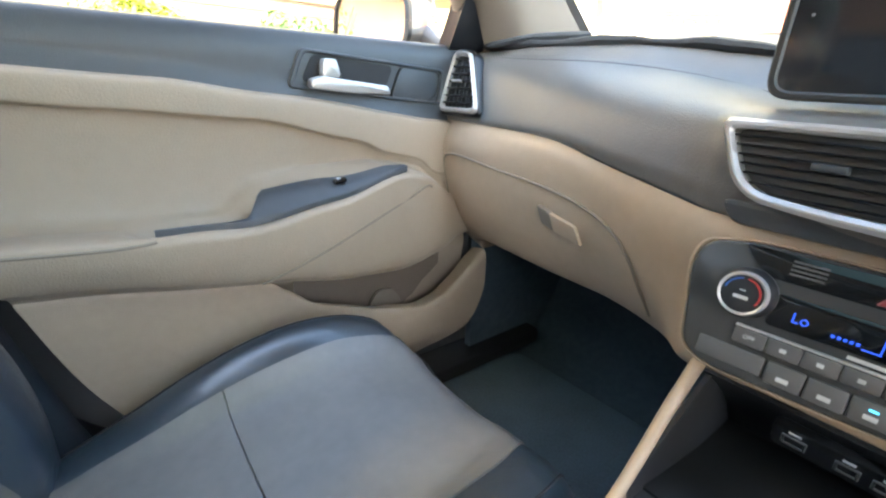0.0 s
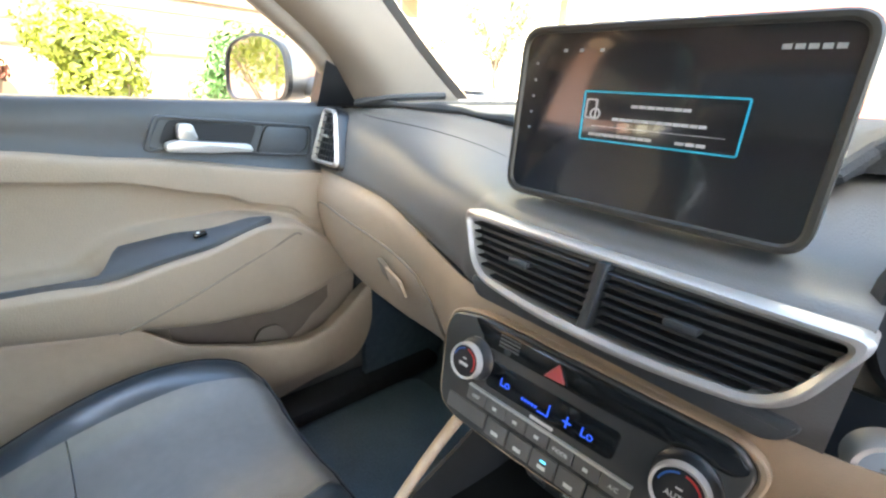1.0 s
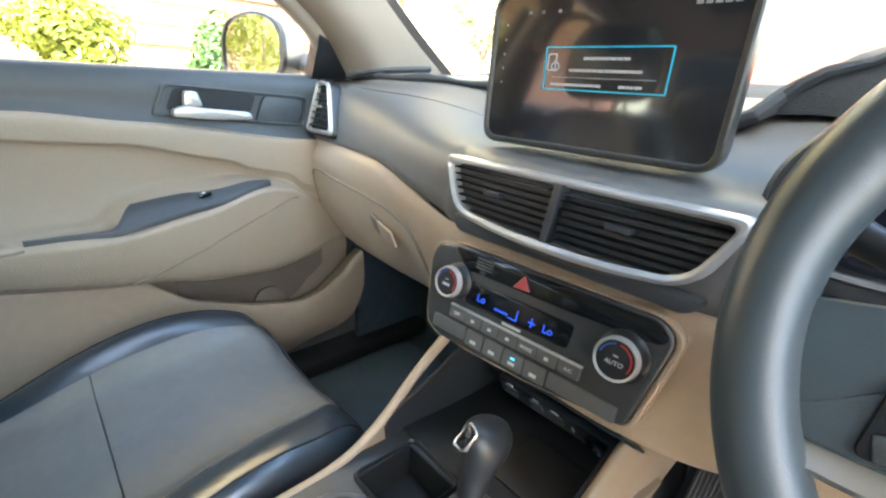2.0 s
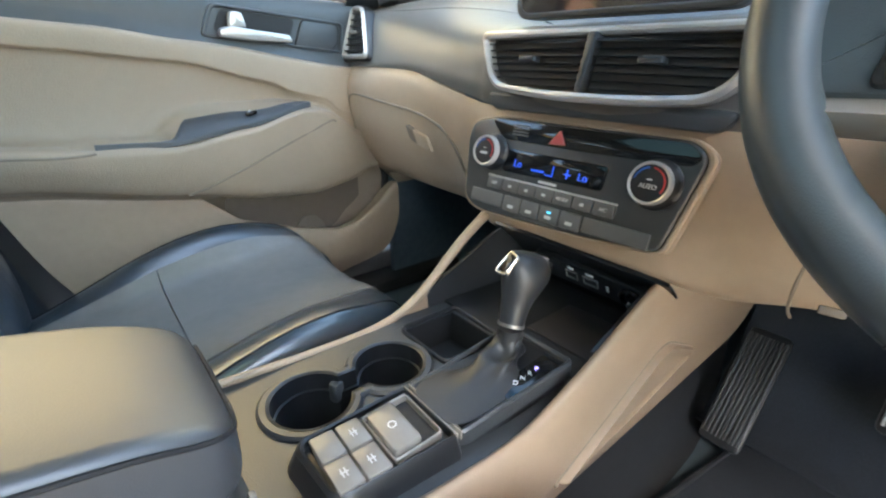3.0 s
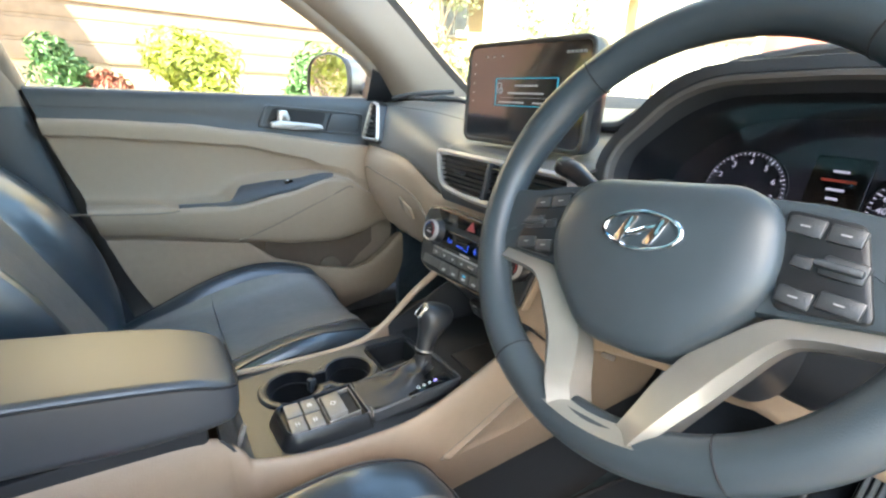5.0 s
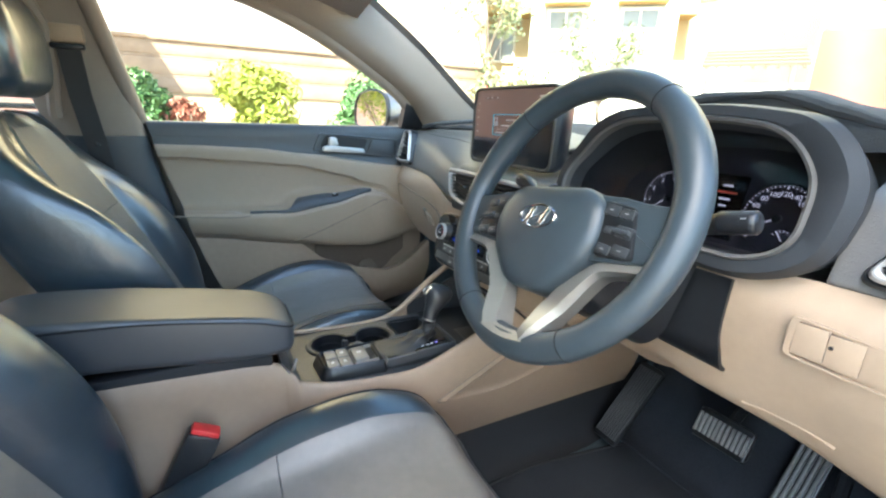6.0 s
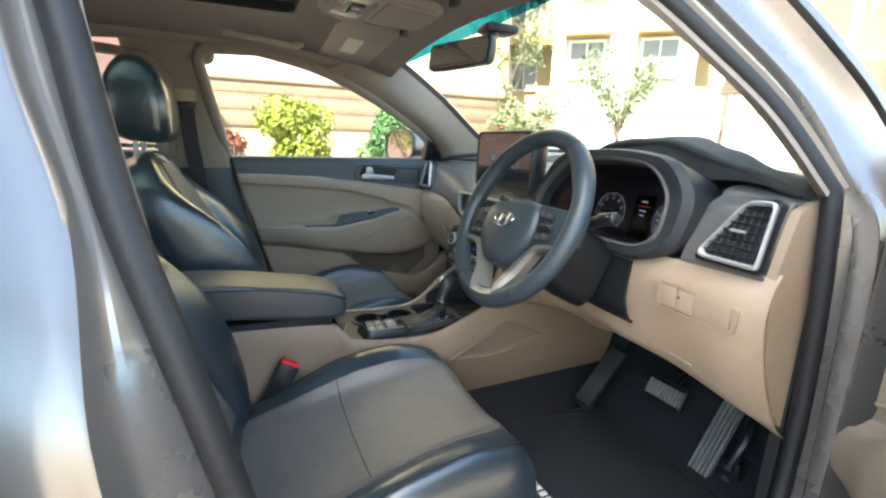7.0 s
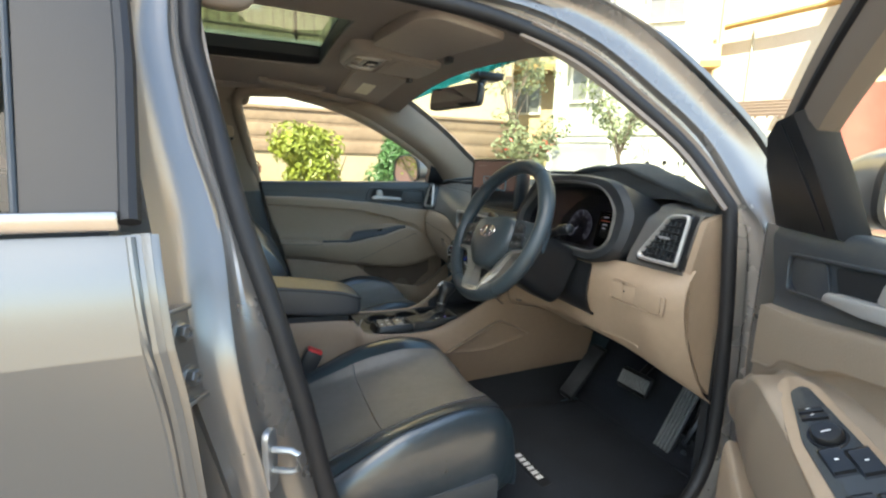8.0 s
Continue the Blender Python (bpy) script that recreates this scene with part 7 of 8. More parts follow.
# ---- seats ----
def seat(cx, cy, label, lean=0.475, hy=0.0, group="front seats"):
    """A bucket seat facing +y: cushion with bolsters, reclined back, head restraint."""
    s = thing("front_seat", (cx, cy, 0.36), label, "car seat", group)
    # cushion: sections from back to front
    def section(y):
        f = max(0.0, min(1.0, (y + 0.22) / 0.58))
        top = min(0.600 + 0.052 * f, 0.560 + 0.108 * f) - 0.045 * max(0, (f - 0.91) / 0.09) ** 2
        bol = 0.052 * (1 - 0.85 * max(0, (f - 0.80) / 0.2)) * (0.7 + 0.3 * math.sin(f * math.pi)) * min(1.0, 0.05 + max(0.0, f - 0.1) * 2.2)
        w = 0.258 - 0.022 * f * f - 0.022 * max(0, (f - 0.8) / 0.2) ** 2
        pts = [(-w + 0.03, 0.44), (-w, 0.47), (-w - 0.008, 0.53), (-w + 0.006, top + bol - 0.02), (-w + 0.04, top + bol), (-w + 0.085, top + bol * 0.62), (-w + 0.118, top + 0.004), (-0.06, top - 0.006), (0.0, top - 0.008)]
        pts = pts + [(-a, b) for a, b in pts[-2::-1]]
        return [Vector((cx + a, cy + y, b)) for a, b in pts]
    ys = [-0.24, -0.15, -0.05, 0.08, 0.20, 0.28, 0.325, 0.35, 0.362]
    rows = [cr(section(y), 72) for y in ys]
    last = [Vector((p.x, cy + 0.368, 0.44 + (p.z - 0.44) * 0.55)) for p in rows[-1]]
    rows.append(last)
    cols = [cr([r[j] for r in rows], 60) for j in range(72)]
    def worn(q):
        """Soft dents and creases of used leather."""
        w = noise.noise(Vector((q.x * 9, q.y * 12, 2.0 + cx))) * 0.0022 + noise.noise(Vector((q.x * 46, q.y * 22, q.z * 30 + cx))) * 0.0011
        return q + Vector((0, 0, w)) if q.z > 0.54 else q
    sheet_ = [[worn(cols[j][i]) for j in range(72)] for i in range(60)]
    cush = part("seat_cushion", grid(sheet_, closed_u=True, caps=True), LEATHER, s, "black leather seat cushion")

    def panel(name, rows_, lift, label):
        """A padded panel that follows the seat's own surface, sunk at its seams."""
        rows_ = [list(r) for r in rows_]
        n, m = len(rows_), len(rows_[0])
        for r in rows_:
            for a, b in ((1, 0), (m - 2, m - 1), ):
                r[a] = r[b].lerp(r[a], 0.08)
        for a, b in ((1, 0), (n - 2, n - 1)):
            rows_[a] = [q.lerp(o, 0.07) for q, o in zip(rows_[b], rows_[a])]
        out = []
        for i, r in enumerate(rows_):
            out.append([q + lift * (0.0035 if 0 < i < n - 1 and 0 < j < m - 1 else -0.0012) for j, q in enumerate(r)])
        return part(name, grid(out), LEATHER2, s, label)
    at_y = [min(range(60), key=lambda i: abs(sheet_[i][36].y - cy - y)) for y in (-0.22, 0.075, 0.350)]
    zup = Vector((0, 0, 1))
    for a, b in zip(at_y, at_y[1:]):
        panel("cushion_centre", [r[22:50] for r in sheet_[a:b + 1]], zup, "charcoal perforated leather panel")
    for sd, j in ((-1, 16), (1, 55)):
        part("piping", sweep([sheet_[i][j] + zup * 0.0002 for i in range(at_y[0], at_y[2] + 3, 2)], 0.0018, 6), STITCH, cush)
    part("piping", sweep([sheet_[at_y[2] + 1][j] + zup * 0.0004 for j in range(14, 58, 2)], 0.0018, 6), STITCH, cush)
    part("seat_base", box(cx - 0.235, cx + 0.235, cy - 0.2, cy + 0.31, 0.37, 0.45, 0.03), BLACK, s, "black plastic seat base")
    part("side_shield", box(cx + (0.235 if cx > 0 else -0.262), cx + (0.262 if cx > 0 else -0.235), cy - 0.2, cy + 0.30, 0.40, 0.53, 0.012), DARK, s, "grey plastic seat side shield")
    for sd in (-1, 1):
        part("seat_rail", box(cx + sd * 0.18 - 0.02, cx + sd * 0.18 + 0.02, cy - 0.3, cy + 0.34, 0.335, 0.375, 0.004), MATTE, s)
    # backrest: rings up the reclined axis
    ax0, ax1 = Vector((cx, cy - 0.17, 0.56)), Vector((cx, cy - lean, 1.135))
    up = (ax1 - ax0).normalized()
    fwd = Vector((0, up.z, -up.y))
    H = (ax1 - ax0).length
    rows = []
    def bsec(t):
        w = 0.255 - 0.01 * t - 0.085 * max(0, (t - 0.80) / 0.2) ** 1.6
        bol = (0.075 * math.sin(math.pi * min(1, max(0, (t + 0.05) / 0.85))) ** 0.8) * (1 if t < 0.8 else max(0.0, 1 - (t - 0.8) / 0.2)) + 0.004
        d = 0.035 + 0.012 * math.sin(t * math.pi)
        pts = [(-w, -0.05), (-w - 0.006, 0.0), (-w + 0.008, d + bol - 0.012), (-w + 0.035, d + bol), (-w + 0.08, d + bol * 0.62), (-w + 0.112, d + 0.004), (-0.05, d - 0.006), (0.0, d - 0.008)]
        pts = pts + [(-a, b) for a, b in pts[-2::-1]] + [(w * 0.7, -0.075), (0, -0.085), (-w * 0.7, -0.075)]
        return [ax0 + up * (t * H) + Vector((a, 0, 0)) + fwd * b for a, b in pts]
    for t in (0.0, 0.12, 0.28, 0.45, 0.62, 0.76, 0.86, 0.93, 0.975, 1.0):
        r = bsec(t)
        if t > 0.95:
            c = sum(r, Vector()) / len(r)
            r = [c + (p - c) * (0.9 if t < 0.99 else 0.6) for p in r]
        rows.append(cr(r + [r[0]], 64)[:-1])
    cols = [cr([r[j] for r in rows], 48) for j in range(63)]
    part("backrest", grid([[cols[j][i] for j in range(63)] for i in range(48)], closed_u=True, caps=True), LEATHER, s, "black leather seat back with side bolsters")
    bsheet = [[cols[j][i] for j in range(63)] for i in range(48)]
    for a, b in ((3, 20), (20, 37)):
        panel("back_centre", [r[17:33] for r in bsheet[a:b + 1]], fwd, "charcoal perforated leather panel")
    # head restraint
    hc = Vector((cx, cy - lean + 0.030 + hy, 1.285))
    lean_h = Matrix.Rotation(radians(-6), 4, "X")
    rows = []
    for z, hd, hw_ in ((-0.114, 0.020, 0.085), (-0.108, 0.050, 0.112), (-0.085, 0.071, 0.128), (-0.045, 0.078, 0.135), (0.0, 0.077, 0.136), (0.045, 0.068, 0.132), (0.080, 0.052, 0.120), (0.102, 0.034, 0.100), (0.112, 0.014, 0.070)):
        o = rounded([(-hw_, -hd), (hw_, -hd), (hw_, hd), (-hw_, hd)], min(hd * 0.95, 0.045), 6)
        rows.append([Matrix.Translation(hc) @ lean_h @ Vector((p.x, p.y - 0.10 * (z + 0.11), z)) for p in o])
    cols = [cr([r[j] for r in rows], 30) for j in range(len(rows[0]))]
    hr = part("headrest", grid([[cols[j][i] for j in range(len(cols))] for i in range(30)], closed_u=True, caps=True), LEATHER, s, "black leather head restraint")
    up = Vector((0, 0, 1))
    for sd in (-1, 1):
        part("headrest_post", sweep([hc + Vector((sd * 0.055, -0.035, -0.17)), hc + Vector((sd * 0.055, -0.03, -0.07))], 0.007, 10), SILVER, hr)
    return s


seat(0.375, -0.06, "black leather driver's seat with charcoal perforated centre")
seat(-0.408, 0.03, "black leather front passenger seat with charcoal perforated centre", 0.45, 0.0)
rs = thing("rear_bench", (0, -1.1, 0.36), "black leather rear bench seat in the shade", "car seat")
part("bench_cushion", skin([[(x, -0.72, 0.40), (x, -0.70, 0.58), (x, -0.76, 0.64), (x, -1.0, 0.62), (x, -1.25, 0.58), (x, -1.3, 0.5)] for x in (-0.66, -0.33, 0, 0.33, 0.66)], 24, 16, 0.02), LEATHER, rs)
part("bench_back", skin([[(x, -1.2, 0.52), (x, -1.22, 0.62), (x, -1.34, 0.9), (x, -1.44, 1.14), (x, -1.52, 1.15), (x, -1.50, 0.6)] for x in (-0.66, -0.33, 0, 0.33, 0.66)], 24, 16, 0.02), LEATHER, rs)
for x in (-0.38, 0.38):
    part("headrest", pillow(Matrix.Translation((x, -1.5, 1.24)) @ Matrix.Rotation(radians(-15), 4, "X"), 0.12, 0.05, 0.085, 3.0, 20, 12), LEATHER, rs)

# seat belts
bk = thing("seat_belt_buckle", (0.135, -0.12, 0.55), "black seat belt buckle with a red release button", "buckle")
bmx = plane((0.134, -0.098, 0.652), (0.06, 0.88, -0.46), (0.0, 0.43, 0.90))
part("buckle_body", box(-0.025, 0.025, -0.115, 0.022, -0.016, 0.016, 0.006, bmx), BLACK, bk)
part("release_button", box(-0.021, 0.021, 0.016, 0.029, -0.012, 0.012, 0.003, bmx), RED, bk, "red release button")
part("buckle_stalk", box(-0.014, 0.014, -0.18, -0.08, -0.006, 0.006, 0.003, bmx), BLACK, bk)
sbt = thing("seat_belt", (-0.67, -0.31, 1.3), "dark grey passenger seat belt hanging from the pillar", "seat belt")
part("belt_anchor", box(-0.02, 0.02, -0.035, 0.035, -0.022, 0.022, 0.01, Matrix.Translation((-0.655, -0.315, 1.325))), BEIGE, sbt, "beige belt anchor cover")
part("belt_loop", box(-0.012, 0.012, -0.034, 0.034, -0.006, 0.006, 0.004, Matrix.Translation((-0.640, -0.315, 1.295))), BLACK, sbt)
BELT = mat("dark_belt_webbing", (0.035, 0.033, 0.033), 0.8, grain=0.6, bump_scale=1200)
part("webbing", grid([[Vector((x, y + w, z)) for w in (-0.024, 0.024)] for x, y, z in ((-0.640, -0.315, 1.30), (-0.665, -0.312, 1.18), (-0.695, -0.30, 1.05), (-0.70, -0.28, 0.85), (-0.70, -0.25, 0.55))], thick=0.0015), BELT, sbt)
part("belt_stop", lathe([(0.007, 0), (0.007, 0.004), (0.004, 0.006)], plane((-0.694, -0.30, 1.06), (0, 1, 0), (0, 0, 1)), 12), BLACK, sbt)
part("wedge_red", box(-0.012, 0.012, -0.02, 0.02, -0.006, 0.006, 0.003, Matrix.Translation((-0.735, 0.015, 0.535))), RED, left_door, "red door edge reflector")

# ---- roof fittings ----
VISOR = mat("pale_greige_vinyl", (0.36, 0.315, 0.275), 0.6, grain=0.3, bump_scale=700, var=0.06)
oc = thing("overhead_console", (0.03, 0.15, 1.5), "greige overhead console with map lamps and switches", "overhead console")
om = plane((0.0, 0.19, 1.520), (1, 0, 0), (0, -1, 0.06))
oo = rounded([(-0.105, -0.13), (0.105, -0.13), (0.122, 0.08), (0.10, 0.15), (-0.10, 0.15), (-0.122, 0.08)], 0.055, 6)
part("console_shell", slab(ccw(oo), om, -0.02, 0.022, 0.012, 3), VISOR, oc)
LAMP = mat("frosted_lamp_lens", (0.52, 0.50, 0.46), 0.25)
co = rounded([(-0.104, 0.030), (0.104, 0.030), (0.110, 0.085), (0.085, 0.140), (-0.085, 0.140), (-0.110, 0.085)], 0.035, 6)
part("lamp_surround", ring(co, scaled(co, 0.86), om, 0.014, 0.0285, 0.004), VISOR, oc, "raised rounded lamp surround")
for s in (-1, 1):
    part("map_lamp", plate([(s * 0.046, 0.046), (s * 0.088, 0.044), (s * 0.092, 0.085), (s * 0.074, 0.124), (s * 0.046, 0.126)], 0.012, om, 0.015, 0.0255, 0.003), LAMP, oc, "frosted map lamp lens")
    part("lamp_button", box(s * 0.030 - 0.010, s * 0.030 + 0.010, 0.105, 0.124, 0.018, 0.0275, 0.002, om), VISOR, oc)
part("console_inset", plate([(-0.043, 0.044), (0.043, 0.044), (0.043, 0.100), (-0.043, 0.100)], 0.008, om, 0.015, 0.0235, 0.002), DARK, oc)
for x in (-0.021, 0.021):
    part("roof_switch", box(x - 0.017, x + 0.017, 0.056, 0.086, 0.02, 0.030, 0.003, om), BLACK, oc)
    part("switch_mark", box(x - 0.005, x + 0.005, 0.070, 0.0725, 0.0295, 0.0305, 0, om), LCD, oc)
part("glasses_lid", plate([(-0.088, -0.115), (0.088, -0.115), (0.098, 0.018), (-0.098, 0.018)], 0.03, om, 0.018, 0.0262, 0.003), VISOR, oc, "sunglasses holder lid")
for s in (-1, 1):
    vs = thing("sun_visor", (s * 0.36, 0.2, 1.49), "greige sun visor folded up against the headliner", "sun visor", "sun visors")
    vm = plane((s * 0.365, 0.165, 1.500), (s, 0, -0.09), (0, -s, 0.12)) if s > 0 else plane((s * 0.365, 0.205, 1.503), (-s, 0, 0.09), (0, s, 0.12))
    vo = [(-0.195, -0.085), (0.205, -0.088), (0.215, 0.06), (0.17, 0.092), (-0.185, 0.090)]
    up_ = vm.to_3x3() @ Vector((0, 0, 1))
    z0, z1 = (-0.008, 0.019) if up_.z < 0 else (-0.019, 0.008)
    part("visor_board", plate(vo, 0.025, vm, z0, z1, 0.006), VISOR, vs)
    zz = z1 if up_.z < 0 else z0
    if s < 0:
        part("visor_label", plate([(-0.075, -0.012), (0.075, -0.012), (0.075, 0.038), (-0.075, 0.038)], 0.004, vm, zz - 0.0008, zz + 0.0008), mat("pale_label", (0.75, 0.72, 0.55), 0.5), vs, "pale warning label")
    part("visor_clip", box(-0.018, 0.018, -0.008, 0.008, -0.012, 0.012, 0.004, Matrix.Translation((s * 0.17, 0.30, 1.50))), DARK, vs)
gh = thing("grab_handle", (-0.55, -0.06, 1.47), "greige folding grab handle on the roof rail", "grab handle")
part("handle_bar", sweep([(-0.472, -0.165, 1.512), (-0.452, -0.15, 1.497), (-0.464, -0.06, 1.494), (-0.486, 0.03, 1.488), (-0.508, 0.045, 1.500)], 0.0095, 10, n=26), VISOR, gh)
for x, y, z in ((-0.478, -0.165, 1.512), (-0.510, 0.045, 1.502)):
    part("handle_mount", box(x - 0.018, x + 0.022, y - 0.017, y + 0.017, z - 0.014, z + 0.012, 0.007), VISOR, gh)
part("handle_recess", pillow(plane((-0.500, -0.06, 1.512), (0.2, -1, 0), (1, 0.2, 0.2)), 0.115, 0.016, 0.006), DARK, gh, "dark recess behind the handle")
rm = thing("rear_view_mirror", (-0.02, 0.44, 1.44), "dark interior mirror hanging from the windscreen", "mirror")
mm_ = plane((-0.028, 0.408, 1.430), (0.96, 0.28, 0.0), (0.02, 0.10, 1))
mo = rounded([(-0.125, -0.034), (0.125, -0.034), (0.130, 0.036), (-0.120, 0.038)], 0.022, 6)
rows = [[mm_ @ Vector((p.x * k, p.y * k, z)) for p in mo] for k, z in ((0.94, 0.004), (0.99, 0.004), (1.0, -0.002), (1.0, -0.012), (0.9, -0.03), (0.5, -0.042))]
part("mirror_shell", grid(rows, closed_u=True, caps=True), DARK, rm)
bm = bmesh.new()
bm.faces.new([bm.verts.new(mm_ @ Vector((p.x * 0.93, p.y * 0.92, 0.0055))) for p in mo])
part("mirror_pane", bm, MIRROR, rm, "silvered mirror glass")
part("mirror_stem", sweep([mm_ @ Vector((0, 0.01, -0.035)), (0.01, 0.49, 1.475), (0.0, 0.50, 1.505)], 0.014, 10, n=10), BLACK, rm)
part("sensor_cover", box(-0.035, 0.035, 0.45, 0.55, -0.012, 0.012, 0.01, Matrix.Translation((0, 0.015, 1.500))), BLACK, rm, "black rain sensor cover")


# ---- outside ----
ASPHALT = mat("grey_concrete_paving", (0.31, 0.252, 0.195), 0.9, grain=0.5, bump_scale=40, scale=12, stains=0.6, var=0.2)
g = solo("ground", grid([[(x, y, 0.0) for x in (-400, -40, -10, 0, 10, 40, 400)] for y in (-400, -40, -10, 0, 10, 40, 400)]), ASPHALT, "dusty grey paved yard", "ground", "structure")
WALLTOP = mat("brown_stone_wall", (0.20, 0.140, 0.092), 0.85, grain=0.6, bump_scale=20, scale=8, stains=1.2, var=0.25)
WALLLOW = mat("cream_plaster", (0.34, 0.28, 0.18), 0.85, grain=0.3, bump_scale=30, scale=10, stains=0.8, var=0.12)
wall = thing("boundary_wall", (-9.5, 0, 0), "brown banded compound wall with a cream plaster foot", "wall", kind="structure")
part("wall_foot", box(-9.75, -9.5, -1.9, 6.6, 0, 1.45), WALLLOW, wall)
for k, (z0, z1, dx) in enumerate(((1.45, 1.72, 0.0), (1.72, 1.78, -0.012), (1.78, 2.06, 0.0), (2.06, 2.12, -0.012), (2.12, 2.36, 0.0))):
    part("wall_course", box(-9.75, -9.46 + dx, -1.9, 6.6, z0, z1, 0.01), WALLTOP, wall)
part("wall_coping", box(-9.8, -9.42, -1.9, 6.62, 2.36, 2.44, 0.015), WALLTOP, wall)

LEAF1 = mat("sunlit_green_leaf", (0.16, 0.19, 0.02), 0.5, var=0.5, scale=3, stains=2)
LEAF2 = mat("dark_green_leaf", (0.045, 0.11, 0.03), 0.5, var=0.5, scale=3, stains=2)
# leaf colour paled to imitate the haze over the distant view
LEAF3 = mat("washed_out_leaf", (0.15, 0.17, 0.085), 0.6, var=0.4, scale=3, stains=2)
BARK = mat("grey_brown_bark", (0.16, 0.12, 0.09), 0.9, grain=0.8, bump_scale=60)


def leaves(rng, blobs, count, size, spread=0.35):
    """Many small bent leaves in uneven clumps."""
    verts, faces = [], []
    for _ in range(count):
        c, r = blobs[rng.randrange(len(blobs))]
        d = Vector((rng.gauss(0, 1), rng.gauss(0, 1), rng.gauss(0, 1))).normalized()
        p = Vector(c) + Vector((d.x * r[0], d.y * r[1], d.z * r[2])) * (1 - spread * rng.random() ** 2)
        n = (d + Vector((rng.uniform(-0.9, 0.9), rng.uniform(-0.9, 0.9), rng.uniform(-0.3, 0.9)))).normalized()
        u = n.orthogonal().normalized()
        u = Matrix.Rotation(rng.uniform(0, 6.28), 3, n) @ u
        w = n.cross(u)
        s = size * rng.uniform(0.6, 1.3)
        b = len(verts)
        verts += [p - u * s, p + w * s * 0.42 + n * s * 0.1, p + u * s - n * s * 0.25, p - w * s * 0.42 + n * s * 0.1]
        faces += [(b, b + 1, b + 2), (b, b + 2, b + 3)]
    return verts, faces


def leaf_part(name, rng, blobs, count, size, material, parent, label=""):
    v, f = leaves(rng, blobs, count, size)
    me = bpy.data.meshes.new(name)
    org = ORIGIN[parent.name]
    me.from_pydata([p - org for p in v], [], f)
    me.materials.append(material)
    ob = new(name, me)
    ob.parent = parent
    return tagged(ob, label)


def bush(x, y, w, h, material, label, seed, count=5200):
    rng = random.Random(seed)
    t = thing("bush", (x, y, 0), label, "bush", "hedge bushes")
    for k in range(6):
        a = rng.uniform(0, 6.28)
        part("stem", sweep([(x, y, 0), (x + 0.2 * w * math.cos(a), y + 0.2 * w * math.sin(a), h * 0.35), (x + 0.36 * w * math.cos(a), y + 0.36 * w * math.sin(a), h * 0.7)], lambda q: 0.03 * (1 - 0.6 * q), 7, n=8), BARK, t)
    blobs = []
    for k in range(16):
        a, q = rng.uniform(0, 6.28), rng.random()
        rr = w * rng.uniform(0.16, 0.26)
        blobs.append(((x + 0.30 * w * math.cos(a) * q, y + 0.30 * w * math.sin(a) * q, h * rng.uniform(0.42, 0.84)), (rr, rr, rr * 0.9)))
    leaf_part("foliage", rng, blobs, count, 0.060, material, t)
    return t


bush(-7.9, 1.0, 1.75, 1.95, LEAF1, "rounded yellow-green shrub in the sun by the wall", 3)
bush(-7.7, 2.75, 1.6, 2.05, LEAF2, "tall dark green shrub by the wall", 4)
bush(-8.6, -0.9, 1.3, 1.9, LEAF2, "small green shrub against the wall", 5, 2200)
bush(-6.9, -8.8, 3.4, 3.6, LEAF1, "tall yellow-green shrub at the back of the yard", 9, 4200)
bush(-8.5, -0.35, 0.8, 1.55, mat("reddish_leaf", (0.16, 0.05, 0.03), 0.5, var=0.5, scale=3, stains=2), "small shrub with reddish leaves by the wall", 8, 900)

# buildings ahead
PLASTER = mat("sunlit_cream_render", (0.52, 0.42, 0.26), 0.85, grain=0.2, bump_scale=20, scale=6, stains=0.5, var=0.08)
WHITEWALL = mat("white_render", (0.66, 0.64, 0.58), 0.85, grain=0.2, bump_scale=20, scale=6, stains=0.5, var=0.06)
# window colour lightened to imitate the same washed-out view
WINDARK = mat("dark_window", (0.16, 0.16, 0.15), 0.2)
WOODTRIM = mat("ochre_awning", (0.42, 0.27, 0.10), 0.7)


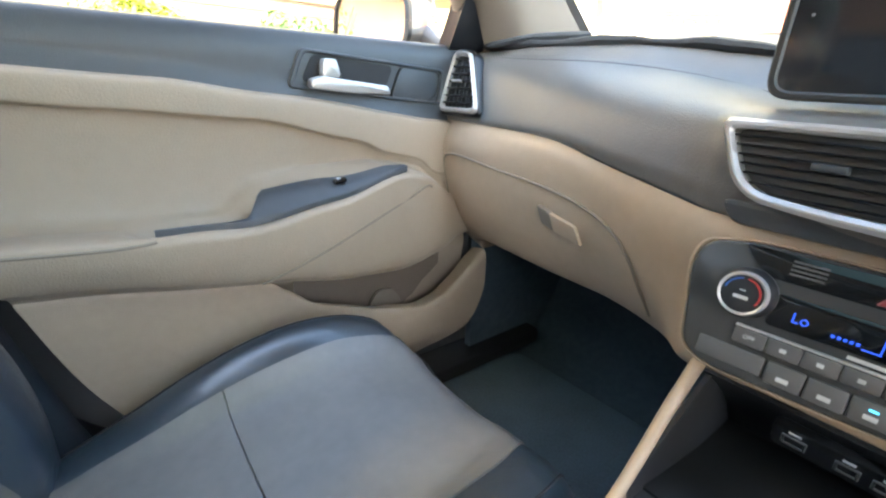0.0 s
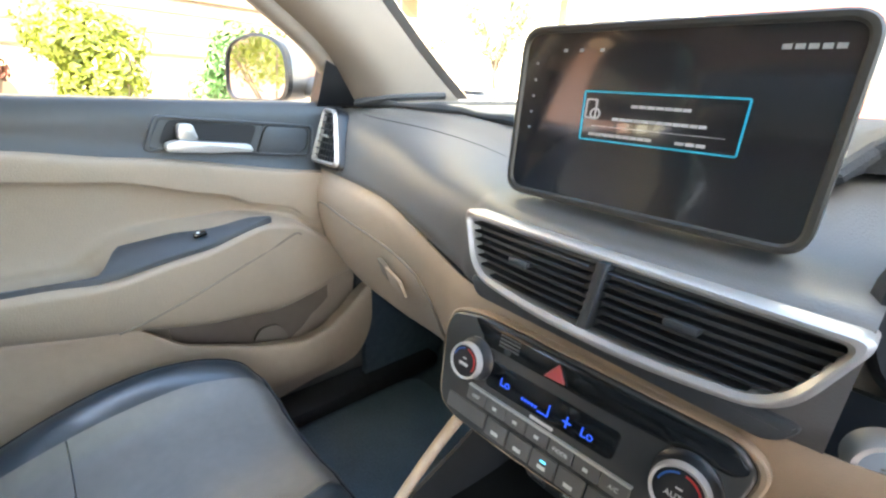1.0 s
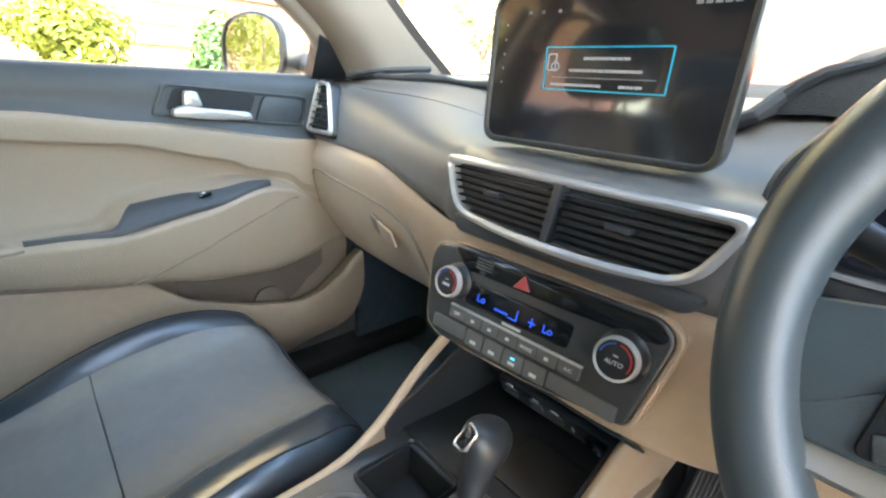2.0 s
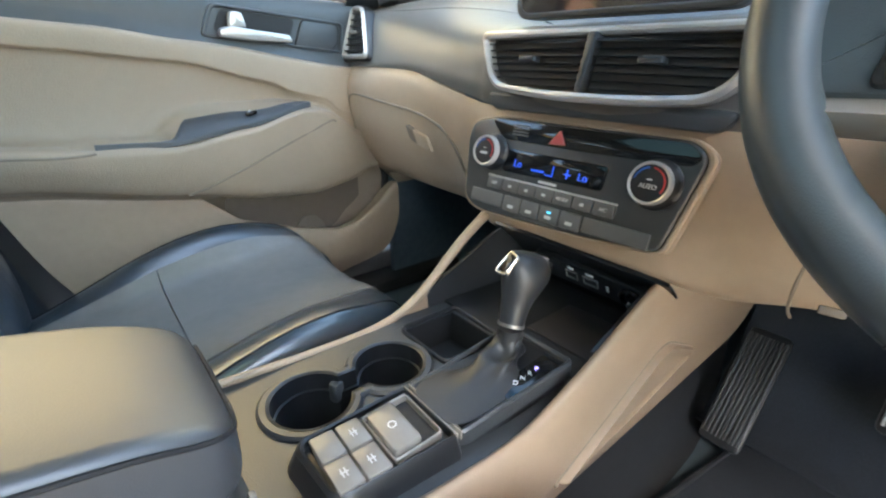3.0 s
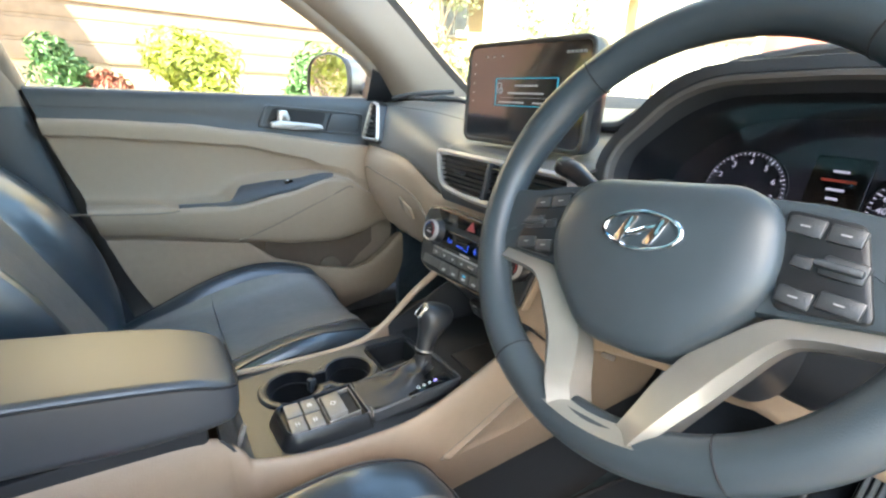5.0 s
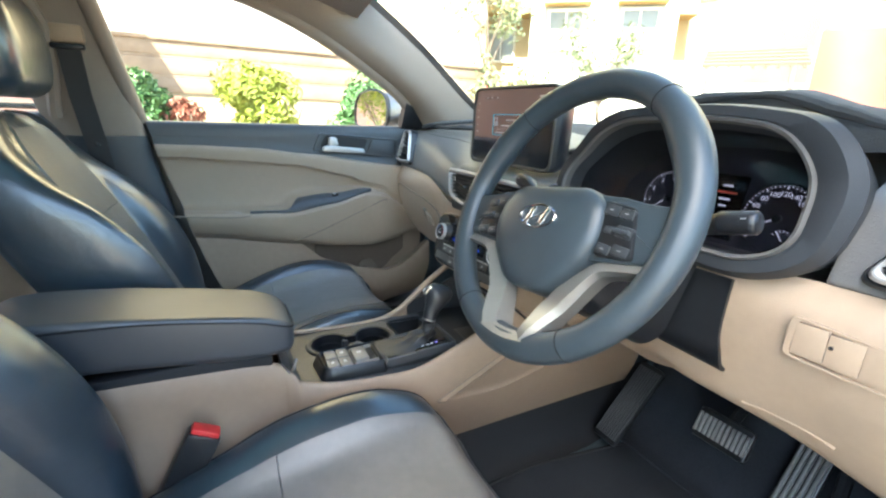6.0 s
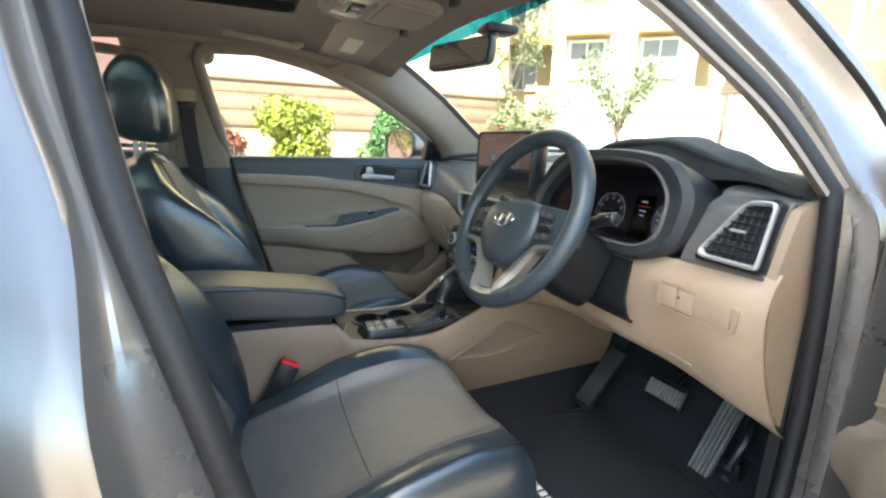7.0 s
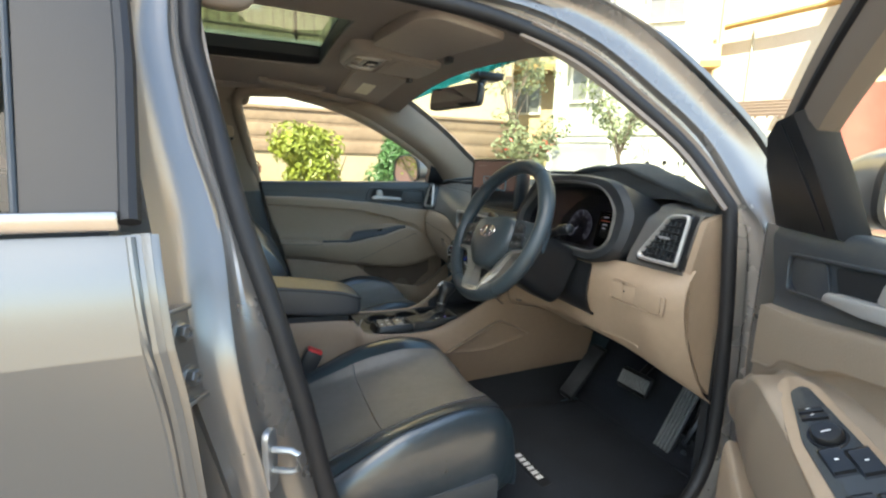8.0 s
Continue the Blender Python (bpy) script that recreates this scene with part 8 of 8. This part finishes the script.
def house(name, x0, x1, y, depth, floors, fh, wall_mat, label, balconies=True, seed=1, m=None):
    rng = random.Random(seed)
    t = thing(name, (0, 0, 0), label, "building", m=m)
    top = floors * fh
    part("wall", box(x0, x1, y, y + depth, 0, top), wall_mat, t)
    part("roof", box(x0 - 0.3, x1 + 0.3, y - 0.4, y + depth + 0.3, top, top + 0.25), wall_mat, t)
    part("parapet", box(x0 - 0.3, x1 + 0.3, y - 0.4, y - 0.25, top + 0.25, top + 1.0), wall_mat, t)
    n = max(2, int((x1 - x0) / 3.2))
    for f in range(floors):
        for k in range(n):
            cx = x0 + (x1 - x0) * (k + 0.5) / n
            z = f * fh + 1.0
            w = part("window", box(cx - 0.65, cx + 0.65, y - 0.06, y + 0.03, z, z + 1.35), WINDARK, t)
            part("window_frame", ring([(-0.7, -0.05), (0.7, -0.05), (0.7, 1.4), (-0.7, 1.4)], [(-0.6, 0.05), (0.6, 0.05), (0.6, 1.3), (-0.6, 1.3)], plane((cx, y - 0.03, z), (1, 0, 0), (0, 0, 1)), 0, 0.10), WHITEWALL, w)
            part("mullion", box(cx - 0.03, cx + 0.03, y - 0.11, y - 0.05, z, z + 1.35), WHITEWALL, w)
            part("window_shade", box(cx - 0.85, cx + 0.85, y - 0.65, y + 0.02, z + 1.5, z + 1.58), WOODTRIM if (k + f) % 3 else wall_mat, w)
            if balconies and (k + f) % 2 == 0:
                bl = part("balcony", box(cx - 1.55, cx + 1.55, y - 1.3, y + 0.02, f * fh - 0.05, f * fh + 0.22), WOODTRIM, t)
                part("balcony_wall", box(cx - 1.5, cx + 1.5, y - 1.25, y - 1.13, f * fh + 0.22, f * fh + 0.95), wall_mat, bl)
                for dx in (-1.45, 0.0, 1.45):
                    part("balcony_post", box(cx + dx - 0.06, cx + dx + 0.06, y - 1.25, y - 1.13, f * fh + 0.95, f * fh + fh - 0.05), wall_mat, bl)
    return t


def place(deg, dist):
    """A spot seen from the open door: degrees to the left of straight ahead, and metres."""
    return (1.4 - dist * math.sin(radians(deg)), -0.24 + dist * math.cos(radians(deg)))


def at(deg, dist, turn=None):
    x, y = place(deg, dist)
    return Matrix.Translation((x, y, 0)) @ Matrix.Rotation(radians(deg if turn is None else turn), 4, "Z")


GREYGREEN = mat("weathered_grey_green_render", (0.42, 0.43, 0.36), 0.85, grain=0.2, bump_scale=20, scale=6, stains=0.5, var=0.15)
house("apartment_house", -2.2, 8.5, 0, 9, 5, 3.0, PLASTER, "cream apartment house with balconies and ochre window shades", True, 1, at(55.5, 25))
house("grey_house", -1.7, 3.6, 0, 6, 4, 2.9, GREYGREEN, "weathered grey-green house with small windows", False, 3, at(48.5, 20))
wh = thing("white_house", (-10, 25.3, 0), "bright white rendered apartment block with a long ochre ledge", "building")
part("wall", box(-27, 3, 25.3, 34, 0, 24), WHITEWALL, wh)
part("roof", box(-27.4, 3.4, 24.9, 34.4, 24, 24.3), WHITEWALL, wh)
part("ledge", sweep([(-21.4, 24.9, 9.0), (-18.0, 24.8, 9.15), (-14.0, 24.75, 9.0), (-11.0, 24.8, 8.9), (-6.0, 24.9, 8.9)], 0.16, 8, n=24), WOODTRIM, wh, "ochre cornice ledge")
for x, z, w in ((-20.1, 11.0, 0.55), (-20.2, 8.6, 0.85), (-18.5, 6.6, 0.60), (-13.0, 13.2, 0.6), (-9.5, 6.0, 0.6), (-24.5, 8.6, 0.7)):
    win = part("window", box(x - w, x + w, 25.22, 25.34, z - 0.1, z + 0.95), WINDARK, wh)
    part("window_shade", grid([[(a, y, b) for a in (x - w - 0.1, x + w + 0.1)] for y, b in ((25.3, z + 1.0), (24.7, z + 0.62), (24.62, z + 0.35))], thick=0.04), WOODTRIM, win, "ochre sloping window awning")
part("drain_pipe", sweep([(-15.6, 25.2, 1.0), (-15.6, 25.2, 8.8)], 0.05, 8), GREYGREEN, wh)
sg = thing("wall_sign", (-18.3, 25.2, 10.0), "small red angular sign on a white wall", "sign")
part("sign_upright", box(-18.75, -18.45, 25.12, 25.24, 9.5, 10.6, 0.02), RED, sg)
part("sign_foot", box(-18.45, -17.6, 25.12, 25.24, 9.5, 9.85, 0.02), RED, sg)
house("side_house", -1.4, 8.0, 0, 8, 4, 3.1, PLASTER, "cream house with railings behind a red hoarding", True, 5, at(22.5, 20))
pl = thing("pale_house", (0, 0, 0), "pale yellow plain gable wall of a neighbouring house", "building")
# height beyond view is added, to reflect warm light into the cabin
part("wall", box(-24, -15.5, 1.6, 10.2, 0, 22), PLASTER, pl)
part("roof", box(-24.3, -15.3, 1.6, 10.5, 22, 22.25), PLASTER, pl)
part("roof_lamp", box(-15.6, -15.3, 9.8, 10.1, 4.6, 4.9, 0.03), BARK, pl)
# railed terrace above the wall
tr_ = thing("railed_terrace", (-13.5, -2, 0), "white neighbouring house with a green railed terrace", "building")
part("wall", box(-15.2, -12.5, -10, 3.0, 0, 4.6), WHITEWALL, tr_)
# extra height and cream colour added for warm reflections in the cabin
part("upper_wall", box(-19, -15.4, -10, 1.5, 0, 21.5), PLASTER, tr_)
for k in range(48):
    part("railing_bar", box(-12.60, -12.56, -9.9 + 0.27 * k, -9.86 + 0.27 * k, 4.6, 6.0), BARK, tr_)
for z in (4.75, 5.4, 6.0):
    part("railing_rail", box(-12.62, -12.54, -10, 3.0, z, z + 0.05), BARK, tr_)
sheet = thing("hung_sheet", (-13.0, -2, 5.6), "white sheet hung over a terrace railing", "cloth")
part("cloth", grid([[Vector((-12.5 + 0.05 * math.sin(k * 1.3 + j), -2.4 + 0.25 * k, 5.2 + 0.22 * j)) for k in range(12)] for j in range(9)], thick=0.01), WHITEWALL, sheet)
# unseen block, added between the car and the sun to shade it
sb0 = thing("tower_block", (0, 0, 0), "plain cream block out of view, added to shade the car", "building", m=Matrix.Translation((18.0, -16.2, 0)) @ Matrix.Rotation(radians(48), 4, "Z"))
part("wall", box(-2.1, 1.6, -5, 0, 0, 42), PLASTER, sb0)
part("roof", box(-2.2, 1.7, -5.1, 0.1, 42, 42.4), PLASTER, sb0)
fw = thing("front_wall", (0, 0, 0), "low white street wall", "wall", kind="structure", m=at(41, 15.5))
part("wall_panel", box(-3.4, 5.5, 0.0, 0.22, 0, 2.25), WHITEWALL, fw)
part("wall_coping", box(-3.45, 5.55, -0.05, 0.27, 2.25, 2.33, 0.01), GREYGREEN, fw)
red = thing("red_hoarding", (0, 0, 0), "salmon red sheet hoarding on a frame", "hoarding", m=at(23.0, 9.0))
REDSHEET = mat("salmon_red_sheet", (0.27, 0.080, 0.055), 0.6, grain=0.4, bump_scale=3, var=0.15)
part("sheet", grid([[Vector((-0.75 + 0.1 * i, 0.03 * math.sin(i * 0.9 + j * 0.4), 0.1 + 0.3 * j)) for i in range(36)] for j in range(9)], thick=0.01), REDSHEET, red)
for k in range(4):
    part("post", box(-0.74 + 1.1 * k, -0.68 + 1.1 * k, 0.05, 0.11, 0, 2.55), BARK, red)
# lattice canopy
lat = thing("lattice_canopy", (0, 0, 0), "brown timber lattice canopy over a gate", "canopy", m=at(31.7, 14.0))
for k in range(9):
    part("lattice_slat", box(-0.9 + 0.22 * k, -0.85 + 0.22 * k, -0.6, 0.6, 2.75, 2.80, 0, Matrix.Rotation(radians(20), 4, "X")), BARK, lat)
for k in range(5):
    part("lattice_beam", box(-0.95, 0.98, -0.6 + 0.3 * k, -0.55 + 0.3 * k, 2.80, 2.87, 0, Matrix.Rotation(radians(20), 4, "X")), BARK, lat)
for x in (-0.9, 0.9):
    part("lattice_post", box(x - 0.05, x + 0.05, 0.5, 0.6, 0, 3.0), BARK, lat)


# parked vehicles beyond the windscreen
def van(m):
    t = thing("parked_van", (0, 0, 0), "dark grey parked van with a pale bumper", "van", m=m)
    GREYV = mat("dark_grey_car_paint", (0.06, 0.06, 0.065), 0.3, coat=0.6)
    sec = [[Vector((x * w, y, z)) for x in (-1, -0.9, 0.9, 1)] for y, z, w in ((0, 0.35, 0.8), (0, 0.75, 0.82), (0.05, 1.05, 0.82), (0.35, 1.12, 0.82), (0.75, 1.80, 0.72), (1.3, 1.92, 0.70), (3.2, 1.92, 0.70), (3.5, 1.1, 0.8), (3.5, 0.35, 0.8))]
    part("van_body", grid(sec, thick=0.02), GREYV, t)
    for s in (-1, 1):
        part("van_side", slab(ccw([(0.0, 0.35), (3.5, 0.35), (3.5, 1.1), (3.2, 1.9), (1.3, 1.9), (0.75, 1.78), (0.35, 1.12), (0.0, 1.05)]), plane((s * 0.78, 0, 0), (0, 1, 0), (0, 0, 1)), -0.02, 0.02), GREYV, t)
        part("headlight", box(s * 0.6 - 0.14, s * 0.6 + 0.14, -0.03, 0.05, 0.78, 0.95, 0.03), LAMP, t, "clear headlight")
        for y in (0.7, 2.9):
            w = part("wheel", lathe([(0.32, -0.1), (0.32, 0.1), (0.2, 0.11)], Matrix.Translation((s * 0.72, y, 0.32)) @ Matrix.Rotation(radians(90), 4, "Y"), 24), RUBBER, t)
            part("wheel_rim", lathe([(0.19, -0.112), (0.19, 0.112), (0.05, 0.115)], Matrix.Translation((s * 0.72, y, 0.32)) @ Matrix.Rotation(radians(90), 4, "Y"), 16), SILVER, w)
    part("van_windscreen", box(-0.66, 0.66, 0.36, 0.39, 0.0, 0.72, 0.01, Matrix.Translation((0, 0.02, 1.13)) @ Matrix.Rotation(radians(-30), 4, "X") @ Matrix.Translation((0, -0.38, 0))), WINDARK, t, "dark windscreen")
    part("bumper", box(-0.84, 0.84, -0.12, 0.06, 0.38, 0.62, 0.05), WHITEWALL, t, "pale bumper")
    part("plate_bar", box(-0.25, 0.25, -0.14, -0.12, 0.46, 0.56, 0.0), WHITEPRINT, t)


van(at(50.0, 11.5))


def scooter(m, label):
    t = thing("motor_scooter", (0, 0, 0), label, "scooter", "parked scooters", m=m)
    DARKP = mat("dark_red_scooter_paint", (0.12, 0.02, 0.02), 0.3, coat=0.5)
    for y in (0.0, 1.25):
        w = part("wheel", lathe([(0.24, -0.05), (0.24, 0.05), (0.16, 0.05)], Matrix.Translation((y, 0, 0.24)) @ Matrix.Rotation(radians(90), 4, "X"), 20), RUBBER, t)
        part("wheel_rim", lathe([(0.15, -0.055), (0.15, 0.055), (0.03, 0.06)], Matrix.Translation((y, 0, 0.24)) @ Matrix.Rotation(radians(90), 4, "X"), 12), SILVER, w)
    part("front_shield", sweep([(0.02, 0, 0.35), (0.16, 0, 0.70), (0.24, 0, 1.0)], 0.13, 12, n=10, flat=0.5), DARKP, t)
    part("rear_body", pillow(Matrix.Translation((1.05, 0, 0.55)), 0.42, 0.14, 0.20, 2.6, 20, 12), DARKP, t)
    part("seat", pillow(Matrix.Translation((0.92, 0, 0.78)), 0.36, 0.13, 0.06, 3, 20, 10), BLACK, t)
    part("footboard", box(0.2, 0.75, -0.13, 0.13, 0.28, 0.36, 0.03), BLACK, t)
    part("handlebar", sweep([(0.30, -0.32, 1.10), (0.25, -0.1, 1.06), (0.25, 0.1, 1.06), (0.30, 0.32, 1.10)], 0.02, 8, n=10), BLACK, t)
    for s in (-1, 1):
        ms = part("mirror_stem", sweep([(0.27, s * 0.22, 1.08), (0.24, s * 0.30, 1.30)], 0.008, 6), BLACK, t)
        part("mirror_head", pillow(Matrix.Translation((0.24, s * 0.31, 1.34)), 0.02, 0.07, 0.045, 2.4, 14, 8), BLACK, ms)
    part("headlamp", pillow(Matrix.Translation((0.16, 0, 1.03)), 0.06, 0.09, 0.07, 2.4, 14, 8), LAMP, t)


scooter(at(42.8, 9.5, 70), "dark scooter parked by the white wall")
scooter(at(40.3, 10.0, 30), "dark red motor scooter parked by the white wall")
ra = thing("roller_shutter", (-9, -12, 0), "dusty pink ribbed roller shutter", "shutter", kind="structure")
part("shutter_sheet", grid([[Vector((-9.4 + (0.010 if k % 2 else 0.0), y, 0.06 * k)) for k in range(76)] for y in (-24, -1.95)], thick=0.01), mat("dusty_pink_metal", (0.34, 0.20, 0.165), 0.7, var=0.1, stains=1), ra)
# canopy and its wall are added out of view to shade the shutter
part("canopy", box(-9.6, -6.7, -24, -1.95, 4.6, 4.75, 0.02), WALLLOW, ra, "unseen canopy added to shade the shutter")
part("canopy_wall", box(-9.75, -9.45, -24, -1.95, 4.5, 5.6), WALLLOW, ra)

# tree in front of the houses
def tree(x, y, h, seed, label, spread=1.6, count=5200, blossom=False):
    rng = random.Random(seed)
    t = thing("tree", (x, y, 0), label, "tree")
    part("trunk", sweep([(x, y, 0), (x + 0.1, y, h * 0.25), (x - 0.05, y, h * 0.5)], lambda q: 0.06 * (1 - 0.45 * q), 10, n=12), BARK, t)
    blobs = []
    for k in range(9):
        a = 6.28 * k / 9 + rng.uniform(-0.3, 0.3)
        e = Vector((x + spread * rng.uniform(0.5, 1) * math.cos(a), y + spread * rng.uniform(0.5, 1) * math.sin(a), h * rng.uniform(0.62, 1.0)))
        s0 = Vector((x - 0.02, y, h * rng.uniform(0.3, 0.5)))
        part("limb", sweep([s0, s0.lerp(e, 0.5) + Vector((0, 0, 0.2)), e], lambda q: 0.028 * (1 - 0.8 * q), 7, n=8), BARK, t)
        blobs.append((e, (spread * 0.42, spread * 0.42, spread * 0.34)))
        blobs.append((s0.lerp(e, 0.7), (spread * 0.32, spread * 0.32, spread * 0.26)))
    leaf_part("crown", rng, blobs, count, 0.085, LEAF3, t)
    if blossom:
        leaf_part("blossom", rng, blobs, count // 12, 0.05, RED, t, "scattered red blossom")


tree(*place(45.5, 13.5), 3.6, 11, "thin street tree with a light open crown", 1.0, 900)
tree(*place(58.0, 15.0), 6.6, 17, "tall street tree with hanging leafy branches", 1.3, 1100)
tree(*place(56.5, 12.5), 2.5, 12, "leafy street tree with red blossom", 1.0, 1300, True)
